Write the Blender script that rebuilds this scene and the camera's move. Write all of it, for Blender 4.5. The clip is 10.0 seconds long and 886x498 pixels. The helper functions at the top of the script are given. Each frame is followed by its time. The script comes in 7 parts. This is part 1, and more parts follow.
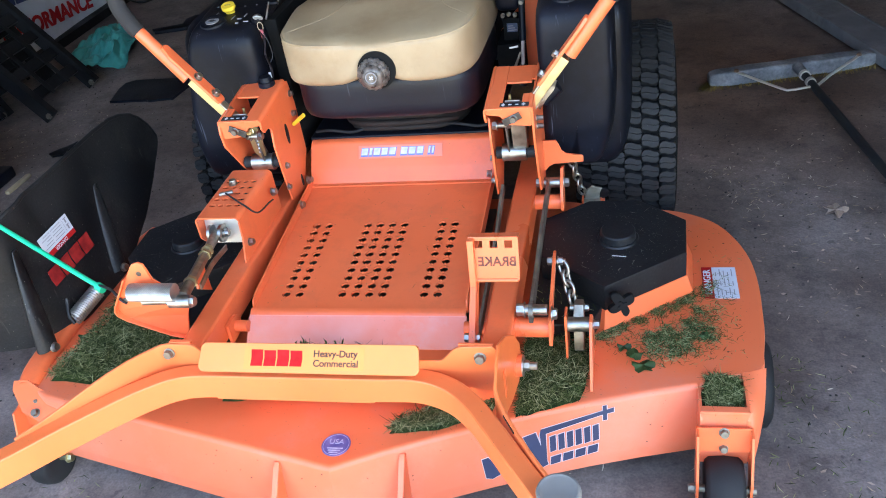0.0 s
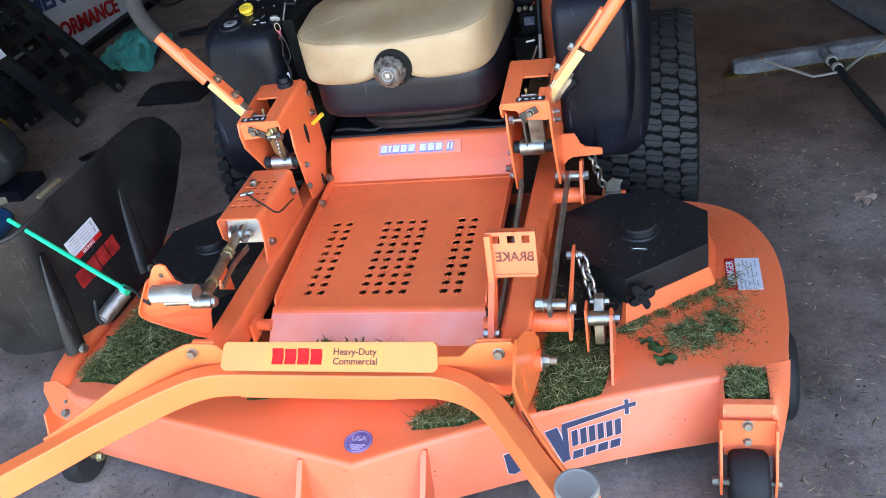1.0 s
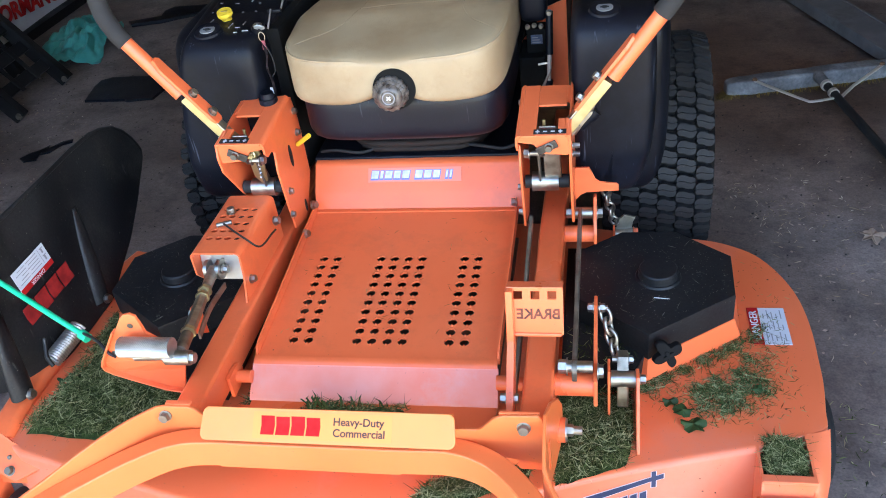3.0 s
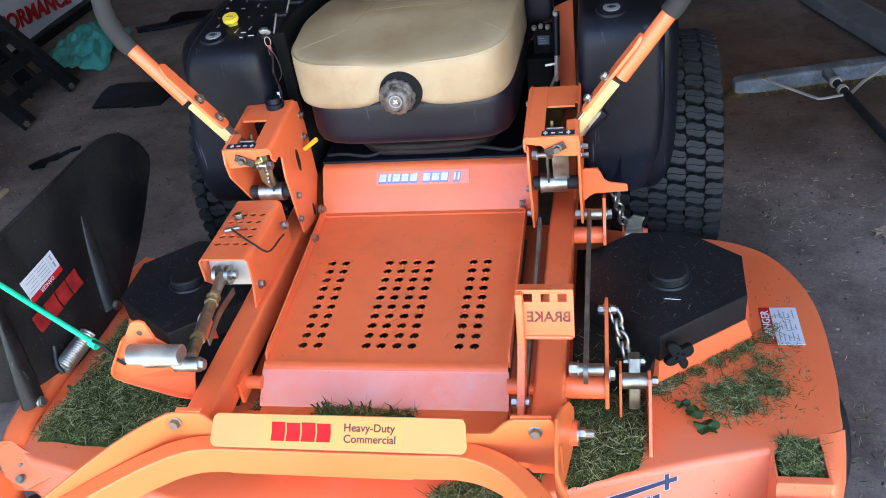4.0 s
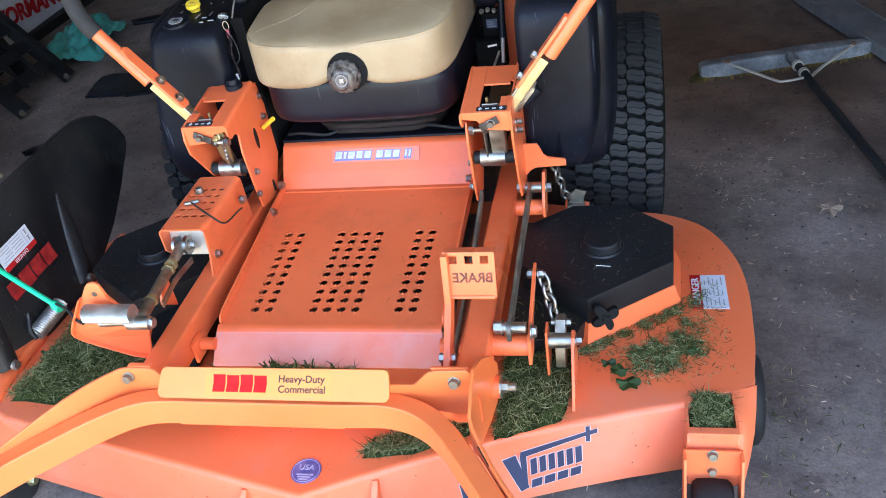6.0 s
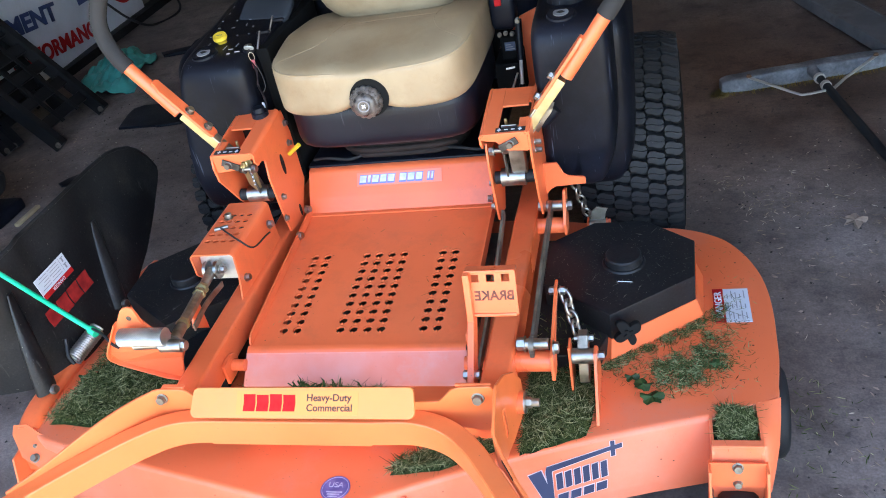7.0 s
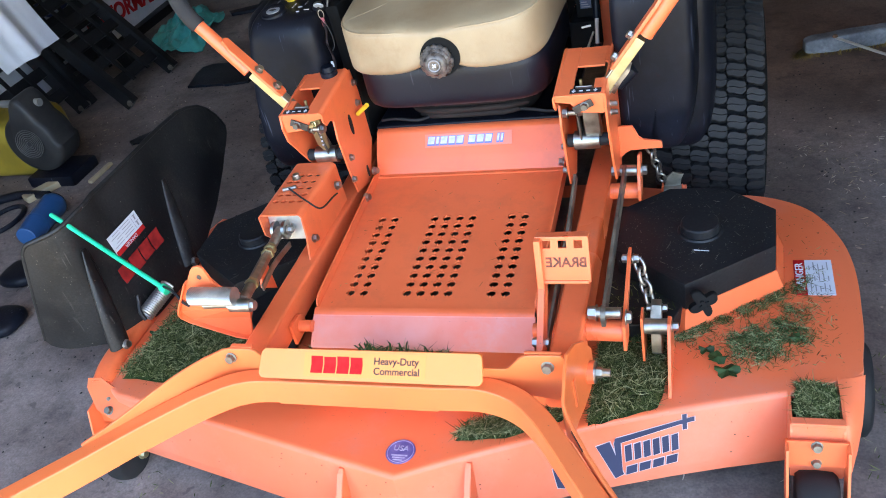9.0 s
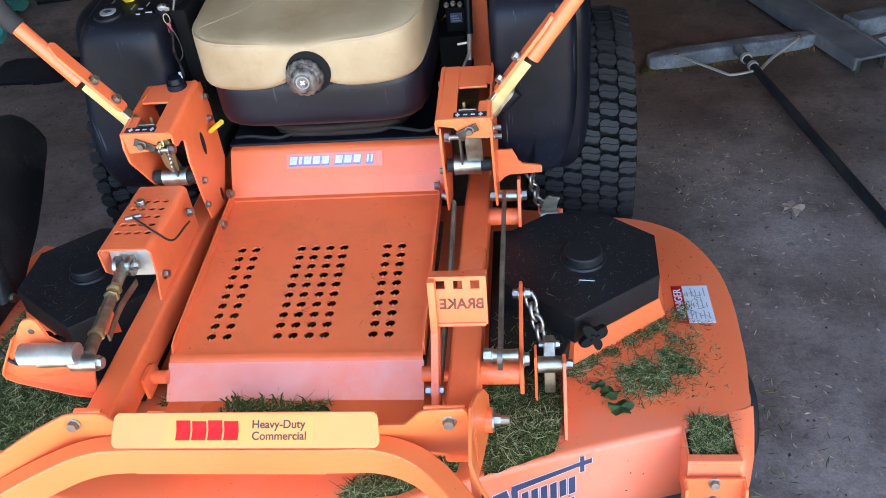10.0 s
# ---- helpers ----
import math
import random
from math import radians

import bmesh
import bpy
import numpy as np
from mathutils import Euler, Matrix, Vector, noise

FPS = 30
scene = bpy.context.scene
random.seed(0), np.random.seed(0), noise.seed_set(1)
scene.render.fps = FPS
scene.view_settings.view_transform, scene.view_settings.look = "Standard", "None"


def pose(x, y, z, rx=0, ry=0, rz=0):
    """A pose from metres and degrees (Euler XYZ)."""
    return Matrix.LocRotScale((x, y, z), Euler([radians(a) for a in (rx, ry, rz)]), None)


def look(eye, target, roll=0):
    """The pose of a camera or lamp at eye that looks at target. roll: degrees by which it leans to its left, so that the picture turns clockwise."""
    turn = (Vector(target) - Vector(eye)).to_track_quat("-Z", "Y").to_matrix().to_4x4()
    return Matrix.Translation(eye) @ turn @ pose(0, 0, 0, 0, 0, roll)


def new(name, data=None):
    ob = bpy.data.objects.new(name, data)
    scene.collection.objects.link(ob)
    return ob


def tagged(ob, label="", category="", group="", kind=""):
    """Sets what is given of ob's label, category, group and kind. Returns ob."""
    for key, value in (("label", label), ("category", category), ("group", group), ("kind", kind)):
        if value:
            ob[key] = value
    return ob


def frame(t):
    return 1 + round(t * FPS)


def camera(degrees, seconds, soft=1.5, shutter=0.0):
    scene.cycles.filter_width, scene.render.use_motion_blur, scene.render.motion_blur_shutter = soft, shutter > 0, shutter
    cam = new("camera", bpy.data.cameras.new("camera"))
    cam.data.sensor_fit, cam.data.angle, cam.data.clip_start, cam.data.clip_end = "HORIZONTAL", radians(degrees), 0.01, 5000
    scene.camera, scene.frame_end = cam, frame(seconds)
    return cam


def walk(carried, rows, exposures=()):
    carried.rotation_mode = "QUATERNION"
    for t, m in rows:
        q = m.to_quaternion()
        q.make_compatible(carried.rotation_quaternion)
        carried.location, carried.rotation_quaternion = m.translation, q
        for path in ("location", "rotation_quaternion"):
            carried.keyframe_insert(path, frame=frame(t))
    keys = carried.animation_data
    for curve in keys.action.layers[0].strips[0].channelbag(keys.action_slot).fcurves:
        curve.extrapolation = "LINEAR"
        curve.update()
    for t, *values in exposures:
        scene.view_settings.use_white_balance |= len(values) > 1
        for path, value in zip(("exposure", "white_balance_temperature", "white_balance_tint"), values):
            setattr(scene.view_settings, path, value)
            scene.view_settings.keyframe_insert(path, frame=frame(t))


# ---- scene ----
cam = camera(55.4, 10.0, soft=1.0)
PATH = [
    (0, (0.591, -1.144, 1.467), (0.148, 0.46, 0.358), -9.4),
    (0.5, (0.596, -1.148, 1.463), (0.128, 0.45, 0.356), -9.9),
    (1, (0.617, -1.139, 1.467), (0.103, 0.444, 0.359), -11.9),
    (1.5, (0.578, -1.071, 1.46), (0.043, 0.506, 0.352), -12.1),
    (2, (0.477, -0.987, 1.469), (0.041, 0.61, 0.348), -9.2),
    (2.2, (0.475, -0.953, 1.472), (0.059, 0.636, 0.331), -9.3),
    (3.3, (0.438, -0.945, 1.467), (0.064, 0.653, 0.324), -7.7),
    (3.5, (0.439, -0.948, 1.468), (0.046, 0.649, 0.33), -8.1),
    (4, (0.441, -0.937, 1.467), (0.043, 0.657, 0.327), -9.0),
    (4.5, (0.438, -0.937, 1.456), (0.065, 0.648, 0.295), -8.4),
    (5, (0.528, -0.983, 1.478), (0.138, 0.597, 0.316), -8.3),
    (5.5, (0.611, -1.029, 1.469), (0.178, 0.549, 0.318), -10.0),
    (5.7, (0.612, -1.025, 1.461), (0.186, 0.553, 0.309), -9.7),
    (7, (0.638, -1.056, 1.476), (0.136, 0.543, 0.384), -12.3),
    (7.5, (0.645, -1.04, 1.478), (0.132, 0.557, 0.388), -13.1),
    (8, (0.636, -1.033, 1.471), (0.114, 0.552, 0.369), -13.0),
    (8.5, (0.64, -1.045, 1.472), (0.069, 0.511, 0.353), -13.4),
    (9, (0.611, -1.031, 1.465), (-0.03, 0.484, 0.327), -14.3),
    (9.5, (0.511, -0.944, 1.464), (0.037, 0.597, 0.28), -10.8),
    (10, (0.464, -0.891, 1.463), (0.234, 0.684, 0.252), -6.7),
]
walk(cam, [(t, look(eye, target, roll)) for t, eye, target, roll in PATH])

# ---- world and sun: daylight comes in by the open front of the garage ----
world = bpy.data.worlds.new("sky")
scene.world = world
world.use_nodes = True
wn = world.node_tree
sky = wn.nodes.new("ShaderNodeTexSky")
sky.sky_type = 'NISHITA'
sky.sun_disc = False
sky.sun_elevation, sky.sun_rotation = radians(46), radians(92)
wn.links.new(sky.outputs[0], wn.nodes["Background"].inputs[0])
wn.nodes["Background"].inputs[1].default_value = 0.15
sun = new("sun", bpy.data.lights.new("sun", 'SUN'))
sun.data.energy, sun.data.angle, sun.data.color = 3.5, radians(0.5), (1, 0.95, 0.87)
sun.matrix_world = look((7.0, -3.2, 7.3), (0, -2.9, 0))
scene.view_settings.exposure = 3.45


# ---- materials ----
def material(name, a, b, rough=(0.4, 0.6), metal=0.0, scale=6.0, fine=120.0, bump=0.1, speck=None, speck_amount=0.0, coat=0.0, spec=0.5, dirt=None, dirt_scale=7.0, dirt_amount=0.5, grain=0.0):
    """Two base colours mixed by coarse noise, fine relief, and optional specks of dirt."""
    m = bpy.data.materials.new(name)
    m.use_nodes = True
    nt = m.node_tree
    bsdf = nt.nodes["Principled BSDF"]
    tc = nt.nodes.new("ShaderNodeTexCoord")
    n1 = nt.nodes.new("ShaderNodeTexNoise")
    n1.inputs["Scale"].default_value, n1.inputs["Detail"].default_value = scale, 8
    n2 = nt.nodes.new("ShaderNodeTexNoise")
    n2.inputs["Scale"].default_value, n2.inputs["Detail"].default_value = fine, 4
    for n in (n1, n2):
        nt.links.new(tc.outputs["Object"], n.inputs["Vector"])
    ramp = nt.nodes.new("ShaderNodeValToRGB")
    ramp.color_ramp.elements[0].position, ramp.color_ramp.elements[1].position = 0.35, 0.68
    ramp.color_ramp.elements[0].color, ramp.color_ramp.elements[1].color = (*a, 1), (*b, 1)
    nt.links.new(n1.outputs[0], ramp.inputs[0])
    colour = ramp.outputs[0]
    if speck:
        n3 = nt.nodes.new("ShaderNodeTexNoise")
        n3.inputs["Scale"].default_value, n3.inputs["Detail"].default_value = fine * 0.9, 2
        nt.links.new(tc.outputs["Object"], n3.inputs["Vector"])
        cut = nt.nodes.new("ShaderNodeMapRange")
        cut.inputs[1].default_value, cut.inputs[2].default_value = 0.78 - speck_amount, 0.82 - speck_amount
        nt.links.new(n3.outputs[0], cut.inputs[0])
        mix = nt.nodes.new("ShaderNodeMix")
        mix.data_type = 'RGBA'
        mix.inputs[7].default_value = (*speck, 1)
        nt.links.new(cut.outputs[0], mix.inputs[0])
        nt.links.new(colour, mix.inputs[6])
        colour = mix.outputs[2]
    if dirt:
        n4 = nt.nodes.new("ShaderNodeTexNoise")
        n4.inputs["Scale"].default_value, n4.inputs["Detail"].default_value, n4.inputs["Roughness"].default_value = dirt_scale, 12, 0.72
        nt.links.new(tc.outputs["Object"], n4.inputs["Vector"])
        cut = nt.nodes.new("ShaderNodeMapRange")
        cut.inputs[1].default_value, cut.inputs[2].default_value, cut.inputs[4].default_value = 0.5, 0.72, dirt_amount
        nt.links.new(n4.outputs[0], cut.inputs[0])
        mix = nt.nodes.new("ShaderNodeMix")
        mix.data_type = 'RGBA'
        mix.inputs[7].default_value = (*dirt, 1)
        nt.links.new(cut.outputs[0], mix.inputs[0])
        nt.links.new(colour, mix.inputs[6])
        colour = mix.outputs[2]
    if grain:
        gr = nt.nodes.new("ShaderNodeMapRange")
        gr.inputs[1].default_value, gr.inputs[2].default_value, gr.inputs[3].default_value, gr.inputs[4].default_value = 0.3, 0.7, 1 - grain, 1 + grain
        nt.links.new(n2.outputs[0], gr.inputs[0])
        mix = nt.nodes.new("ShaderNodeMix")
        mix.data_type, mix.blend_type = 'RGBA', 'MULTIPLY'
        mix.inputs[0].default_value = 1.0
        nt.links.new(colour, mix.inputs[6])
        nt.links.new(gr.outputs[0], mix.inputs[7])
        colour = mix.outputs[2]
    nt.links.new(colour, bsdf.inputs["Base Color"])
    rr = nt.nodes.new("ShaderNodeMapRange")
    rr.inputs[3].default_value, rr.inputs[4].default_value = rough
    rr.inputs[1].default_value, rr.inputs[2].default_value = 0.3, 0.7
    nt.links.new(n1.outputs[0], rr.inputs[0])
    nt.links.new(rr.outputs[0], bsdf.inputs["Roughness"])
    bsdf.inputs["Metallic"].default_value = metal
    bsdf.inputs["Coat Weight"].default_value = coat
    bsdf.inputs["Coat Roughness"].default_value = 0.32
    bsdf.inputs["Specular IOR Level"].default_value = spec
    if bump:
        bp = nt.nodes.new("ShaderNodeBump")
        bp.inputs["Strength"].default_value, bp.inputs["Distance"].default_value = bump, 0.002
        nt.links.new(n2.outputs[0], bp.inputs["Height"])
        nt.links.new(bp.outputs[0], bsdf.inputs["Normal"])
    return m


ORANGE = material("orange_paint", (0.79, 0.142, 0.045), (0.85, 0.172, 0.06), (0.26, 0.42), scale=4, fine=220, bump=0.05, speck=(0.2, 0.08, 0.04), speck_amount=0.03, coat=0.22, spec=0.4, dirt=(0.5, 0.115, 0.05), dirt_scale=11, dirt_amount=0.4)
# yellower copy of the orange for bar and plates: daylight put into the colour
LIT_BAR_ORANGE = material("lit_bar_orange", (0.71, 0.15, 0.041), (0.76, 0.18, 0.053), (0.28, 0.44), scale=4, fine=220, bump=0.05, speck=(0.2, 0.08, 0.04), speck_amount=0.03, coat=0.2, spec=0.4, dirt=(0.6, 0.14, 0.05), dirt_scale=9, dirt_amount=0.4)
DECK_ORANGE = material("dusty_orange_paint", (0.77, 0.14, 0.046), (0.81, 0.172, 0.065), (0.3, 0.5), scale=4, fine=220, bump=0.06, speck=(0.16, 0.07, 0.04), speck_amount=0.06, coat=0.4, dirt=(0.64, 0.215, 0.145), dirt_scale=3.5, dirt_amount=0.6)
# skirt colour: some fading, plus the sky's pale reflection painted in
FADED_SHEEN_ORANGE = material("faded_sheen_orange", (0.66, 0.135, 0.058), (0.68, 0.175, 0.092), (0.45, 0.62), scale=3.5, fine=220, bump=0.06, speck=(0.2, 0.08, 0.05), speck_amount=0.03, coat=0.12, spec=0.35, dirt=(0.62, 0.24, 0.16), dirt_scale=3, dirt_amount=0.5)
BLACK_PLASTIC = material("black_plastic", (0.003, 0.004, 0.007), (0.007, 0.008, 0.014), (0.36, 0.58), scale=4, fine=500, bump=0.14, speck=(0.1, 0.1, 0.09), speck_amount=-0.02, spec=0.19, dirt=(0.016, 0.02, 0.036), dirt_scale=3.5, dirt_amount=0.5)
COVER_PLASTIC = material("dusty_black_cover", (0.0055, 0.006, 0.0075), (0.0135, 0.014, 0.0155), (0.36, 0.6), fine=160, bump=0.2, speck=(0.1, 0.1, 0.08), speck_amount=0.06, grain=0.3, spec=0.34)
CHUTE_RUBBER = material("black_chute", (0.006, 0.006, 0.0065), (0.015, 0.015, 0.0155), (0.38, 0.58), fine=200, bump=0.15, speck=(0.2, 0.19, 0.15), speck_amount=0.055, dirt=(0.038, 0.034, 0.029), dirt_scale=9, dirt_amount=0.7, grain=0.4, spec=0.35)
RUBBER = material("tyre_rubber", (0.011, 0.0113, 0.0122), (0.024, 0.0242, 0.0255), (0.55, 0.8), fine=300, bump=0.2, speck=(0.12, 0.11, 0.09), speck_amount=0.02, spec=0.25)
# near-black for several parts; on the tyres it puts groove shade into colour
DEEP_BLACK = material("deep_black", (0.006, 0.006, 0.006), (0.012, 0.012, 0.012), (0.8, 0.95), fine=300, bump=0.1, spec=0.1)
STEEL = material("zinc_steel", (0.27, 0.263, 0.24), (0.46, 0.445, 0.405), (0.28, 0.46), metal=1.0, scale=40, bump=0.1)
BRASSY = material("yellow_zinc", (0.38, 0.335, 0.18), (0.54, 0.485, 0.28), (0.35, 0.5), metal=1.0, scale=25, bump=0.05)
ARM_ZINC = material("aged_zinc", (0.23, 0.205, 0.155), (0.42, 0.385, 0.31), (0.35, 0.55), metal=0.9, scale=30, bump=0.1, dirt=(0.08, 0.05, 0.03), dirt_scale=25, dirt_amount=0.6)
STRAP_STEEL = material("dull_olive_steel", (0.14, 0.128, 0.105), (0.27, 0.25, 0.2), (0.4, 0.6), metal=0.7, scale=30, bump=0.1, dirt=(0.07, 0.05, 0.03), dirt_scale=18, dirt_amount=0.5)
DARK_STEEL = material("dark_steel", (0.1, 0.095, 0.085), (0.2, 0.18, 0.15), (0.4, 0.6), metal=0.8, scale=25, bump=0.1)
TAB_STEEL = material("oily_steel", (0.05, 0.045, 0.04), (0.1, 0.09, 0.08), (0.45, 0.65), metal=0.7, scale=30, bump=0.1)
SEAT_VINYL = material("tan_vinyl", (0.27, 0.194, 0.112), (0.375, 0.287, 0.176), (0.45, 0.65), scale=7, fine=350, bump=0.18, speck=(0.14, 0.1, 0.05), speck_amount=-0.01, dirt=(0.21, 0.13, 0.062), dirt_scale=6, dirt_amount=0.75)
SEAT_BLACK = material("black_vinyl", (0.003, 0.004, 0.008), (0.007, 0.009, 0.016), (0.36, 0.52), fine=300, bump=0.2, spec=0.3)
CONCRETE = material("garage_concrete", (0.138, 0.104, 0.09), (0.276, 0.222, 0.196), (0.6, 0.9), scale=3.2, fine=170, bump=0.5, speck=(0.38, 0.32, 0.25), speck_amount=0.06, dirt=(0.05, 0.035, 0.028), dirt_scale=9, dirt_amount=0.6, grain=0.2)
WALL_PAINT = material("dark_plank_wall", (0.1, 0.085, 0.07), (0.16, 0.14, 0.115), (0.7, 0.9), scale=3, fine=40, bump=0.3)
CEILING_WOOD = material("ceiling_board", (0.2, 0.17, 0.13), (0.28, 0.24, 0.19), (0.7, 0.9), scale=3, fine=40, bump=0.2)
DRIVE = material("driveway", (0.41, 0.345, 0.235), (0.51, 0.435, 0.305), (0.8, 0.95), scale=1.5, fine=40, bump=0.3)
FOAM_GRIP = material("grey_foam_grip", (0.022, 0.021, 0.022), (0.036, 0.035, 0.036), (0.75, 0.95), fine=400, bump=0.3, spec=0.2)
WHITE_LABEL = material("white_label", (0.5, 0.52, 0.57), (0.62, 0.63, 0.66), (0.35, 0.5), bump=0, spec=0.3)
RED_INK = material("red_ink", (0.36, 0.008, 0.01), (0.45, 0.016, 0.016), (0.55, 0.7), scale=50, bump=0, spec=0.12)
FADED_RED = material("faded_red_ink", (0.2, 0.012, 0.012), (0.36, 0.025, 0.022), (0.6, 0.8), scale=40, bump=0, spec=0.15)
NAVY_INK = material("navy_ink", (0.02, 0.035, 0.12), (0.035, 0.055, 0.16), (0.35, 0.5), bump=0)
DECAL_INK = material("dark_decal_ink", (0.022, 0.028, 0.06), (0.035, 0.042, 0.085), (0.4, 0.55), bump=0, spec=0.3)
# body of the grass piles, near-black: shade between blades put into its colour
PILE_CORE = material("dark_pile_core", (0.008, 0.014, 0.004), (0.03, 0.045, 0.012), (0.8, 0.95), scale=90, fine=400, bump=0.6, spec=0.1)
GREY_INK = material("grey_ink", (0.2, 0.2, 0.22), (0.28, 0.28, 0.3), (0.4, 0.6), bump=0)
BLACK_INK = material("black_ink", (0.015, 0.015, 0.018), (0.03, 0.03, 0.03), (0.4, 0.6), bump=0, spec=0.2)
YELLOW_PAINT = material("yellow_plastic", (0.75, 0.5, 0.03), (0.82, 0.58, 0.05), (0.35, 0.5), bump=0)
TEAL = material("teal_tarp", (0.04, 0.28, 0.25), (0.08, 0.4, 0.35), (0.45, 0.65), scale=12, fine=80, bump=0.4)
BANNER = material("white_banner", (0.5, 0.5, 0.54), (0.68, 0.69, 0.73), (0.4, 0.6), scale=3, fine=14, bump=0.8, dirt=(0.4, 0.38, 0.36), dirt_scale=4, dirt_amount=0.5)
BLUE_CAN = material("blue_paint", (0.012, 0.058, 0.165), (0.025, 0.085, 0.225), (0.3, 0.5))
WOOD = material("pale_wood", (0.32, 0.25, 0.15), (0.45, 0.36, 0.22), (0.6, 0.8), scale=8, fine=90, bump=0.2)
RUST_SPOT = material("rusty_steel", (0.1, 0.05, 0.025), (0.22, 0.12, 0.07), (0.6, 0.8), scale=60, bump=0.2)
GREY_WOOD = material("grey_block", (0.11, 0.112, 0.122), (0.27, 0.272, 0.285), (0.65, 0.85), scale=9, fine=90, bump=0.3, dirt=(0.04, 0.036, 0.033), dirt_scale=14, dirt_amount=0.6, grain=0.2)
GREEN_CORD = material("green_cord", (0.0, 0.42, 0.2), (0.02, 0.55, 0.28), (0.4, 0.6), bump=0)
GRASS = material("grass_clippings", (0.03, 0.075, 0.02), (0.09, 0.16, 0.05), (0.6, 0.85), scale=40, bump=0, spec=0.2)

DIAL = material("pale_dial", (0.16, 0.16, 0.17), (0.25, 0.25, 0.26), (0.3, 0.45), bump=0)
GREY_CAP = material("grey_cap", (0.12, 0.116, 0.108), (0.2, 0.195, 0.18), (0.5, 0.7), fine=200, bump=0.1)
KNOB_GREY = material("knob_plastic", (0.03, 0.025, 0.023), (0.15, 0.13, 0.115), (0.22, 0.42), scale=70, bump=0.15, spec=0.5)
BRISTLE = material("bristle", (0.14, 0.09, 0.022), (0.3, 0.2, 0.055), (0.7, 0.9), scale=30, bump=0)
WIRE = material("galvanised_wire", (0.42, 0.38, 0.34), (0.6, 0.55, 0.5), (0.4, 0.6), metal=0.3, bump=0)
DRY_LEAF = material("dry_leaf_brown", (0.26, 0.18, 0.13), (0.42, 0.32, 0.25), (0.6, 0.8), scale=40, bump=0.2)
LEAF_GREEN = material("weed_green", (0.016, 0.036, 0.01), (0.034, 0.066, 0.018), (0.5, 0.7), scale=40, bump=0.1, spec=0.2)
RAMP_GREY = material("dark_grey_steel", (0.12, 0.12, 0.128), (0.21, 0.208, 0.215), (0.6, 0.8), scale=8, bump=0.15, dirt=(0.05, 0.045, 0.04), dirt_scale=10, dirt_amount=0.6)
BLACK_STEEL = material("black_painted_steel", (0.006, 0.006, 0.0068), (0.015, 0.015, 0.016), (0.4, 0.65), scale=10, bump=0.1, spec=0.2)
GRILLE_WIRE = material("dark_grille_wire", (0.05, 0.05, 0.045), (0.12, 0.115, 0.1), (0.5, 0.65), bump=0)
OLIVE_WIRE = material("olive_wire", (0.2, 0.17, 0.05), (0.28, 0.24, 0.08), (0.5, 0.6), bump=0)
STRAW = material("straw", (0.3, 0.26, 0.17), (0.5, 0.45, 0.32), (0.6, 0.8), scale=60, bump=0)
CHAFF = material("grey_chaff", (0.09, 0.09, 0.07), (0.24, 0.235, 0.19), (0.6, 0.8), scale=60, bump=0)
CRUMB = material("soil_crumb", (0.02, 0.018, 0.015), (0.06, 0.05, 0.04), (0.8, 0.95), scale=60, bump=0)


# thin pale scratches on the black plastic and vinyl
for mat, size, tint in ((BLACK_PLASTIC, 1.0, (0.07, 0.08, 0.11, 1)), (SEAT_BLACK, 1.3, (0.035, 0.038, 0.05, 1)), (CHUTE_RUBBER, 1.0, (0.07, 0.067, 0.06, 1))):
    nt = mat.node_tree
    bsdf = nt.nodes["Principled BSDF"]
    base = bsdf.inputs["Base Color"].links[0].from_socket
    tc = nt.nodes.new("ShaderNodeTexCoord")
    bend = nt.nodes.new("ShaderNodeMapping")
    bend.inputs["Rotation"].default_value, bend.inputs["Scale"].default_value = (0.35, 0.25, 0.6), (130, 75, 9)
    cells = nt.nodes.new("ShaderNodeTexNoise")
    cells.inputs["Scale"].default_value = size
    line = nt.nodes.new("ShaderNodeMapRange")
    line.inputs[1].default_value, line.inputs[2].default_value = 0.66, 0.74
    where = nt.nodes.new("ShaderNodeTexNoise")
    where.inputs["Scale"].default_value, where.inputs["Detail"].default_value = 13, 6
    keep = nt.nodes.new("ShaderNodeMapRange")
    keep.inputs[1].default_value, keep.inputs[2].default_value = 0.45, 0.6
    both = nt.nodes.new("ShaderNodeMath")
    both.operation = 'MULTIPLY'
    mix = nt.nodes.new("ShaderNodeMix")
    mix.data_type = 'RGBA'
    mix.inputs[7].default_value = tint
    nt.links.new(tc.outputs["Object"], bend.inputs["Vector"])
    nt.links.new(bend.outputs[0], cells.inputs["Vector"])
    nt.links.new(tc.outputs["Object"], where.inputs["Vector"])
    nt.links.new(cells.outputs[0], line.inputs[0])
    nt.links.new(where.outputs[0], keep.inputs[0])
    nt.links.new(line.outputs[0], both.inputs[0])
    nt.links.new(keep.outputs[0], both.inputs[1])
    nt.links.new(both.outputs[0], mix.inputs[0])
    nt.links.new(base, mix.inputs[6])
    nt.links.new(mix.outputs[2], bsdf.inputs["Base Color"])

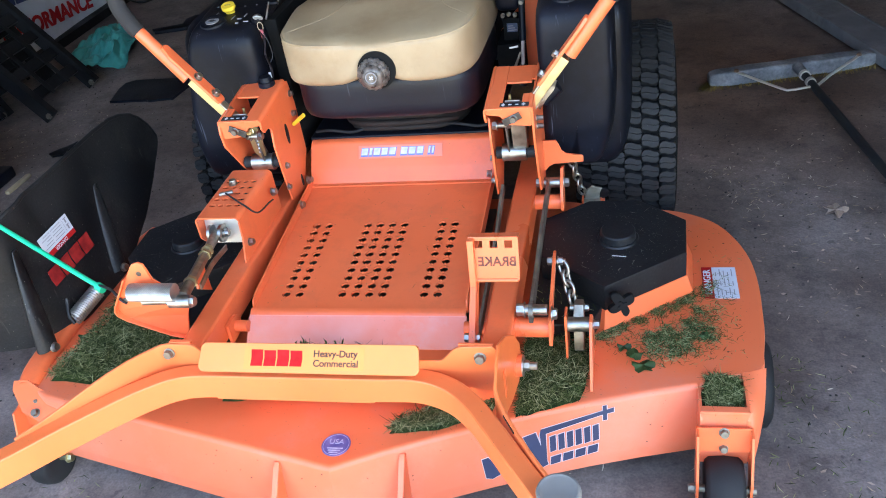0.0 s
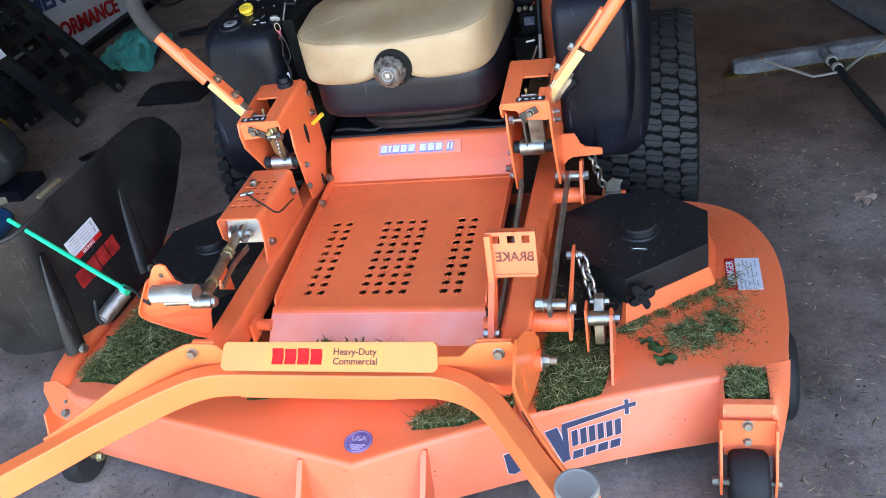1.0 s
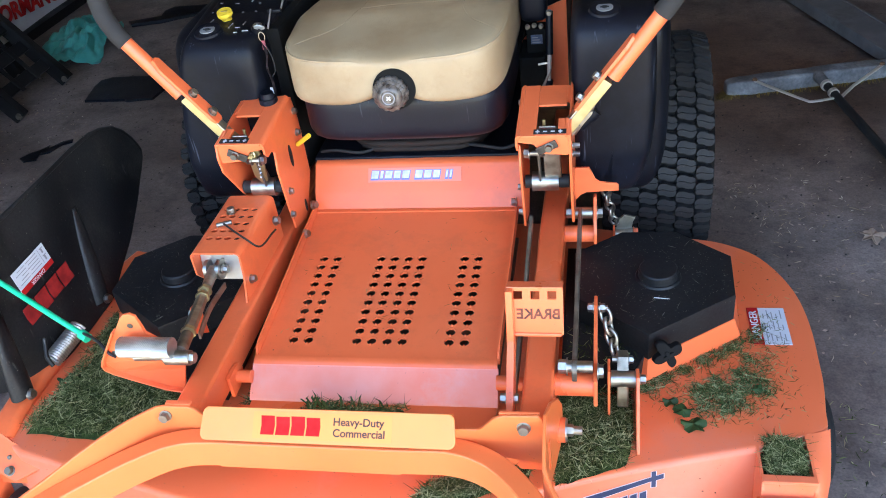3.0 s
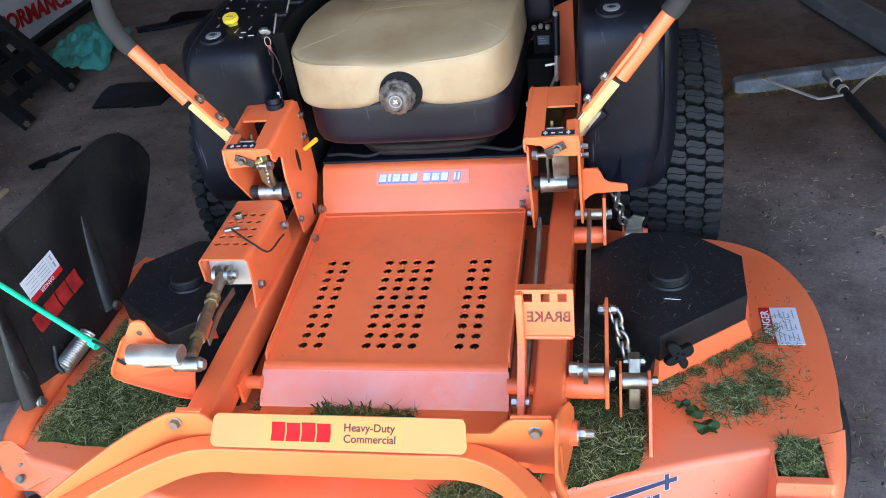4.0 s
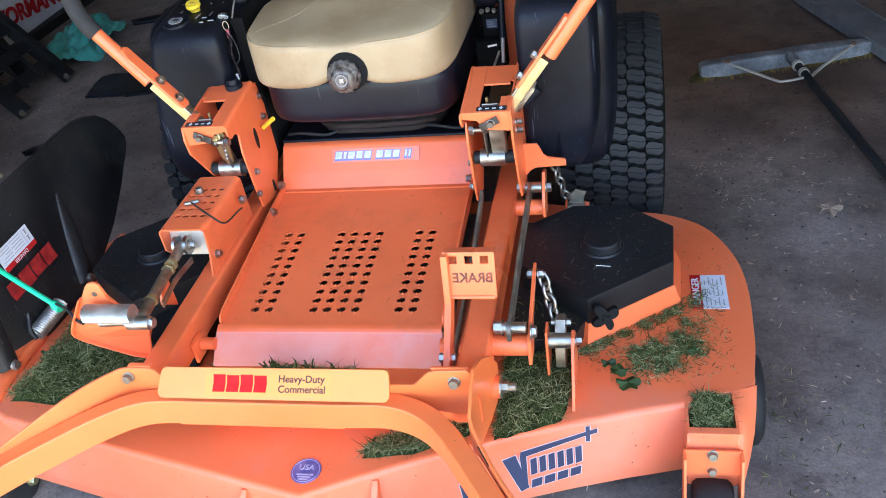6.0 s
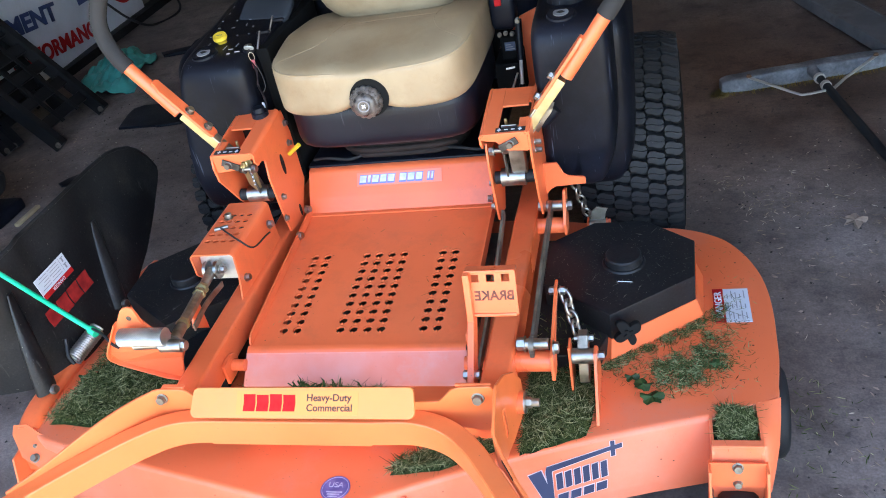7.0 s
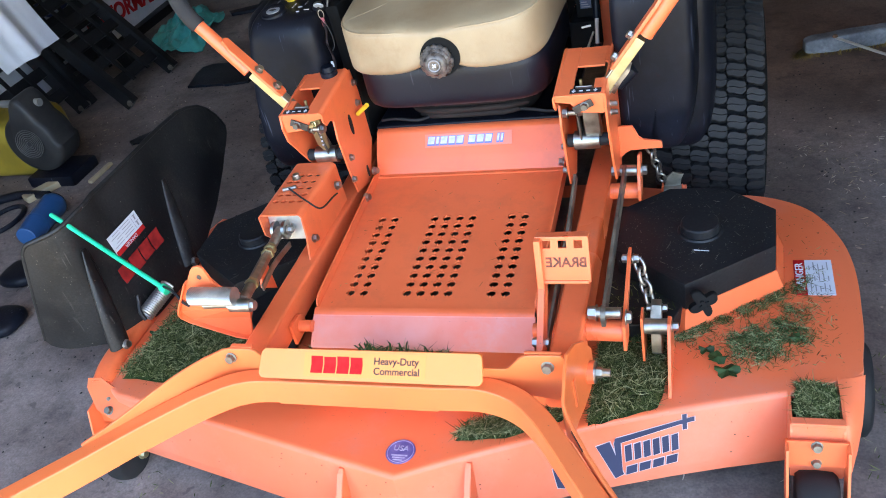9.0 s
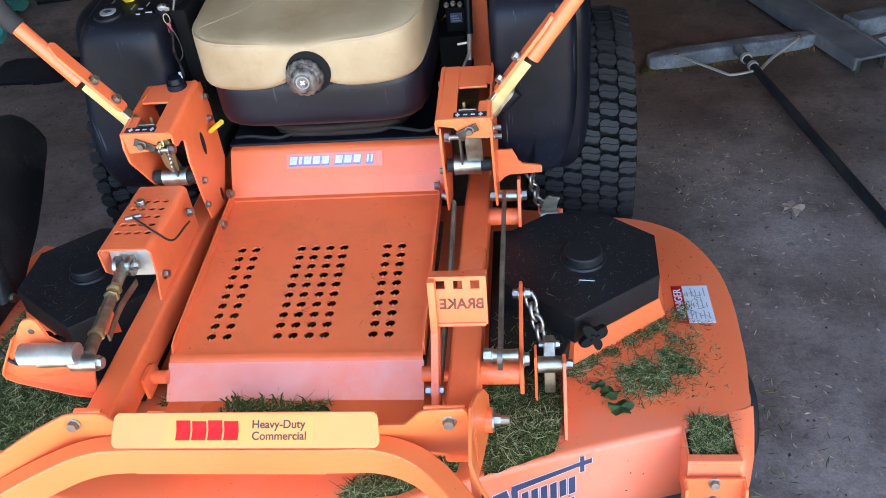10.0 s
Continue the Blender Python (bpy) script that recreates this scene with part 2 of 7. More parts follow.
# wide worn patches and small oil spots on the concrete
nt = CONCRETE.node_tree
bsdf = nt.nodes["Principled BSDF"]
base = bsdf.inputs["Base Color"].links[0].from_socket
tc = nt.nodes.new("ShaderNodeTexCoord")
for size, lo, hi, low, high in ((0.75, 0.38, 0.62, 0.75, 1.12), (8.0, 0.33, 0.47, 0.74, 1.0), (26.0, 0.27, 0.33, 0.62, 1.0), (60.0, 0.36, 0.6, 0.88, 1.07)):
    patch = nt.nodes.new("ShaderNodeTexNoise")
    patch.inputs["Scale"].default_value, patch.inputs["Detail"].default_value = size, 7 if size < 2 else 2
    nt.links.new(tc.outputs["Object"], patch.inputs["Vector"])
    level = nt.nodes.new("ShaderNodeMapRange")
    level.inputs[1].default_value, level.inputs[2].default_value, level.inputs[3].default_value, level.inputs[4].default_value = lo, hi, low, high
    nt.links.new(patch.outputs[0], level.inputs[0])
    mix = nt.nodes.new("ShaderNodeMix")
    mix.data_type, mix.blend_type = 'RGBA', 'MULTIPLY'
    mix.inputs[0].default_value = 1.0
    nt.links.new(base, mix.inputs[6])
    nt.links.new(level.outputs[0], mix.inputs[7])
    base = mix.outputs[2]
# brown darkening behind the rear tyre: dimmer indoor light put into the floor colour
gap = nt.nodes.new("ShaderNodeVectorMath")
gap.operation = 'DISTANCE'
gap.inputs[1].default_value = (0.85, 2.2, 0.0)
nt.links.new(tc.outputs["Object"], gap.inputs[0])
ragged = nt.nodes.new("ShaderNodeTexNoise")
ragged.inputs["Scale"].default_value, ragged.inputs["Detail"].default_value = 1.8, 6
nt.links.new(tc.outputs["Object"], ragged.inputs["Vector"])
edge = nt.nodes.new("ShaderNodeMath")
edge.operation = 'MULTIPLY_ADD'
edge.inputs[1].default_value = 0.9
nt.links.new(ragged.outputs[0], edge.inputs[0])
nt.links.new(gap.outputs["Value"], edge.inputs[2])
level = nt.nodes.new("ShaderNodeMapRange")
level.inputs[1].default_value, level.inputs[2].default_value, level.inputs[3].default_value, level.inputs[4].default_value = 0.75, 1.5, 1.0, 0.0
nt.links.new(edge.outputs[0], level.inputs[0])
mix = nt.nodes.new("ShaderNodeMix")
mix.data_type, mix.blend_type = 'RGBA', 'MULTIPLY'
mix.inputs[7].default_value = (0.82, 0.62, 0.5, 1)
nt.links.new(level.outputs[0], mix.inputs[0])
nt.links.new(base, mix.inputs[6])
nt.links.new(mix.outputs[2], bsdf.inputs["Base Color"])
for mat, dark, middle, light in ((GRASS, (0.014, 0.024, 0.004, 1), (0.074, 0.1, 0.026, 1), (0.4, 0.4, 0.2, 1)), (STRAW, (0.22, 0.16, 0.09, 1), (0.4, 0.3, 0.18, 1), (0.66, 0.58, 0.44, 1))):
    nt = mat.node_tree
    geo = nt.nodes.new("ShaderNodeNewGeometry")
    ramp = nt.nodes.new("ShaderNodeValToRGB")
    ramp.color_ramp.elements[0].color, ramp.color_ramp.elements[1].color = dark, light
    ramp.color_ramp.elements.new(0.62).color = middle
    nt.links.new(geo.outputs["Random Per Island"], ramp.inputs[0])
    nt.links.new(ramp.outputs[0], nt.nodes["Principled BSDF"].inputs["Base Color"])


# ---- mesh helpers ----
def part(name, bm, mat, parent=None, label="", smooth=None):
    """Links a bmesh as one mesh object, under a thing or a part if given."""
    if name == "bolts":
        lay = bm.faces.layers.int.get("bolt")
        for g in sorted({f[lay] for f in bm.faces}):
            one = bm.copy()
            la = one.faces.layers.int.get("bolt")
            bmesh.ops.delete(one, geom=[f for f in one.faces if f[la] != g], context='FACES')
            if g:
                pieces("bolt", one, mat, parent, label, smooth or 30)
            else:
                pieces("pin", one, mat, parent, label, smooth)
        bm.free()
        return None
    while parent and parent.parent and parent.parent.parent:
        parent = parent.parent
    me = bpy.data.meshes.new(name)
    bmesh.ops.recalc_face_normals(bm, faces=bm.faces)
    if smooth:
        for e in bm.edges:
            e.smooth = len(e.link_faces) == 2 and e.calc_face_angle(0) < radians(smooth)
        for f in bm.faces:
            f.smooth = True
    bm.to_mesh(me)
    bm.free()
    me.materials.append(mat)
    ob = new(name, me)
    if parent:
        ob.parent = parent
        m = Matrix.Identity(4)
        up = parent
        while up:
            m = up.matrix_basis @ m if up.parent is None else up.matrix_parent_inverse @ up.matrix_basis @ m
            up = up.parent
        ob.matrix_parent_inverse = m.inverted()
    if smooth and 20 <= smooth <= 45 and name not in ("bolt", "pin"):
        ob.modifiers.new("normals", 'WEIGHTED_NORMAL').keep_sharp = True
    if label:
        tagged(ob, label)
    return ob


def pieces(name, bm, mat, parent, label="", smooth=None):
    """Links every separate island of a bmesh as an object of its own."""
    bm.faces.index_update()
    mark, count = {}, 0
    for f in bm.faces:
        if f.index in mark:
            continue
        count += 1
        todo = [f]
        mark[f.index] = count
        while todo:
            for e in todo.pop().edges:
                for g in e.link_faces:
                    if g.index not in mark:
                        mark[g.index] = count
                        todo.append(g)
    for k in range(1, count + 1):
        one = bm.copy()
        one.faces.index_update()
        bmesh.ops.delete(one, geom=[f for f in one.faces if mark[f.index] != k], context='FACES')
        part(name, one, mat, parent, label, smooth)
    bm.free()


def thing(name, base, label, category, group="", kind=""):
    ob = new(name)
    ob.empty_display_size = 0.05
    ob.matrix_basis = Matrix.Translation(base)
    return tagged(ob, label, category, group, kind)


def box(bm, lo, hi, bevel=0.0, m=None):
    c = [(a + b) / 2 for a, b in zip(lo, hi)]
    s = [b - a for a, b in zip(lo, hi)]
    r = bmesh.ops.create_cube(bm, size=1.0, matrix=(m or Matrix()) @ Matrix.LocRotScale(c, None, s))
    if bevel:
        es = list({e for v in r["verts"] for e in v.link_edges})
        bmesh.ops.bevel(bm, geom=es, offset=bevel, segments=2, affect='EDGES', profile=0.6)
    return bm


def rod(bm, p, q, r, r2=None, seg=20):
    p, q = Vector(p), Vector(q)
    d = q - p
    m = Matrix.Translation((p + q) / 2) @ d.to_track_quat('Z', 'Y').to_matrix().to_4x4()
    bmesh.ops.create_cone(bm, cap_ends=True, segments=seg, radius1=r, radius2=r if r2 is None else r2, depth=d.length, matrix=m)
    return bm


def loft(bm, rings, closed=True, caps=True):
    """Joins rings of equal length into a skin."""
    vs = [[bm.verts.new(p) for p in ring] for ring in rings]
    n = len(vs[0])
    for a, b in zip(vs, vs[1:]):
        for i in range(n if closed else n - 1):
            j = (i + 1) % n
            bm.faces.new((a[i], a[j], b[j], b[i]))
    if caps and closed:
        bm.faces.new(vs[0])
        bm.faces.new(list(reversed(vs[-1])))
    return bm


def smooth_path(pts, steps=8):
    """A Catmull-Rom curve through the points."""
    ps = [Vector(p) for p in pts]
    ps = [2 * ps[0] - ps[1]] + ps + [2 * ps[-1] - ps[-2]]
    out = []
    for i in range(1, len(ps) - 2):
        a, b, c, d = ps[i - 1:i + 3]
        for k in range(steps):
            t = k / steps
            out.append(0.5 * (2 * b + (c - a) * t + (2 * a - 5 * b + 4 * c - d) * t * t + (3 * b - a - 3 * c + d) * t ** 3))
    out.append(ps[-2])
    return out


def sweep(bm, pts, section, up=(0, 0, 1)):
    """Sweeps a section of (side, up) offsets along points."""
    rings = []
    for i, p in enumerate(pts):
        d = (pts[min(i + 1, len(pts) - 1)] - pts[max(i - 1, 0)]).normalized()
        side = d.cross(Vector(up)).normalized()
        top = side.cross(d)
        rings.append([p + side * a + top * b for a, b in section])
    return loft(bm, rings)


def ring_section(r, n=12):
    return [(r * math.cos(2 * math.pi * k / n), r * math.sin(2 * math.pi * k / n)) for k in range(n)]


def rect_section(w, h, c=0.006):
    pts = []
    for sx, sy, a0 in ((1, 1, 0), (-1, 1, 90), (-1, -1, 180), (1, -1, 270)):
        for k in range(4):
            a = radians(a0 + 30 * k)
            pts.append((sx * (w / 2 - c) + c * math.cos(a), sy * (h / 2 - c) + c * math.sin(a)))
    return pts


def slab(bm, outline, lift, bevel=0.0):
    """A flat polygon of 3D points extruded by the vector lift."""
    lift = Vector(lift)
    a = [bm.verts.new(p) for p in outline]
    b = [bm.verts.new(Vector(p) + lift) for p in outline]
    fs = [bm.faces.new(a), bm.faces.new(list(reversed(b)))]
    n = len(a)
    for i in range(n):
        fs.append(bm.faces.new((a[i], b[i], b[(i + 1) % n], a[(i + 1) % n])))
    if bevel:
        es = list({e for f in fs[:2] for e in f.edges})
        bmesh.ops.bevel(bm, geom=es, offset=bevel, segments=2, affect='EDGES', profile=0.6)
    return bm


def sheet(bm, profile, x0, x1, thick=0.004):
    """A bent sheet: a (y, z) profile drawn out along x, with thickness."""
    n = len(profile)
    outer, inner = [], []
    for i, p in enumerate(profile):
        d = (Vector(profile[min(i + 1, n - 1)]) - Vector(profile[max(i - 1, 0)])).normalized()
        nrm = Vector((d.y, -d.x))
        outer.append(Vector(p))
        inner.append(Vector(p) + nrm * thick)
    ring = outer + inner[::-1]
    return loft(bm, [[(x, p.x, p.y) for p in ring] for x in (x0, x1)])


def hexbolt(bm, p, d, r=0.011, h=0.009):
    lay = bm.faces.layers.int.get("bolt") or bm.faces.layers.int.new("bolt")
    n0 = len(bm.faces)
    p, d = Vector(p), Vector(d).normalized()
    a = d.orthogonal().normalized()
    b = d.cross(a)
    angles = [2 * math.pi * k / 18 for k in range(18)]

    def ring(up, size, six):
        out = []
        for w in angles:
            q = size * (math.cos(math.pi / 6) / math.cos((w % (math.pi / 3)) - math.pi / 6) if six else 1)
            out.append(p + d * up + (a * math.cos(w) + b * math.sin(w)) * q)
        return out
    loft(bm, [ring(0, r * 1.25, False), ring(0.002, r * 1.25, False), ring(0.003, r, True), ring(h * 0.85 + 0.003, r, True), ring(h + 0.003, r * 0.85, False)])
    g = 1 + max((f[lay] for f in bm.faces), default=0)
    for f in list(bm.faces)[n0:]:
        f[lay] = g
    return bm


def text_mesh(bm, words, size, m, depth=0.0006, bold=0.0):
    """Lettering in the built-in font, laid by the matrix m (x along the line, z out)."""
    cu = bpy.data.curves.new("lettering", 'FONT')
    cu.body, cu.size, cu.extrude, cu.align_x, cu.align_y = words, size, depth, 'CENTER', 'CENTER'
    cu.offset = bold
    ob = bpy.data.objects.new("lettering", cu)
    me = bpy.data.meshes.new_from_object(ob)
    me.transform(m)
    bm.from_mesh(me)
    bpy.data.objects.remove(ob)
    bpy.data.curves.remove(cu)
    bpy.data.meshes.remove(me)
    return bm


def frame_of(origin, xdir, ydir):
    """A matrix with its x and y along the given ways."""
    x = Vector(xdir).normalized()
    z = x.cross(Vector(ydir)).normalized()
    y = z.cross(x)
    m = Matrix.Identity(4)
    for i in range(3):
        m[i][0], m[i][1], m[i][2], m[i][3] = x[i], y[i], z[i], origin[i]
    return m


B = bmesh.new

# ---- the garage ----
XW, XE, YS, YN, ZC = -2.8, 4.2, -0.72, 6.2, 2.7
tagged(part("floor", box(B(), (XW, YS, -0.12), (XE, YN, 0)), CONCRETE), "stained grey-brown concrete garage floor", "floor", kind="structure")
tagged(part("ground", box(B(), (-60, -80, -0.12), (60, YS, -0.01)), DRIVE), "pale sunlit concrete driveway outside the garage", "driveway", kind="structure")
tagged(part("wall_west", box(B(), (XW - 0.15, YS, 0), (XW, YN, ZC)), WALL_PAINT), "dark plank garage wall", "wall", kind="structure")
tagged(part("wall_east", box(B(), (XE, YS, 0), (XE + 0.15, YN, ZC)), WALL_PAINT), "dark plank garage wall", "wall", kind="structure")
tagged(part("wall_north", box(B(), (XW - 0.15, YN, 0), (XE + 0.15, YN + 0.15, ZC)), WALL_PAINT), "dark plank back wall of the garage", "wall", kind="structure")
bm = B()
box(bm, (XW - 0.15, YS - 0.15, 0), (-2.0, YS, ZC))
box(bm, (2.5, YS - 0.15, 0), (XE + 0.15, YS, ZC))
box(bm, (-2.0, YS - 0.15, 2.4), (2.5, YS, ZC))
tagged(part("wall_south", bm, WALL_PAINT), "garage front wall with a wide open doorway", "wall", kind="structure")
tagged(part("ceiling", box(B(), (XW - 0.15, YS - 0.15, ZC), (XE + 0.15, YN + 0.15, ZC + 0.12)), CEILING_WOOD), "bare board garage ceiling", "ceiling", kind="structure")

# ---- the mower ----
mower = thing("lawn_mower", (0, 0.5, 0), "orange zero-turn lawn mower with tan seat, parked in garage", "lawn mower")
DZ, SB, RUN = 0.225, 0.07, 0.037


def deck_front(x):
    """The y of the deck's front fold."""
    return -0.09 + (0.4846 * x - 0.173 * x * x if x > 0 else -0.225 * x)


def skirt_at(x, v, out=0.0):
    """A point of the slanted front skirt: v runs from the fold down to the lip."""
    d = Vector((0, -0.98, 0.2)) * out
    z = DZ - 0.004 - v * (DZ - SB - 0.034)
    return Vector((x, deck_front(x) - RUN * (0.36 + 0.64 * (DZ - 0.0099 - z) / 0.1151), z)) + d


front = [(x, deck_front(x)) for x in (-0.75, -0.6, -0.45, -0.3, -0.15, 0.0, 0.1, 0.2, 0.3, 0.4, 0.5, 0.6, 0.715)]
right = [(p.x, p.y) for p in smooth_path([(x, y, 0) for x, y in ((0.8, 0.195), (0.842, 0.215), (0.850, 0.26), (0.860, 0.33), (0.864, 0.40), (0.867, 0.47), (0.865, 0.547), (0.854, 0.62), (0.828, 0.695), (0.79, 0.757), (0.736, 0.798), (0.68, 0.82), (0.62, 0.83))], 4)]
left = [(-0.6, 0.84), (-0.72, 0.8), (-0.785, 0.74), (-0.825, 0.62), (-0.84, 0.45), (-0.845, 0.25), (-0.845, 0.12)]
outline = [(x, y, 0.0, -RUN) for x, y in front] + [(x, y, 0.006, 0.0) for x, y in right] + [(0.3, 0.9, 0, 0), (-0.3, 0.9, 0, 0)] + [(x, y, -0.006, 0.0) for x, y in left]
steps = ((-0.06, DZ), (0.0, DZ), (0.098, DZ - 0.0005), (0.19, DZ - 0.0019), (0.267, DZ - 0.0041), (0.327, DZ - 0.007), (0.36, DZ - 0.0099), (0.65, DZ - 0.064), (1, SB + 0.03), (1.03, SB + 0.024), (1.03, SB), (0.9, SB), (0.88, SB + 0.03), (-0.05, DZ - 0.012))
bm = loft(B(), [[(x + dx * k, y + dy * k, z) for x, y, dx, dy in outline] for k, z in steps])
deck = part("deck", bm, DECK_ORANGE, mower, "orange steel cutting deck, dusty and strewn with grass", smooth=28)
deck.data.materials.append(FADED_SHEEN_ORANGE)
# front-facing skirt faces take the faded colour with painted-in sky sheen
for f in deck.data.polygons:
    if f.normal.y < -0.6 and f.center.y < 0.2:
        f.material_index = 1
for gx in (-0.12, 0.135):
    a, b = skirt_at(gx, 0.1), skirt_at(gx, 1)
    bm = slab(B(), [a + Vector((-0.006, 0.01, 0)), b + Vector((-0.006, 0.01, 0)), b + Vector((-0.006, -0.072, 0)), b + Vector((-0.006, -0.078, 0.008)), b + Vector((-0.006, -0.076, 0.02)), a + Vector((-0.006, -0.012, -0.002)), a + Vector((-0.006, -0.004, 0.004))], (0.012, 0, 0), 0.0025)
    part("gusset", bm, DECK_ORANGE, deck)
# hinge rail of the chute along the deck's side
pts = smooth_path([(-0.785, 0.745, DZ + 0.008), (-0.806, 0.66, DZ + 0.009), (-0.82, 0.5, DZ + 0.009), (-0.825, 0.3, DZ + 0.009), (-0.824, 0.17, DZ + 0.006), (-0.815, 0.105, DZ - 0.006)], 5)
part("hinge_rail", sweep(B(), pts, rect_section(0.058, 0.034, 0.0155)), ORANGE, deck, "rounded orange hinge rail", smooth=40)
# front corner bracket and its bolts
bm = slab(B(), [(-0.85, 0.11, 0.232), (-0.848, 0.092, 0.218), (-0.823, 0.067, 0.2), (-0.81, 0.052, 0.188), (-0.755, 0.034, 0.175), (-0.72, 0.05, 0.187), (-0.695, 0.06, 0.194), (-0.705, 0.087, 0.215), (-0.75, 0.089, 0.216), (-0.782, 0.099, 0.223), (-0.813, 0.112, 0.234)], (0, -0.0045, 0.006), 0.001)
part("corner_bracket", bm, ORANGE, deck)
bm = hexbolt(B(), (-0.771, 0.047, 0.193), (0, -0.6, 0.8), 0.0085)
hexbolt(bm, (-0.779, 0.069, 0.209), (0, -0.6, 0.8), 0.004, 0.003)
part("bolts", bm, STRAP_STEEL, deck)


def gauge_wheel(x0, x1, y, z, r):
    """A small rubber wheel on a steel axle."""
    prof = [(x0, r * 0.5), (x0, r * 0.85), (x0 + 0.008, r * 0.96), ((x0 + x1) / 2, r), (x1 - 0.008, r * 0.96), (x1, r * 0.85), (x1, r * 0.5)]
    bm = loft(B(), [[(x, y + q * math.cos(a), z + q * math.sin(a)) for a in [2 * math.pi * k / 36 for k in range(36)]] for x, q in prof])
    w = part("gauge_wheel", bm, RUBBER, deck, "small worn black rubber gauge wheel", smooth=50)
    return w


# right front wheel box with the open cut-out and fork
bm = B()
slab(bm, [(0.712, 0.19, DZ + 0.001), (0.712, 0.086, DZ - 0.004), (0.712, 0.08, DZ - 0.02), (0.712, 0.07, 0.12), (0.712, 0.17, 0.10)], (0.005, 0, 0))
slab(bm, [(0.801, 0.205, DZ + 0.001), (0.801, 0.086, DZ - 0.004), (0.801, 0.08, DZ - 0.02), (0.801, 0.07, 0.12), (0.801, 0.17, 0.10)], (0.005, 0, 0))
box(bm, (0.713, 0.083, DZ - 0.006), (0.805, 0.1, DZ + 0.0005), 0.002)
slab(bm, [(0.714, 0.084, DZ - 0.001), (0.804, 0.084, DZ - 0.001), (0.804, 0.068, 0.10), (0.714, 0.068, 0.10)], (0, 0.006, 0))
part("wheel_box", bm, DECK_ORANGE, deck, "orange wheel box with an open square cut-out")
inner = [(0.804, 0.2, DZ - 0.002), (0.804, 0.14, DZ - 0.002), (0.804, 0.09, DZ - 0.005), (0.804, 0.078, 0.16), (0.804, 0.071, 0.10)]
outer = [(0.85, 0.214, DZ - 0.002), (0.845, 0.17, 0.206), (0.838, 0.125, 0.185), (0.829, 0.095, 0.15), (0.822, 0.085, 0.10)]
fair = part("corner_fairing", loft(B(), [[Vector(a) + (Vector(b) - Vector(a)) * k / 4 + Vector((0, -0.006, 0.004)) * math.sin(math.pi * k / 4) for k in range(5)] for a, b in zip(inner, outer)], closed=False), DECK_ORANGE, deck, smooth=60)
fair.modifiers.new("thickness", 'SOLIDIFY').thickness = 0.004
bm = B()
for x in (0.704, 0.806):
    slab(bm, [(x, 0.075, 0.195), (x, 0.045, 0.195), (x, 0.012, 0.10), (x, 0.012, 0.045), (x, 0.045, 0.045), (x, 0.07, 0.10)], (0.005, 0, 0))
slab(bm, [(0.706, 0.072, 0.196), (0.808, 0.072, 0.196), (0.808, 0.064, 0.14), (0.706, 0.064, 0.14)], (0, -0.005, 0.002))
part("wheel_fork", bm, ORANGE, deck)
bm = hexbolt(B(), (0.757, 0.066, 0.188), (0, -1, 0.3), 0.0085)
hexbolt(bm, (0.757, 0.062, 0.15), (0, -1, 0.3), 0.0075)
rod(bm, (0.69, 0.03, 0.065), (0.82, 0.03, 0.065), 0.008, seg=12)
hexbolt(bm, (0.704, 0.03, 0.065), (-1, 0, 0), 0.009)
part("bolts", bm, STRAP_STEEL, deck)
gauge_wheel(0.722, 0.795, 0.03, 0.066, 0.066)
gauge_wheel(0.83, 0.874, 0.3, 0.1, 0.1)
gauge_wheel(-0.80, -0.75, 0.03, 0.066, 0.066)
bm = B()
slab(bm, [(-0.825, y, z) for y, z in ((0.08, 0.205), (0.035, 0.2), (-0.002, 0.10), (0.005, 0.045), (0.045, 0.045), (0.07, 0.10))], (0.005, 0, 0))
slab(bm, [(-0.823, 0.07, 0.2), (-0.732, 0.07, 0.2), (-0.732, 0.062, 0.14), (-0.823, 0.062, 0.14)], (0, -0.005, 0.002))
part("wheel_fork", bm, ORANGE, deck)
bm = rod(B(), (-0.85, 0.03, 0.066), (-0.722, 0.03, 0.066), 0.008, seg=12)
hexbolt(bm, (-0.73, 0.03, 0.066), (1, 0, 0), 0.011)
part("bolts", bm, BRASSY, deck)

# labels on the deck
bm = box(B(), (0.768, 0.44, DZ + 0.001), (0.822, 0.558, DZ + 0.0025))
lab = part("warning_label", bm, WHITE_LABEL, deck, "white safety label with a red strip")
part("red_strip", box(B(), (0.745, 0.44, DZ + 0.001), (0.768, 0.558, DZ + 0.0028)), RED_INK, lab)
bm = text_mesh(B(), "DANGER", 0.023, frame_of((0.7565, 0.50, DZ + 0.0034), (0, 1, 0), (-1, 0, 0)))
part("lettering", bm, WHITE_LABEL, lab)
bm = B()
for k in range(3):
    for j in range(5):
        x = 0.775 + 0.009 * j
        box(bm, (x, 0.45 + 0.036 * k, DZ + 0.0026), (x + 0.0022, 0.478 + 0.036 * k - 0.006 * ((j + k) % 3), DZ + 0.003))
pieces("print_bar", bm, GREY_INK, lab)
bm = rod(B(), (-0.002, -0.04, DZ), (-0.002, -0.04, DZ + 0.0016), 0.03, seg=40)
badge = part("round_sticker", bm, material("faded_violet_ink", (0.09, 0.075, 0.22), (0.2, 0.14, 0.3), (0.4, 0.55), scale=60, bump=0), deck, "faded round violet-blue sticker")
ring = [Vector((-0.002 + 0.0268 * math.cos(2 * math.pi * k / 40), -0.04 + 0.0268 * math.sin(2 * math.pi * k / 40), DZ + 0.0017)) for k in range(41)]
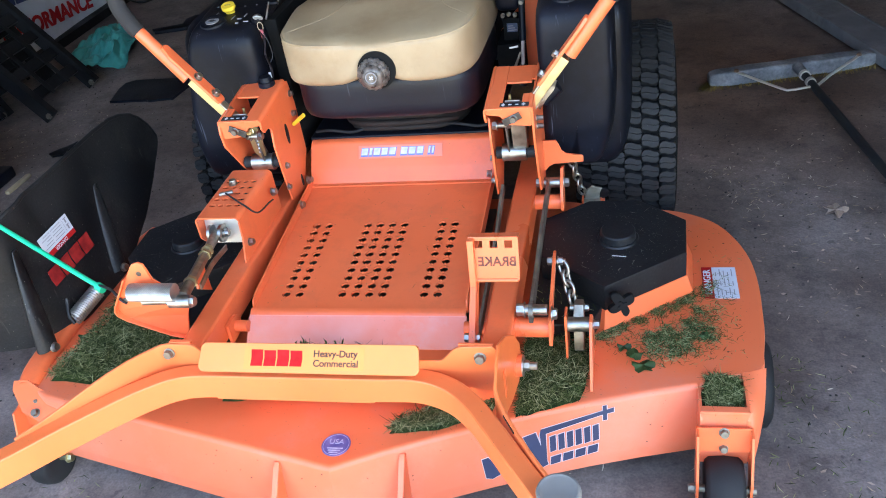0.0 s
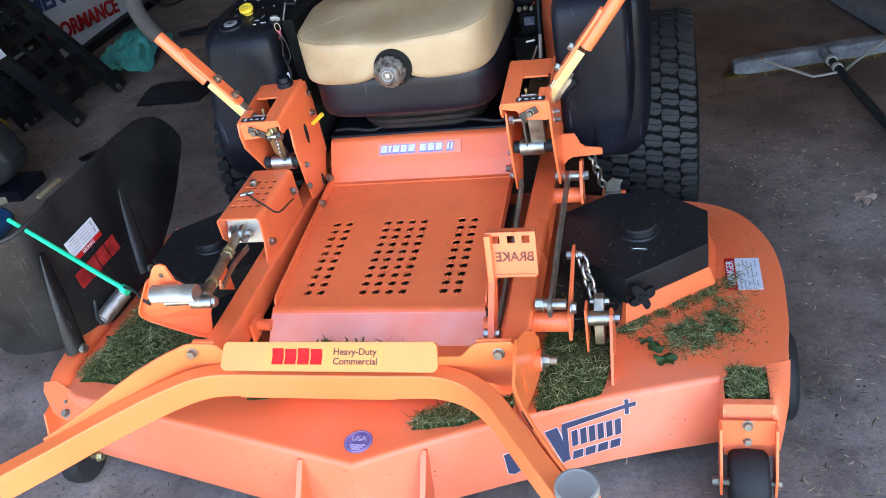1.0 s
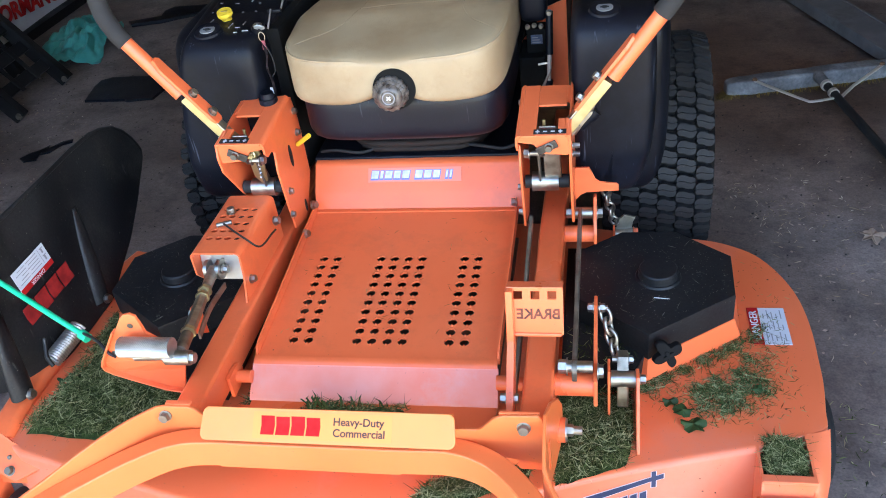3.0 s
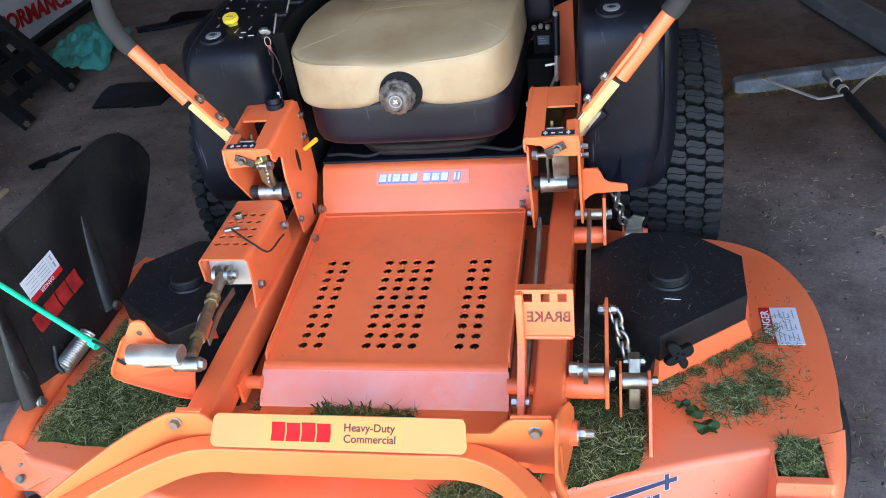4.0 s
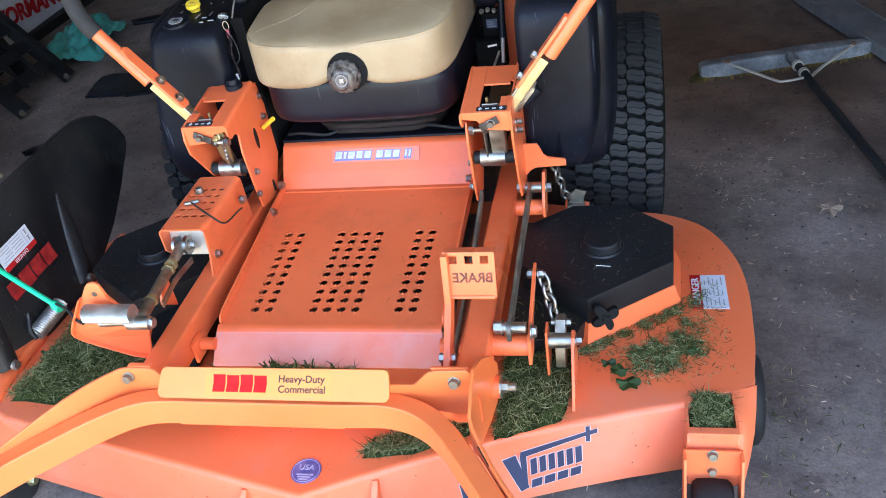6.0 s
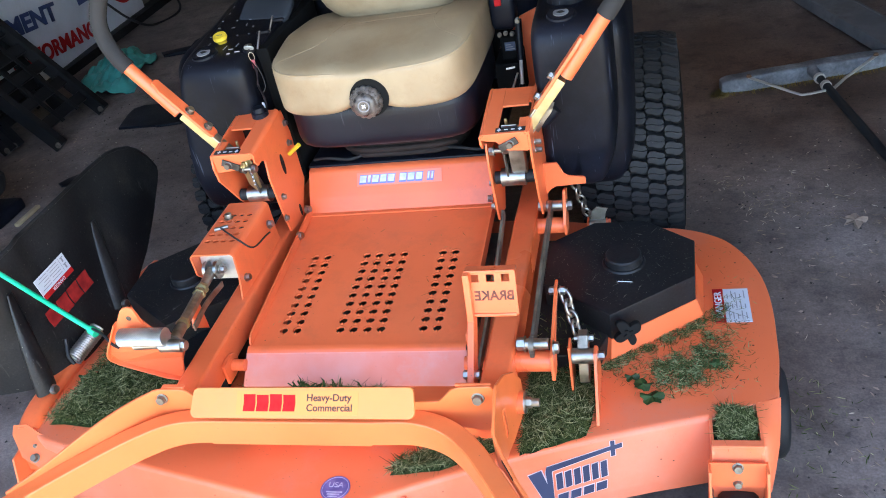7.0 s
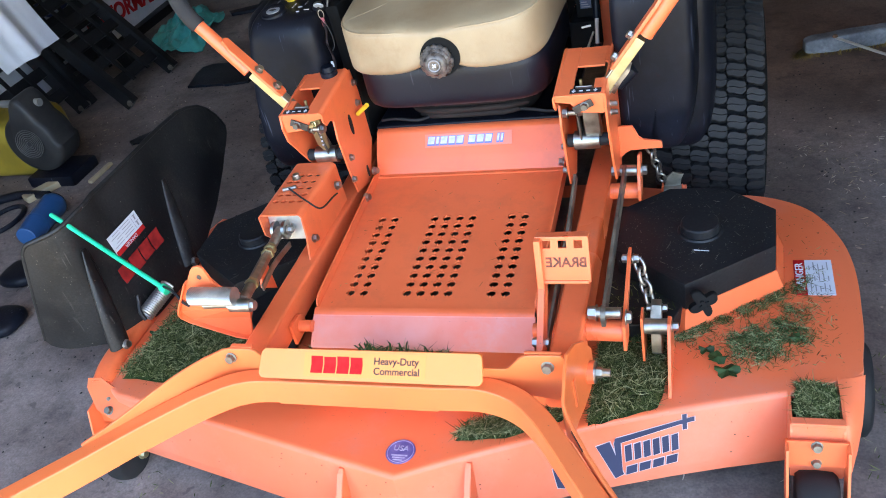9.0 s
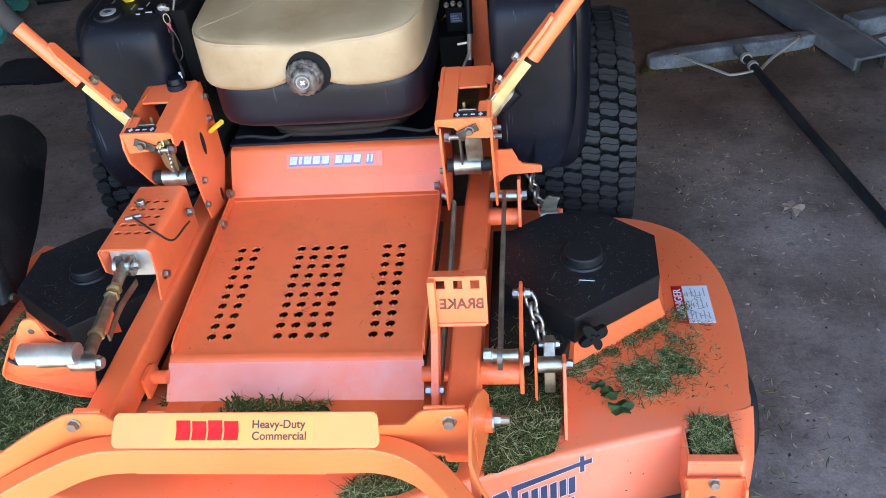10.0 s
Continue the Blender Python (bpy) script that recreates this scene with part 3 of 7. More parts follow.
part("sticker_ring", sweep(B(), ring, rect_section(0.0011, 0.0008, 0.0002)), material("pale_violet_ink", (0.36, 0.3, 0.42), (0.46, 0.38, 0.48), (0.4, 0.55), scale=60, bump=0), badge)
bm = text_mesh(B(), "USA", 0.0175, frame_of((-0.002, -0.033, DZ + 0.0024), (1, 0, 0), (0, 1, 0)))
for k in range(3):
    box(bm, (-0.018 + 0.003 * k, -0.051 - 0.0055 * k, DZ + 0.0015), (0.015 - 0.004 * k, -0.048 - 0.0055 * k, DZ + 0.0022))
part("lettering", bm, material("worn_pale_ink", (0.3, 0.26, 0.4), (0.5, 0.46, 0.56), (0.4, 0.55), scale=120, bump=0), badge)


def skirt_patch(bm, corners, out):
    """A flat patch on the skirt from (x, v) corners."""
    slab(bm, [skirt_at(x, v + 0.05, out) for x, v in corners], Vector((0, -0.98, 0.2)) * 0.0006)


bm, bw = B(), B()
for target, grow, out in ((bw, 0.0015, 0.0012), (bm, 0.0, 0.002)):
    g, gv = grow, grow * 8
    skirt_patch(target, [(0.365 - g, 0.30 - gv), (0.39 + g, 0.26 - gv), (0.412 + g, 0.93 + gv), (0.396 - g, 0.98 + gv)], out)
    skirt_patch(target, [(0.398 - g, 0.32 - gv), (0.40 + g, 0.22 - gv), (0.52 + g, 0.10 - gv), (0.52 + g, 0.17 + gv), (0.41 + g, 0.32 + gv), (0.41, 0.9 + gv), (0.402, 0.9)], out)
    skirt_patch(target, [(0.524 - g, 0.0 - gv * 0.2), (0.532 + g, 0.0 - gv * 0.2), (0.532 + g, 0.28 + gv), (0.524 - g, 0.28 + gv)], out)
    skirt_patch(target, [(0.51 - g, 0.11 - gv * 0.5), (0.546 + g, 0.07 - gv * 0.5), (0.546 + g, 0.15 + gv), (0.51 - g, 0.18 + gv)], out - 0.0001)
    skirt_patch(target, [(0.282 - g, 0.55 - gv), (0.295 + g, 0.53 - gv), (0.322 + g, 0.9 + gv), (0.30, 0.97 + gv), (0.288 - g, 0.93 + gv)], out)
    for k in range(6):
        x = 0.417 + 0.0172 * k
        lift = 0.05 * k / 5
        skirt_patch(target, [(x - g, 0.40 - lift - gv), (x + 0.012 + g, 0.38 - lift - gv), (x + 0.012 + g, 0.68 - lift + gv), (x - g, 0.70 - lift + gv)], out + 0.00005 * k)
    for k in range(4):
        x = 0.418 + 0.025 * k
        skirt_patch(target, [(x - g, 0.80 - 0.02 * k - gv), (x + 0.02 + g, 0.78 - 0.02 * k - gv), (x + 0.018 + g, 0.93 - 0.02 * k + gv), (x - 0.002 - g, 0.95 - 0.02 * k + gv)], out + 0.0001)
pieces("decal_outline", bw, material("pale_outline_ink", (0.5, 0.4, 0.42), (0.6, 0.5, 0.52), (0.4, 0.55), scale=30, bump=0), deck)
pieces("decal_stroke", bm, DECAL_INK, deck)

# footplate with its holes, upturned sides, front lip and toe board
FY0, FY1 = 0.225, 0.705


def fz(y):
    return 0.361 + (y - FY0) * 0.08


def perforated(bm, u0, u1, v0, v1, holes, r, place, cell, turn=0.0, squash=1.0, square=False):
    """A sheet with octagonal holes; place(u, v) gives the 3D point."""
    us = sorted({round(h[0] + s * cell[0], 5) for h in holes for s in (-1, 1)} | {u0, u1})
    vs = sorted({round(h[1] + s * cell[1], 5) for h in holes for s in (-1, 1)} | {v0, v1})
    cache = {}

    def vert(u, v):
        k = (round(u, 5), round(v, 5))
        if k not in cache:
            cache[k] = bm.verts.new(place(u, v))
        return cache[k]

    for a, b in zip(us, us[1:]):
        for c, d in zip(vs, vs[1:]):
            mu, mv = (a + b) / 2, (c + d) / 2
            if any(abs(h[0] - mu) < 1e-3 and abs(h[1] - mv) < 1e-3 for h in holes):
                outer = [(b, mv), (b, d), (mu, d), (a, d), (a, mv), (a, c), (mu, c), (b, c)]
                inner = [(mu + r * math.cos(k * math.pi / 4 + turn), mv + squash * r * math.sin(k * math.pi / 4 + turn)) for k in range(8)]
                if square:
                    inner = [(mu + r * x, mv + r * y) for x, y in ((1, 0), (1, 1), (0, 1), (-1, 1), (-1, 0), (-1, -1), (0, -1), (1, -1))]
                o = [vert(*p) for p in outer]
                i = [vert(*p) for p in inner]
                for k in range(8):
                    bm.faces.new((o[k], o[(k + 1) % 8], i[(k + 1) % 8], i[k]))
            else:
                bm.faces.new((vert(a, c), vert(b, c), vert(b, d), vert(a, d)))
    return bm


hole_rows = [0.277 + 0.0279 * k for k in range(10)]
hole_cols = [-0.184, -0.152, -0.050, -0.019, 0.013, 0.044, 0.139, 0.170]
holes = [(x, y) for x in hole_cols for y in hole_rows]
bm = perforated(B(), -0.245, 0.24, FY0, FY1, holes, 0.0103, lambda u, v: (u, v, fz(v)), (0.0133, 0.0133), math.pi / 8)
footplate = part("footplate", bm, ORANGE, mower, "worn orange steel footplate with three blocks of punched holes")
mod = footplate.modifiers.new("thickness", 'SOLIDIFY')
mod.thickness, mod.offset = 0.005, -1
# raised teeth round each hole
bm = B()
for x, y in holes:
    c = Vector((x, y - 0.0105, fz(y) - 0.003))
    rod(bm, c, c + Vector((0, 0.0015, 0.0045)), 0.005, 0.0008, 10)
tagged(part("grip_teeth", bm, ORANGE, footplate), kind="stuff")
# added dark pan, in place of the shade under the footplate holes
part("shade_pan", box(B(), (-0.24, 0.25, 0.285), (0.235, 0.74, 0.292)), DARK_STEEL, mower)
bm = sheet(B(), [(FY0 + 0.003, fz(FY0) + 0.0003), (FY0 - 0.003, fz(FY0) - 0.0008), (FY0 - 0.007, fz(FY0) - 0.003), (FY0 - 0.01, fz(FY0) - 0.0065)], -0.25, 0.241)
part("front_bend", bm, ORANGE, footplate, smooth=40)
bm = sheet(B(), [(0.165, 0.306), (0.16, 0.3045), (0.15, 0.304), (0.055, 0.302)], -0.248, 0.242)
part("lip_flange", bm, ORANGE, footplate, "horizontal flange under the lip with drain slots", smooth=40)
bm = B()
for k in range(8):
    x = -0.2 + 0.057 * k
    box(bm, (x - 0.009, 0.118, 0.3035), (x + 0.009, 0.124, 0.3042))
pieces("slot", bm, BLACK_INK, footplate, "dark drain slot")
# lip: scuffed paint, with the sky's pink reflection mixed into its colour
bm = sheet(B(), [(FY0 - 0.0095, fz(FY0) - 0.006), (FY0 - 0.012, fz(FY0) - 0.0105), (0.164, 0.31), (0.162, 0.3065)], -0.252, 0.243)
part("front_lip", bm, material("scuffed_sheen_orange", (0.72, 0.2, 0.13), (0.72, 0.29, 0.24), (0.35, 0.55), scale=9, fine=160, bump=0.08, speck=(0.3, 0.1, 0.06), speck_amount=0.03, dirt=(0.62, 0.36, 0.33), dirt_scale=14, dirt_amount=0.5), footplate, "worn orange front lip, pink sky sheen in its colour", smooth=40)
for sx in (-0.245, 0.24):
    o = 0.004 if sx > 0 else -0.004
    bm = slab(B(), [(sx, FY0 + 0.006, fz(FY0) - 0.01), (sx, FY0 + 0.006, fz(FY0) + 0.006), (sx, FY0 + 0.012, fz(FY0) + 0.018), (sx, FY0 + 0.03, fz(FY0) + 0.024), (sx, FY1, fz(FY1) + 0.022), (sx, FY1, fz(FY1) - 0.01)], (o, 0, 0))
    part("side_flange", bm, ORANGE, footplate)
bm = B()
for p in ((-0.247, 0.685, 0.43), (-0.247, 0.60, 0.405), (0.243, 0.685, 0.43)):
    hexbolt(bm, p, (1 if p[0] < 0 else -1, -0.2, 0.2), 0.009)
part("bolts", bm, STEEL, footplate)
bm = sheet(B(), [(FY1 - 0.012, fz(FY1) + 0.0045), (FY1, fz(FY1) + 0.005), (0.719, 0.425), (0.724, 0.434), (0.729, 0.441), (0.764, 0.488), (0.769, 0.493), (0.776, 0.4955), (0.787, 0.4965)], -0.25, 0.255)
toe_board = part("toe_board", bm, ORANGE, mower, "orange sheet steel toe board below the seat", smooth=40)
m = frame_of((-0.003, 0.7495, 0.4705), (1, 0, 0), (0, 0.035, 0.048)) @ Matrix.Diagonal((1.1, 1, 1, 1))
bm = box(B(), (-0.103, -0.017, 0.001), (0.103, 0.017, 0.0018), 0, m)
deco = part("model_decal", bm, material("pale_pink_film", (0.74, 0.18, 0.1), (0.77, 0.22, 0.14), (0.3, 0.4), bump=0), toe_board, "pale decal with white and blue bars")
bm, bw = B(), B()
x = -0.096
for w in (0.0165, 0.0075, 0.0165, 0.0155, 0.0165, 0.0, 0.0165, 0.0165, 0.0155, 0.0, 0.0055, 0.0055):
    if w:
        slab(bm, [m @ Vector(p) for p in ((x - 0.002, -0.0125, 0.0018), (x + w, -0.0125, 0.0018), (x + w + 0.0035, 0.0115, 0.0018), (x + 0.0015, 0.0115, 0.0018))], m.to_3x3() @ Vector((0, 0, 0.0005)))
        slab(bw, [m @ Vector(p) for p in ((x, -0.008, 0.0023), (x + w - 0.0015, -0.008, 0.0023), (x + w + 0.0015, 0.0098, 0.0023), (x + 0.0025, 0.0098, 0.0023))], m.to_3x3() @ Vector((0, 0, 0.0004)))
    x += w + 0.0032 if w else 0.009
pieces("decal_bar", bm, material("soft_blue_ink", (0.1, 0.13, 0.36), (0.16, 0.19, 0.42), (0.4, 0.5), bump=0), deco)
pieces("decal_highlight", bw, material("pale_lilac_ink", (0.42, 0.45, 0.58), (0.66, 0.66, 0.72), (0.4, 0.5), scale=90, bump=0), deco)

# frame rails, cross members and tubes
for sx in (-1, 1):
    x = 0.325 if sx > 0 else -0.314
    bm = sweep(B(), [Vector((x, 0.0, 0.365)), Vector((x, 0.6, 0.365)), Vector((x + sx * 0.01, 1.2, 0.37))], rect_section(0.055, 0.07, 0.007))
    part("frame_rail", bm, ORANGE, mower, smooth=40)
part("cross_member", box(B(), (-0.232, 0.08, 0.235), (0.30, 0.15, 0.294), 0.006), ORANGE, mower, smooth=40)
bm = rod(B(), (-0.29, 0.188, 0.345), (-0.248, 0.188, 0.345), 0.013)
rod(bm, (0.24, 0.195, 0.338), (0.30, 0.195, 0.338), 0.0145)
pieces("pivot_tube", bm, ORANGE, mower, smooth=50)
bm = slab(B(), [(-0.285, 0.188 + 0.027 * math.cos(radians(q)), 0.345 + 0.025 * math.sin(radians(q))) for q in range(-100, 101, 20)] + [(-0.285, 0.155, 0.37), (-0.285, 0.155, 0.32)], (0.008, 0, 0), 0.002)
part("pivot_bracket", bm, ORANGE, mower)
part("cross_strip", box(B(), (-0.287, 0.14, 0.297), (-0.249, 0.152, 0.302), 0.001), ORANGE, mower)
bm = rod(B(), (0.34, 0.172, 0.362), (0.426, 0.172, 0.362), 0.021)
rod(bm, (0.345, 0.64, 0.372), (0.417, 0.64, 0.372), 0.019)
rod(bm, (0.355, 0.086, 0.335), (0.373, 0.086, 0.335), 0.022)
pieces("cross_tube", bm, ORANGE, mower, smooth=50)

# front plates that carry the bar
def curved_plate(rows, thick):
    """An upright plate along (x, y, low z, high z) rows, with thickness across."""
    pts = [Vector((x, y, 0)) for x, y, _, _ in rows]
    rings = []
    for i, (x, y, lo, hi) in enumerate(rows):
        d = (pts[min(i + 1, len(pts) - 1)] - pts[max(i - 1, 0)]).normalized()
        s = Vector((-d.y, d.x, 0)) * thick
        a, b = Vector((x, y, lo)), Vector((x, y, hi))
        rings.append([a, b - Vector((0, 0, 0.0012)), b + s * 0.2, b + s * 0.8, b + s - Vector((0, 0, 0.0012)), a + s])
    return loft(B(), rings)


rows = [(-0.236, -0.002, 0.36, 0.424), (-0.25, -0.002, 0.36, 0.436), (-0.262, -0.002, 0.362, 0.45), (-0.275, -0.002, 0.365, 0.454), (-0.318, -0.003, 0.37, 0.455), (-0.332, -0.006, 0.375, 0.454), (-0.345, -0.014, 0.38, 0.452), (-0.362, -0.03, 0.385, 0.452), (-0.382, -0.051, 0.39, 0.451), (-0.41, -0.08, 0.395, 0.446), (-0.44, -0.11, 0.398, 0.437), (-0.475, -0.147, 0.4, 0.425), (-0.51, -0.185, 0.4, 0.415), (-0.545, -0.222, 0.4, 0.408)]
plate = part("front_plate", curved_plate(rows, -0.006), LIT_BAR_ORANGE, mower, "orange steel plate bolted to the frame", smooth=35)
part("flange", box(B(), (-0.318, 0.003, 0.451), (-0.27, 0.013, 0.456), 0.002), ORANGE, plate, smooth=40)
rows = [(0.18, -0.003, 0.36, 0.424), (0.234, -0.003, 0.36, 0.4245), (0.241, -0.003, 0.36, 0.428), (0.262, -0.003, 0.36, 0.451), (0.27, -0.003, 0.36, 0.456), (0.281, -0.003, 0.36, 0.459), (0.336, -0.003, 0.35, 0.461), (0.342, -0.003, 0.35, 0.455)]
plate = part("front_plate", curved_plate(rows, 0.006), LIT_BAR_ORANGE, mower, "orange steel plate bolted to the frame", smooth=35)
part("flange", box(B(), (0.272, 0.003, 0.455), (0.338, 0.009, 0.461), 0.002), ORANGE, plate, smooth=40)
rows = [(0.462, -0.268, 0.39, 0.409), (0.426, -0.218, 0.39, 0.412), (0.392, -0.166, 0.39, 0.414), (0.365, -0.12, 0.38, 0.418), (0.352, -0.097, 0.36, 0.424), (0.346, -0.082, 0.34, 0.432), (0.344, -0.02, 0.3, 0.459), (0.344, 0.0, 0.295, 0.463), (0.35, 0.04, 0.29, 0.45), (0.357, 0.085, 0.295, 0.415), (0.361, 0.115, 0.31, 0.37)]
part("strap", curved_plate(rows, -0.006), LIT_BAR_ORANGE, plate, "long bent edge plate", smooth=16)
part("slot", box(B(), (-0.022, -0.0008, -0.0022), (0.022, 0.0008, 0.0022), 0, frame_of((0.378, -0.1433, 0.41), (-0.507, 0.862, 0), (0.862, 0.507, 0))), BLACK_INK, plate, "dark slot")
bm = hexbolt(B(), (0.312, -0.003, 0.435), (0, -1, 0.15), 0.0095)
hexbolt(bm, (-0.319, -0.004, 0.434), (0, -1, 0.15), 0.0095)
part("bolts", bm, STRAP_STEEL, mower)
bm = hexbolt(B(), (0.372, 0.086, 0.335), (1, 0, 0), 0.011, 0.012)
rod(bm, (0.384, 0.086, 0.335), (0.402, 0.086, 0.335), 0.008, seg=12)
part("bolts", bm, ARM_ZINC, mower)
part("washer", rod(B(), (0.372, 0.086, 0.335), (0.376, 0.086, 0.335), 0.021, seg=28), STEEL, mower, smooth=40)
pts = smooth_path([(-0.70, -0.405, 0.375), (-0.548, -0.25, 0.375), (-0.478, -0.174, 0.375), (-0.40, -0.097, 0.375), (-0.355, -0.06, 0.375), (-0.31, -0.033, 0.375), (-0.25, -0.0205, 0.375), (-0.1, -0.0195, 0.375), (0.1, -0.0195, 0.375), (0.19, -0.0195, 0.375), (0.255, -0.042, 0.375), (0.305, -0.085, 0.375), (0.345, -0.138, 0.375), (0.387, -0.198, 0.375), (0.45, -0.285, 0.375)])
bm = sweep(B(), pts, rect_section(0.036, 0.06, 0.004))
front_bar = part("front_bar", bm, LIT_BAR_ORANGE, mower, "bent orange rectangular tube front bar", smooth=24)
part("under_strip", box(B(), (-0.23, -0.034, 0.3395), (0.1, -0.006, 0.345), 0.002), LIT_BAR_ORANGE, front_bar, smooth=40)
for x, y in ((0.475, -0.305), (-0.735, -0.44)):
    bm = rod(B(), (x, y, 0.30), (x, y, 0.435), 0.034, seg=28)
    part("pivot_sleeve", bm, ORANGE, front_bar, smooth=50)
    prof = [(0.428, 0.034), (0.44, 0.0345), (0.4445, 0.033), (0.4455, 0.03), (0.443, 0.026), (0.442, 0.0005)]
    bm = loft(B(), [[(x + q * math.cos(a), y + q * math.sin(a), z) for a in [2 * math.pi * k / 32 for k in range(32)]] for z, q in prof])
    part("pivot_cap", bm, GREY_CAP, front_bar, "round grey plastic cap", smooth=30)
    bm = box(B(), (x - 0.075, y - 0.03, 0.29), (x + 0.075, y + 0.03, 0.30), 0.003)
    for s in (-1, 1):
        slab(bm, [(x + s * 0.07, y - 0.03, 0.295), (x + s * 0.07, y + 0.03, 0.295), (x + s * 0.07, y + 0.05, 0.14), (x + s * 0.07, y + 0.01, 0.14)], (0.006, 0, 0))
    part("caster_fork", bm, ORANGE, front_bar)
    prof = [(x - 0.06, 0.08), (x - 0.06, 0.115), (x - 0.045, 0.14), (x, 0.148), (x + 0.045, 0.14), (x + 0.06, 0.115), (x + 0.06, 0.08)]
    bm = loft(B(), [[(px, y + 0.03 + q * math.cos(a), 0.148 + q * math.sin(a)) for a in [2 * math.pi * k / 40 for k in range(40)]] for px, q in prof])
    part("caster_wheel", bm, RUBBER, front_bar, "black rubber caster wheel", smooth=50)
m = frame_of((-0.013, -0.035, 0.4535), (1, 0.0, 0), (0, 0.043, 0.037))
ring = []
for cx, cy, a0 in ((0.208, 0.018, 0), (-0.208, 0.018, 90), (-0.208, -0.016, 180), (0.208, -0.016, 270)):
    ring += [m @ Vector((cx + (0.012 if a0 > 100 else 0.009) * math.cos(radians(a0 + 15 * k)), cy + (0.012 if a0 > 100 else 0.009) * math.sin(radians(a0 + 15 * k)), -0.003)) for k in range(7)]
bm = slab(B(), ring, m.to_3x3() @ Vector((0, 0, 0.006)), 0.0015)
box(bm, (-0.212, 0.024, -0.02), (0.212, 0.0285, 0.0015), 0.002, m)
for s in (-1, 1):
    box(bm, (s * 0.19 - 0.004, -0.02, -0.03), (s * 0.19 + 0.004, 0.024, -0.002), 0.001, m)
# plate colour pushed from orange to yellow: strong front light put into the paint
bumper_plate = part("bumper_plate", bm, material("lit_plate_orange", (0.7, 0.196, 0.042), (0.74, 0.23, 0.05), (0.3, 0.45), scale=5, fine=220, bump=0.05, speck=(0.3, 0.12, 0.05), speck_amount=0.03, coat=0.2, dirt=(0.7, 0.22, 0.06), dirt_scale=9, dirt_amount=0.5), mower, "orange steel name plate, light painted yellow, red and black print")
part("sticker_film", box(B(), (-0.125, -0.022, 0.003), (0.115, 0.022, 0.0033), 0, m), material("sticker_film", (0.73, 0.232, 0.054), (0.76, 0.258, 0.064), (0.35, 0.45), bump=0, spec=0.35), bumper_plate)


def red_bar(k, x, w, h):
    """The outline of one plain slanted block."""
    top = h * (1.0, 0.92, 1.0, 0.92)[k]
    return [(x, -h), (x + w, -h), (x + w + 0.06 * w, 0.0), (x + w, top), (x, top), (x + 0.06 * w, 0.0)]


for k in range(4):
    bm = slab(B(), [m @ Vector((u, v, 0.003)) for u, v in red_bar(k, -0.111 + 0.0265 * k, 0.0235, 0.0155)], m.to_3x3() @ Vector((0, 0, 0.0009)))
    part("red_block", bm, RED_INK, bumper_plate)
bm = text_mesh(B(), "Heavy-Duty", 0.0172, m @ Matrix.Translation((0.058, 0.0085, 0.0036)) @ Matrix.Diagonal((1.04, 1.05, 1, 1)), 0.0003, 0.0003)
text_mesh(bm, "Commercial", 0.0172, m @ Matrix.Translation((0.0595, -0.0095, 0.0036)) @ Matrix.Diagonal((1.04, 1.05, 1, 1)), 0.0003, 0.0003)
part("lettering", bm, material("brown_black_ink", (0.035, 0.02, 0.014), (0.07, 0.035, 0.022), (0.5, 0.65), scale=80, bump=0), bumper_plate)

# belt covers on their raised pans
for sx in (1, -1):
    base = [(0.526, 0.341), (0.705, 0.47), (0.711, 0.605), (0.6, 0.70), (0.48, 0.70), (0.375, 0.62), (0.378, 0.46)]
    mid = Vector((0.555, 0.53))
    low = [tuple(mid + (Vector(p) - mid) * (1.12 if p[0] > 0.5 else 0.95)) for p in base]
    high = [tuple(mid + (Vector(p) - mid) * (1.015 if p[0] > 0.5 else 0.95)) for p in base]
    bm = loft(B(), [[(sx * x, y, DZ - 0.002) for x, y in low], [(sx * x, y, DZ + 0.045) for x, y in high]])
    part("raised_pan", bm, ORANGE, deck)
    bm = slab(B(), [(sx * x, y, DZ + 0.04) for x, y in base], (0, 0, 0.07), 0.005)
    cover = part("belt_cover", bm, COVER_PLASTIC, deck, "dusty black plastic belt cover with grass specks", smooth=35)
    bm = rod(B(), (sx * 0.553, 0.53, 0.333), (sx * 0.553, 0.53, 0.339), 0.05, 0.046, 32)
    rod(bm, (sx * 0.553, 0.53, 0.336), (sx * 0.553, 0.53, 0.355), 0.042, 0.041, 32)
    rod(bm, (sx * 0.553, 0.53, 0.355), (sx * 0.553, 0.53, 0.358), 0.041, 0.038, 32)
    part("cap", bm, COVER_PLASTIC, cover, smooth=35)
    c, d = Vector((sx * 0.558, 0.347, 0.293)), Vector((sx * 0.2, -0.93, 0.3)).normalized()
    u = d.cross(Vector((0, 0, 1))).normalized()
    w = u.cross(d)
    star = [(q, 0.0235 + 0.0085 * math.cos(4 * q + 1.9 + 0.5 * math.sin(q)) - 0.0015 * math.cos(8 * q + 3.8) + 0.004 * math.sin(q + 0.6)) for q in [2 * math.pi * k / 48 for k in range(48)]]
    bm = loft(B(), [[c + d * h + (u * math.cos(q) + w * math.sin(q)) * r * f for q, r in star] for h, f in ((0, 0.5), (0.012, 0.55), (0.015, 0.98), (0.02, 1.04), (0.03, 1.0), (0.032, 0.93), (0.0325, 0.36), (0.036, 0.33), (0.0365, 0.02))])
    part("knob", bm, DEEP_BLACK, cover, "black four-lobed hand knob", smooth=30)

tagged(part("dry_stalk", rod(B(), (0.541, 0.457, DZ + 0.111), (0.572, 0.453, DZ + 0.111), 0.001, 0.0006, 8), WHITE_LABEL), "pale dry stalk lying on the belt cover", "stalk")

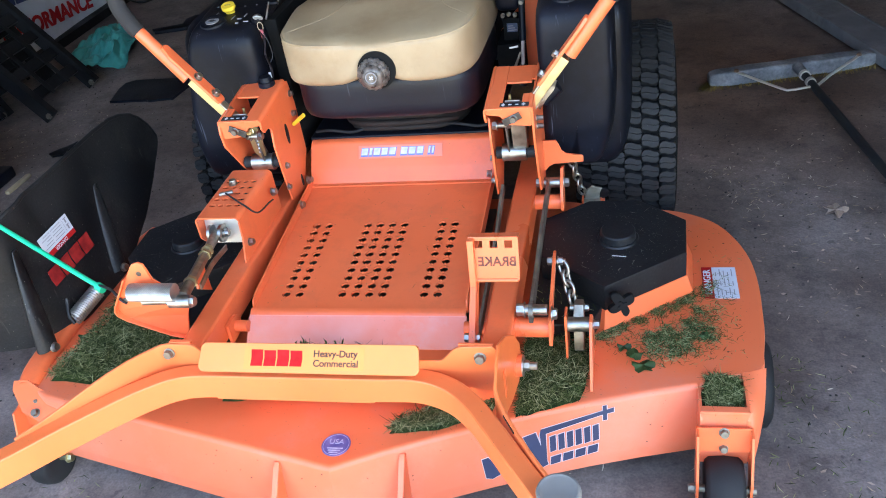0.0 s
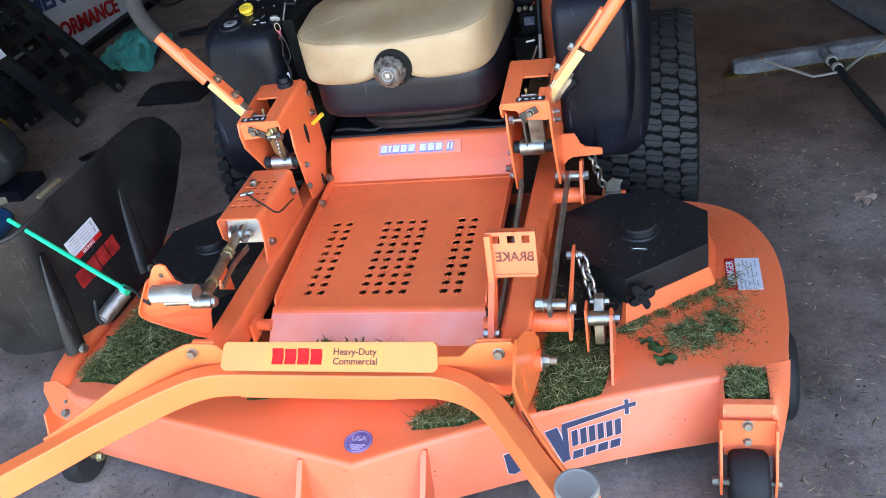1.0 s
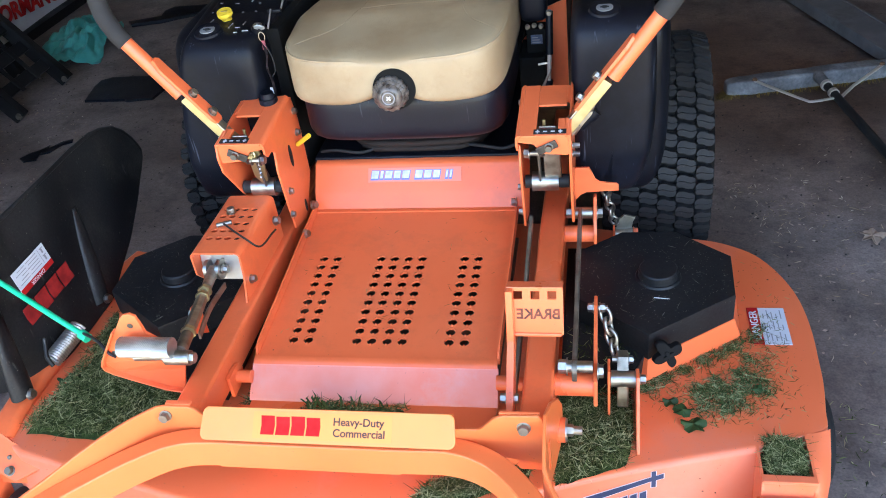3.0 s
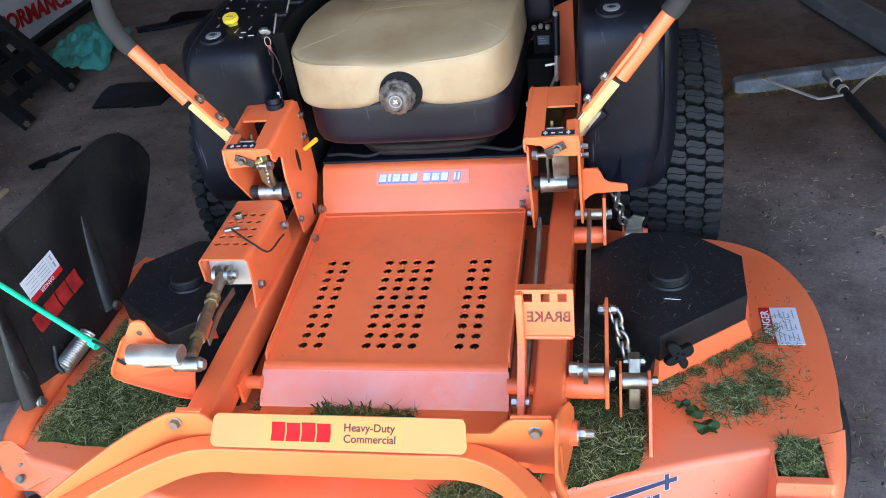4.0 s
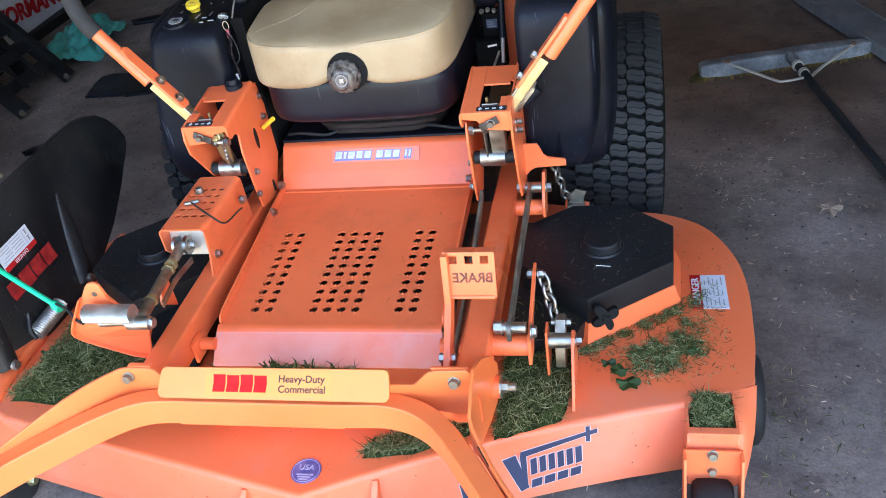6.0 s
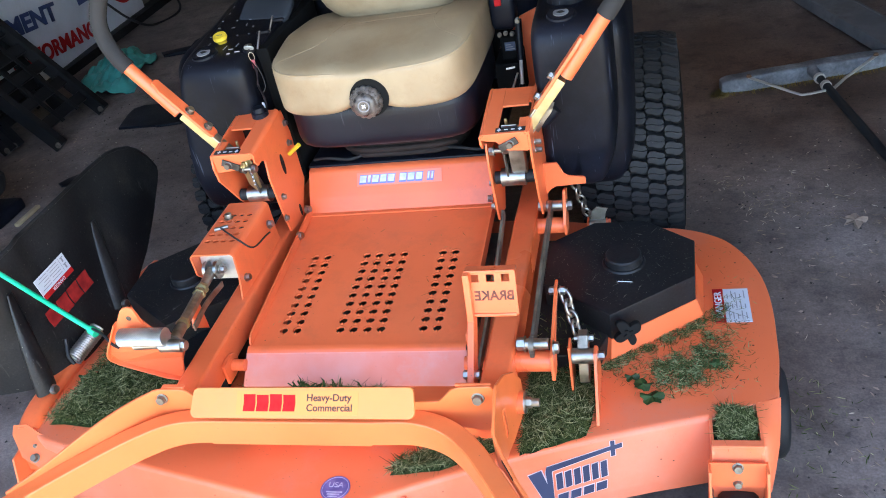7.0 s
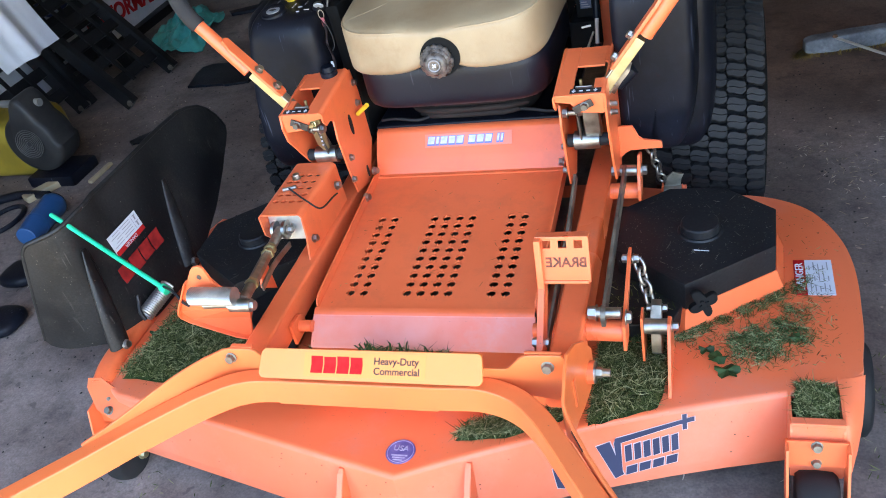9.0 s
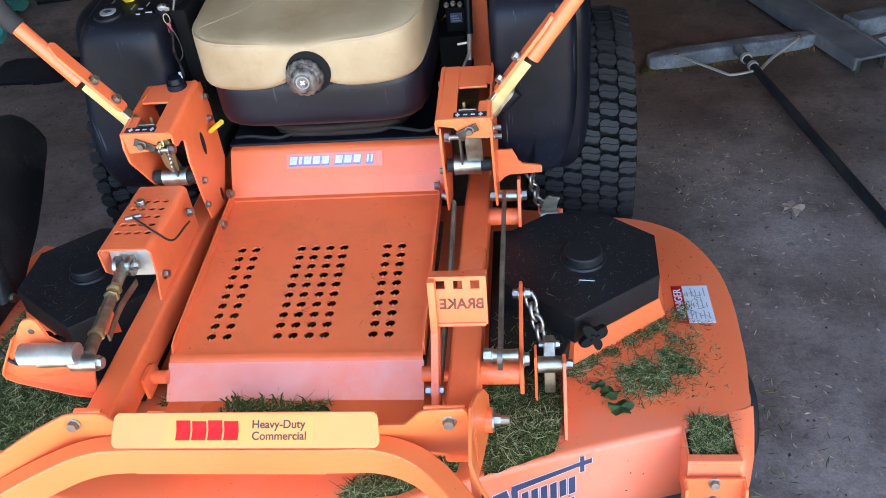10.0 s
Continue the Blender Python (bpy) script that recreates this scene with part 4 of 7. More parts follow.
# added low black slabs: stand for the deep shade between rails and belt covers
for low in ([(0.354, 0.285), (0.43, 0.285), (0.5, 0.3), (0.52, 0.35), (0.41, 0.45), (0.41, 0.72), (0.354, 0.72)], [(-0.345, 0.23), (-0.345, 0.72), (-0.4, 0.72), (-0.4, 0.46), (-0.5, 0.36), (-0.47, 0.27), (-0.42, 0.235)]):
    part("dark_gap_slab", slab(B(), [(x, y, DZ + 0.004) for x, y in low], (0, 0, 0.046), 0.004), COVER_PLASTIC, deck, "low black slab in place of deep shade")

# rear tyres with block tread
for sx in (1, -1):
    R, y0, inset = 0.305, 1.16, 0.0 if sx > 0 else 0.022
    prof = [(0.43, 0.16), (0.435, 0.25), (0.455, 0.282), (0.5, R - 0.021), (0.57, R - 0.019), (0.64, R - 0.021), (0.685, 0.28), (0.705, 0.25), (0.71, 0.16)]
    bm = loft(B(), [[(sx * (x - inset), y0 + r * math.cos(a), R + r * math.sin(a)) for a in [2 * math.pi * k / 72 for k in range(72)]] for x, r in prof])
    # carcass darker than the tread blocks: shade in the grooves is painted
    tyre = part("rear_tyre", bm, DEEP_BLACK, mower, "dusty black rubber rear tyre with S-shaped tread blocks", smooth=50)
    n = 46
    outer = [(-0.47, -0.1), (-0.44, -0.34), (-0.3, -0.52), (-0.06, -0.52), (0.05, -0.45), (0.16, -0.38), (0.26, -0.38), (0.37, -0.36), (0.46, -0.17)]
    half = outer + [(u, 0.07 * math.sin(math.pi * u / 0.47) - 0.022) for u in (0.44, 0.24, 0.08, -0.08, -0.24, -0.44)]
    halves = (half, [(-u, -v) for u, v in half])
    for row, (cxr, w, shift) in enumerate(((0.458, 0.048, 0.5), (0.502, 0.048, 0.0), (0.546, 0.048, 0.5), (0.59, 0.048, 0.0), (0.634, 0.048, 0.5), (0.678, 0.046, 0.0))):
        base_r = 0.284 if row in (0, 5) else R - 0.017
        bm = B()
        for shape in halves:
            lower, upper = [], []
            for u, v in shape:
                a = v * 0.8 * 2 * math.pi / n
                edge = -0.012 * (u if row == 5 else -u) if row in (0, 5) else 0
                for lst, r, q in ((lower, base_r - 0.01, 1.06), (upper, base_r + 0.017 + edge, 1.0)):
                    lst.append((sx * (cxr - inset + u * w * q), r * math.cos(a * q), r * math.sin(a * q)))
            lo = [bm.verts.new(p) for p in lower]
            hi = [bm.verts.new(p) for p in upper]
            bm.faces.new(hi)
            for i in range(len(lo)):
                k = (i + 1) % len(lo)
                bm.faces.new((lo[i], lo[k], hi[k], hi[i]))
        first = part("tread_block", bm, RUBBER, tyre)
        for k in range(n):
            block = first if k == 0 else new("tread_block", first.data)
            block.parent, block.matrix_parent_inverse = tyre, first.matrix_parent_inverse
            block.matrix_basis = Matrix.Translation((0, y0, R)) @ Matrix.Rotation(2 * math.pi * (k + shift) / n, 4, 'X')
    bm = rod(B(), (sx * 0.44, y0, R), (sx * (0.70 - inset), y0, R), 0.16, seg=40)
    part("rim", bm, DARK_STEEL, tyre, smooth=40)


def rounded_block(bm, lo, hi, n=5.0, cuts=12, warp=None, nz=None):
    """A soft-edged block: a cube's grid pushed onto a superellipsoid."""
    r = bmesh.ops.create_cube(bm, size=2.0)
    bmesh.ops.subdivide_edges(bm, edges=list({e for v in r["verts"] for e in v.link_edges}), cuts=cuts, use_grid_fill=True)
    c = [(a + b) / 2 for a, b in zip(lo, hi)]
    s = [(b - a) / 2 for a, b in zip(lo, hi)]
    for v in bm.verts:
        r = (abs(v.co.x) ** n + abs(v.co.y) ** n) ** (1 / n)
        e = nz or n
        p = v.co * (r ** e + abs(v.co.z) ** e) ** (-1 / e)
        if warp:
            p = Vector(warp(p.x, p.y, p.z))
        v.co = [c[i] + s[i] * p[i] for i in range(3)]
    return bm


# side tanks
for sx in (1, -1):
    def tank_warp(x, y, z):
        x = x * sx
        tz, ty = ((z + 1) / 2) ** 2, (1 - y) / 2
        if x > 0:
            x *= 1 - (0.64 if sx < 0 else 0.08) * tz * ty
        if sx > 0 and x > 0 and z < 0.3:
            x -= 0.55 * ((0.3 - z) / 1.3) ** 2.5 * (1 - y) / 2
        if z < -0.4:
            y = y + 0.25 * (-0.4 - z) * (y < 0)
        return (x * sx, y, z)
    inner, outer = (0.37, 0.556) if sx > 0 else (0.314, 0.575)
    bm = rounded_block(B(), (min(sx * inner, sx * outer), 0.725, 0.385), (max(sx * inner, sx * outer), 1.3, 0.83), 11, 20, tank_warp)
    tank = part("fuel_tank", bm, BLACK_PLASTIC, mower, "black moulded plastic side tank", smooth=60)
    bm = rod(B(), (sx * 0.443, 0.795, 0.822), (sx * 0.443, 0.792, 0.836), 0.036, 0.031, 28)
    gauge = part("gauge", bm, BLACK_PLASTIC, tank, "round dial gauge", smooth=40)
    bm = rod(B(), (sx * 0.443, 0.792, 0.8355), (sx * 0.443, 0.7918, 0.8372), 0.0175, seg=28)
    part("dial", bm, DIAL, gauge, "pale dial face")
    bm = box(B(), (sx * 0.443 - 0.009, 0.789, 0.8372), (sx * 0.443 + 0.009, 0.7935, 0.8385))
    rod(bm, (sx * 0.443, 0.7915, 0.837), (sx * 0.443, 0.7915, 0.839), 0.006, seg=16)
    part("pointer", bm, BLACK_INK, gauge)
    def fender_warp(x, y, z):
        if z < 0:
            x -= sx * (0.3 if sx > 0 else 0.5) * (-z) ** 3 * (sx * x > 0)
        return (x, y, z)
    wide, near, low = (0.59, 0.835, 0.335) if sx > 0 else (0.588, 0.83, 0.31)
    bm = rounded_block(B(), (min(sx * 0.38, sx * wide), near, low), (max(sx * 0.38, sx * wide), 1.3, 0.81), 7, 14, fender_warp)
    part("fender", bm, BLACK_PLASTIC, tank, "black moulded fender behind the tank", smooth=60)
    if sx > 0:
        bm = rod(B(), (0.45, 0.90, 0.825), (0.45, 0.90, 0.865), 0.048, 0.044, 28)
        part("filler_cap", bm, BLACK_PLASTIC, tank, smooth=40)

# instrument panel between the tank and the seat
m = frame_of((-0.41, 0.93, 0.832), (1, 0, 0.0), (0, 1, 0.10))
panel = part("instrument_panel", box(B(), (-0.085, -0.095, -0.03), (0.105, 0.26, 0), 0.008, m), BLACK_PLASTIC, mower, "black control panel with switches and key")
bm = rod(B(), (-0.426, 0.871, 0.822), (-0.426, 0.868, 0.838), 0.012)
rod(bm, (-0.426, 0.868, 0.838), (-0.426, 0.866, 0.844), 0.014, 0.0185, 24)
rod(bm, (-0.426, 0.866, 0.844), (-0.426, 0.864, 0.852), 0.0185, 0.0175, 24)
pull = part("pull_knob", bm, YELLOW_PAINT, panel, "yellow pull knob", smooth=40)
part("knob_mark", box(B(), (-0.434, 0.8625, 0.8515), (-0.418, 0.8665, 0.8528)), OLIVE_WIRE, pull)
part("panel_base", box(B(), (-0.345, 0.82, 0.45), (-0.285, 1.2, 0.822), 0.014), DEEP_BLACK, panel, smooth=40)
pad = frame_of((-0.36, 1.035, 0.848), (1, -0.12, 0), (0.1, 1, 0.55))
bm = rounded_block(B(), (-0.075, -0.045, -0.012), (0.075, 0.045, 0.012), 5, 6)
bm.transform(pad)
part("rest_pad", bm, material("slate_pad", (0.018, 0.022, 0.028), (0.03, 0.035, 0.044), (0.5, 0.7), bump=0.1, spec=0.25), panel, "slate grey moulded pad", smooth=60)
bm = rod(B(), (-0.326, 0.806, 0.824), (-0.326, 0.803, 0.837), 0.017, 0.015, 24)
part("ignition", bm, BLACK_PLASTIC, panel, "black ignition lock", smooth=40)
part("lock_ring", rod(B(), (-0.326, 0.803, 0.837), (-0.326, 0.8028, 0.8385), 0.011, 0.01, 24), STEEL, panel, smooth=40)
PALE_KEY = material("pale_key", (0.3, 0.34, 0.36), (0.42, 0.46, 0.48), (0.4, 0.55), metal=0.3, bump=0)
bm = rod(B(), (-0.311, 0.7745, 0.84), (-0.311, 0.7765, 0.8425), 0.012, seg=24)
rod(bm, (-0.313, 0.778, 0.842), (-0.325, 0.803, 0.839), 0.0025, seg=8)
key = part("key_bow", bm, PALE_KEY, panel, "pale round key in the ignition", smooth=40)
part("key_hole", rod(B(), (-0.3115, 0.7735, 0.8365), (-0.3115, 0.7742, 0.8372), 0.003, seg=12), BLACK_INK, key)
bm = sweep(B(), [Vector((-0.307 + 0.007 * math.cos(2 * math.pi * k / 20), 0.768, 0.822 + 0.011 * math.sin(2 * math.pi * k / 20))) for k in range(21)], ring_section(0.0011, 6), up=(0, 1, 0))
part("key_ring", bm, STEEL, key, smooth=60)
part("key_tag", box(B(), (-0.309, 0.7625, 0.793), (-0.3, 0.766, 0.815), 0.001), material("faded_red_tag", (0.2, 0.03, 0.05), (0.32, 0.09, 0.11), (0.5, 0.7), scale=60, bump=0), panel, "faded red key tag")
bm = sweep(B(), smooth_path([(-0.307, 0.765, 0.812), (-0.301, 0.758, 0.785), (-0.305, 0.752, 0.755), (-0.299, 0.75, 0.72), (-0.3, 0.748, 0.66)]), rect_section(0.006, 0.002, 0.0005))
part("key_strap", bm, material("grey_strap", (0.006, 0.005, 0.006), (0.03, 0.022, 0.024), (0.8, 0.95), scale=60, spec=0.1), panel, "frayed dark grey key strap")
bm = sweep(B(), smooth_path([(-0.303, 0.764, 0.81), (-0.29, 0.757, 0.78), (-0.287, 0.752, 0.75), (-0.296, 0.75, 0.735)]), ring_section(0.0012, 6))
part("cord", bm, BLACK_INK, panel, "thin grey cord on the key")
part("strap_end", box(B(), (-0.308, 0.7455, 0.668), (-0.301, 0.7475, 0.71), 0.0008), WHITE_LABEL, panel, "pale worn end of the strap")
# printed legends, screws and slots on the panel
random.seed(31)
bm = B()
for k in range(6):
    for j in range(4):
        u, v = -0.066 + 0.036 * j + random.uniform(-0.008, 0.008), -0.06 + 0.045 * k + random.uniform(-0.008, 0.008)
        if j == 1 and k < 2:
            continue
        w, h = random.choice(((0.010, 0.0016), (0.007, 0.0016), (0.0018, 0.012), (0.004, 0.003)))
        box(bm, (u, v, 0.0), (u + w, v + h, 0.0012), 0, m @ Matrix.Translation((0, 0, 0.001)))
for x, y, w, h in ((-0.463, 0.852, 0.003, 0.022), (-0.472, 0.846, 0.008, 0.002), (-0.45, 0.838, 0.002, 0.012), (-0.402, 0.815, 0.0018, 0.026), (-0.385, 0.812, 0.012, 0.0018), (-0.372, 0.828, 0.0018, 0.02), (-0.36, 0.79, 0.014, 0.0018), (-0.378, 0.782, 0.008, 0.003), (-0.345, 0.81, 0.002, 0.012)):
    box(bm, (x, y, 0.829), (x + w, y + h, 0.8312))
pieces("print_bar", bm, GREY_INK, panel)
for a, b, c in (((-0.302, 0.8, 0.828), (-0.297, 0.83, 0.862), (-0.292, 0.838, 0.856)), ((-0.288, 0.86, 0.845), (-0.28, 0.89, 0.877), (-0.268, 0.888, 0.866))):
    lever = part("choke_lever", rod(B(), a, b, 0.0026, 0.0022, 12), STEEL, panel, "thin silver control lever", smooth=40)
    c = Vector(c)
    part("lever_knob", rounded_block(B(), c - Vector((0.017, 0.006, 0.004)), c + Vector((0.017, 0.006, 0.004)), 4, 4), BLACK_PLASTIC, lever, smooth=50)


# seat
def cushion_warp(x, y, z):
    top = max(0, z)
    side = 0.16 * abs(x) ** 3 * top
    front = -0.34 * top * max(0, -y - 0.2)
    dip = 0.10 * top * math.exp(-(x / 0.16) ** 2) * max(0, -y)
    wide = 1 + 0.03 * y
    under = 0.5 * max(0, -z) * math.exp(-(x / 0.22) ** 2) * max(0, -y) ** 3
    return (x * wide, y + 0.05 * max(0, -y) * abs(x) ** 3, z + side + front - dip + under - 0.5 * top * max(0, y + 0.1))


bm = rounded_block(B(), (-0.252, 0.648, 0.692), (0.24, 1.14, 0.83), 6, 22, cushion_warp, 9)
seat = part("seat_cushion", bm, SEAT_VINYL, mower, "creased tan vinyl seat cushion", smooth=70)
ring = []
for k in range(41):
    a = math.pi * (1.0 + k / 40)
    cxp, cyp = math.cos(a), math.sin(a)
    f = (abs(cxp) ** 5 + abs(cyp) ** 5) ** (-1 / 5)
    ring.append(Vector((cxp * f * 0.241 - 0.006, 0.894 + cyp * f * 0.241, 0.801 + 0.012 * abs(cxp * f) ** 3 - 0.012 * math.exp(-(cxp * f / 0.2) ** 2))))
part("piping", sweep(B(), ring, ring_section(0.0026, 8)), SEAT_VINYL, seat, smooth=60)
bpy.context.view_layer.update()
for pts in ([(-0.245, 0.70), (-0.19, 0.735), (-0.13, 0.80), (-0.11, 0.9), (-0.12, 1.05)], [(0.245, 0.73), (0.2, 0.76), (0.15, 0.82), (0.13, 0.92), (0.14, 1.06)], [(-0.11, 0.905), (-0.04, 0.93), (0.05, 0.935), (0.13, 0.93)]):
    line = []
    for q in smooth_path([(x, y, 1.0) for x, y in pts], 6):
        ok, hit, nrm, _ = seat.ray_cast(seat.matrix_world.inverted() @ q, Vector((0, 0, -1)))
        if ok:
            line.append(seat.matrix_world @ hit - Vector((0, 0, 0.0004)))
    part("seam", sweep(B(), line, ring_section(0.0011, 6)), SEAT_VINYL, seat, smooth=60)
part("seat_base", rounded_block(B(), (-0.232, 0.672, 0.588), (0.236, 1.12, 0.725), 6, 10), SEAT_BLACK, mower, "black vinyl seat base", smooth=70)
bm = rounded_block(B(), (-0.225, 0.975, 0.785), (0.212, 1.2, 1.4), 4, 12)
part("backrest", bm, SEAT_VINYL, mower, "tan vinyl seat backrest", smooth=70)
tilt = Vector((0.06, -0.99, 0.06)).normalized()
side = tilt.cross(Vector((0, 0, 1))).normalized()
rise = side.cross(tilt)
hub = Vector((0.002, 0.635, 0.733))
tip = hub + tilt * 0.024
bm = rod(B(), hub - tilt * 0.04 + Vector((0.008, 0, 0.007)), hub - tilt * 0.008 + Vector((0.008, 0, 0.007)), 0.0455, 0.0455, 36)
part("knob_recess", bm, DEEP_BLACK, seat, smooth=40)
prof = [(-0.03, 0.028), (-0.012, 0.037), (-0.006, 0.0385), (0.001, 0.038), (0.005, 0.0345), (0.0055, 0.0335), (0.009, 0.0335), (0.013, 0.029), (0.0135, 0.028), (0.018, 0.0265), (0.0225, 0.02), (0.0235, 0.0165), (0.0225, 0.0155), (0.0235, 0.0145), (0.024, 0.0005)]
bm = loft(B(), [[hub + tilt * y + (side * math.cos(a) + rise * math.sin(a)) * q * (1 + (0.06 * abs(math.cos(8 * a)) - 0.04 if q > 0.028 else 0)) for a in [2 * math.pi * k / 96 for k in range(96)]] for y, q in prof])
knob = part("seat_knob", bm, KNOB_GREY, seat, "worn grey fluted plastic seat knob", smooth=40)
ring = [tip + tilt * 0.0005 + (side * math.cos(2 * math.pi * k / 28) + rise * math.sin(2 * math.pi * k / 28)) * 0.0125 for k in range(29)]
part("knob_ring", sweep(B(), ring, ring_section(0.0014, 6), up=tilt), GREY_INK, knob)
bm = B()
for a in (45, 135):
    d = (side * math.cos(radians(a)) + rise * math.sin(radians(a))) * 0.0055
    rod(bm, tip - d, tip + d, 0.0018, seg=8)
part("screw_cross", bm, WHITE_LABEL, knob)
part("seat_plate", box(B(), (-0.256, 0.784, 0.487), (0.256, 1.3, 0.502), 0.004), BLACK_PLASTIC, mower, "black plate under the seat")
bm = rounded_block(B(), (-0.17, 0.80, 0.50), (0.18, 1.05, 0.62), 5, 8)
part("suspension_boot", bm, DEEP_BLACK, mower, "wrinkled black seat boot", smooth=60)
for k, pts in enumerate(([(-0.24, 0.80, 0.512), (-0.2, 0.793, 0.518), (-0.14, 0.797, 0.508), (-0.1, 0.815, 0.512)], [(0.11, 0.82, 0.512), (0.16, 0.8, 0.516), (0.21, 0.797, 0.51), (0.25, 0.81, 0.52)])):
    part("cable", sweep(B(), smooth_path(pts), ring_section(0.0045, 8)), RUBBER, mower, "thin black cable under the seat", smooth=60)
bm = B()
for k in range(6):
    w = 0.155 + 0.012 * (k % 2)
    z = 0.512 + 0.017 * k
    ring = [Vector((0.002 + (w + 0.004 * noise.noise(Vector((a * 2, k, 0)))) * math.copysign(abs(math.cos(a)) ** 0.5, math.cos(a)), 0.925 + (0.122 + 0.006 * (k % 2)) * math.copysign(abs(math.sin(a)) ** 0.5, math.sin(a)), z + 0.005 * noise.noise(Vector((math.cos(a) * 3, math.sin(a) * 3, k))))) for a in [2 * math.pi * j / 40 for j in range(41)]]
    sweep(bm, ring, ring_section(0.008, 8))
part("boot_fold", bm, material("dusty_brown_rubber", (0.012, 0.009, 0.008), (0.028, 0.021, 0.019), (0.6, 0.8), bump=0.3, spec=0.2), mower, "dusty folds of the rubber boot", smooth=60)
part("engine_box", box(B(), (-0.34, 1.25, 0.42), (0.34, 1.75, 0.8), 0.03), BLACK_PLASTIC, mower)

# parts between the seat and the right tank
bm = slab(B(), [(0.362, 1.06, 0.50), (0.362, 1.2, 0.50), (0.362, 1.2, 0.72), (0.362, 1.1, 0.71), (0.362, 1.06, 0.66)], (0.006, 0, 0))
part("side_frame", bm, ORANGE, mower)
part("battery_box", box(B(), (0.236, 1.0, 0.531), (0.302, 1.2, 0.645), 0.006), DEEP_BLACK, mower)
fuses = part("fuse_box", box(B(), (0.255, 1.03, 0.64), (0.302, 1.08, 0.705), 0.004), DEEP_BLACK, mower, "black fuse box with a blue label")
part("fuse_label", box(B(), (0.266, 1.0275, 0.668), (0.294, 1.03, 0.691), 0.0005), material("slate_blue_label", (0.03, 0.05, 0.09), (0.06, 0.09, 0.15), (0.35, 0.5), scale=60, bump=0), fuses, "slate blue printed label")
bm = B()
for k in range(3):
    box(bm, (0.269, 1.026, 0.672 + 0.006 * k), (0.291 - 0.004 * k, 1.0274, 0.6738 + 0.006 * k))
pieces("print_bar", bm, GREY_INK, fuses)
bm = slab(B(), [(0.235, 1.12, 0.5), (0.35, 1.12, 0.5), (0.35, 1.12, 0.745), (0.325, 1.12, 0.735), (0.3, 1.12, 0.725), (0.285, 1.12, 0.70), (0.235, 1.12, 0.64)], (0, 0.005, 0), 0.001)
part("engine_frame_plate", bm, ORANGE, mower)
damper = part("seat_damper", rod(B(), (0.316, 0.985, 0.765), (0.314, 0.96, 0.668), 0.0085), BLACK_PLASTIC, mower, "black gas damper with a pale rod", smooth=40)
part("damper_rod", rod(B(), (0.314, 0.96, 0.668), (0.311, 0.95, 0.607), 0.005), WIRE, damper, smooth=40)
part("damper_end", rod(B(), (0.311, 0.95, 0.607), (0.308, 0.945, 0.55), 0.009), BLACK_PLASTIC, damper, smooth=40)
part("damper_eye", hexbolt(B(), (0.316, 0.975, 0.765), (0, -1, 0.1), 0.006), DARK_STEEL, damper)
lock = part("buckle", rounded_block(B(), (0.245, 0.99, 0.735), (0.31, 1.05, 0.83), 5, 6), BLACK_PLASTIC, mower, "black seat belt buckle with a red button", smooth=50)
part("button", box(B(), (0.262, 0.984, 0.802), (0.279, 0.993, 0.822), 0.003), RED_INK, lock)
bm = B()
for k in range(3):
    hexbolt(bm, (0.262 + 0.016 * k, 1.0, 0.724 + 0.003 * (k % 2)), (0, -1, 0.0), 0.005, 0.006)
pieces("bolt", bm, DARK_STEEL, lock)
part("pin", rod(B(), (0.304, 0.818, 0.645), (0.3245, 0.82, 0.692), 0.0036, 0.0024, 10), STEEL, mower)
part("wire_tie", rod(B(), (0.297, 0.83, 0.70), (0.318, 0.83, 0.703), 0.0026, seg=8), WIRE, mower)

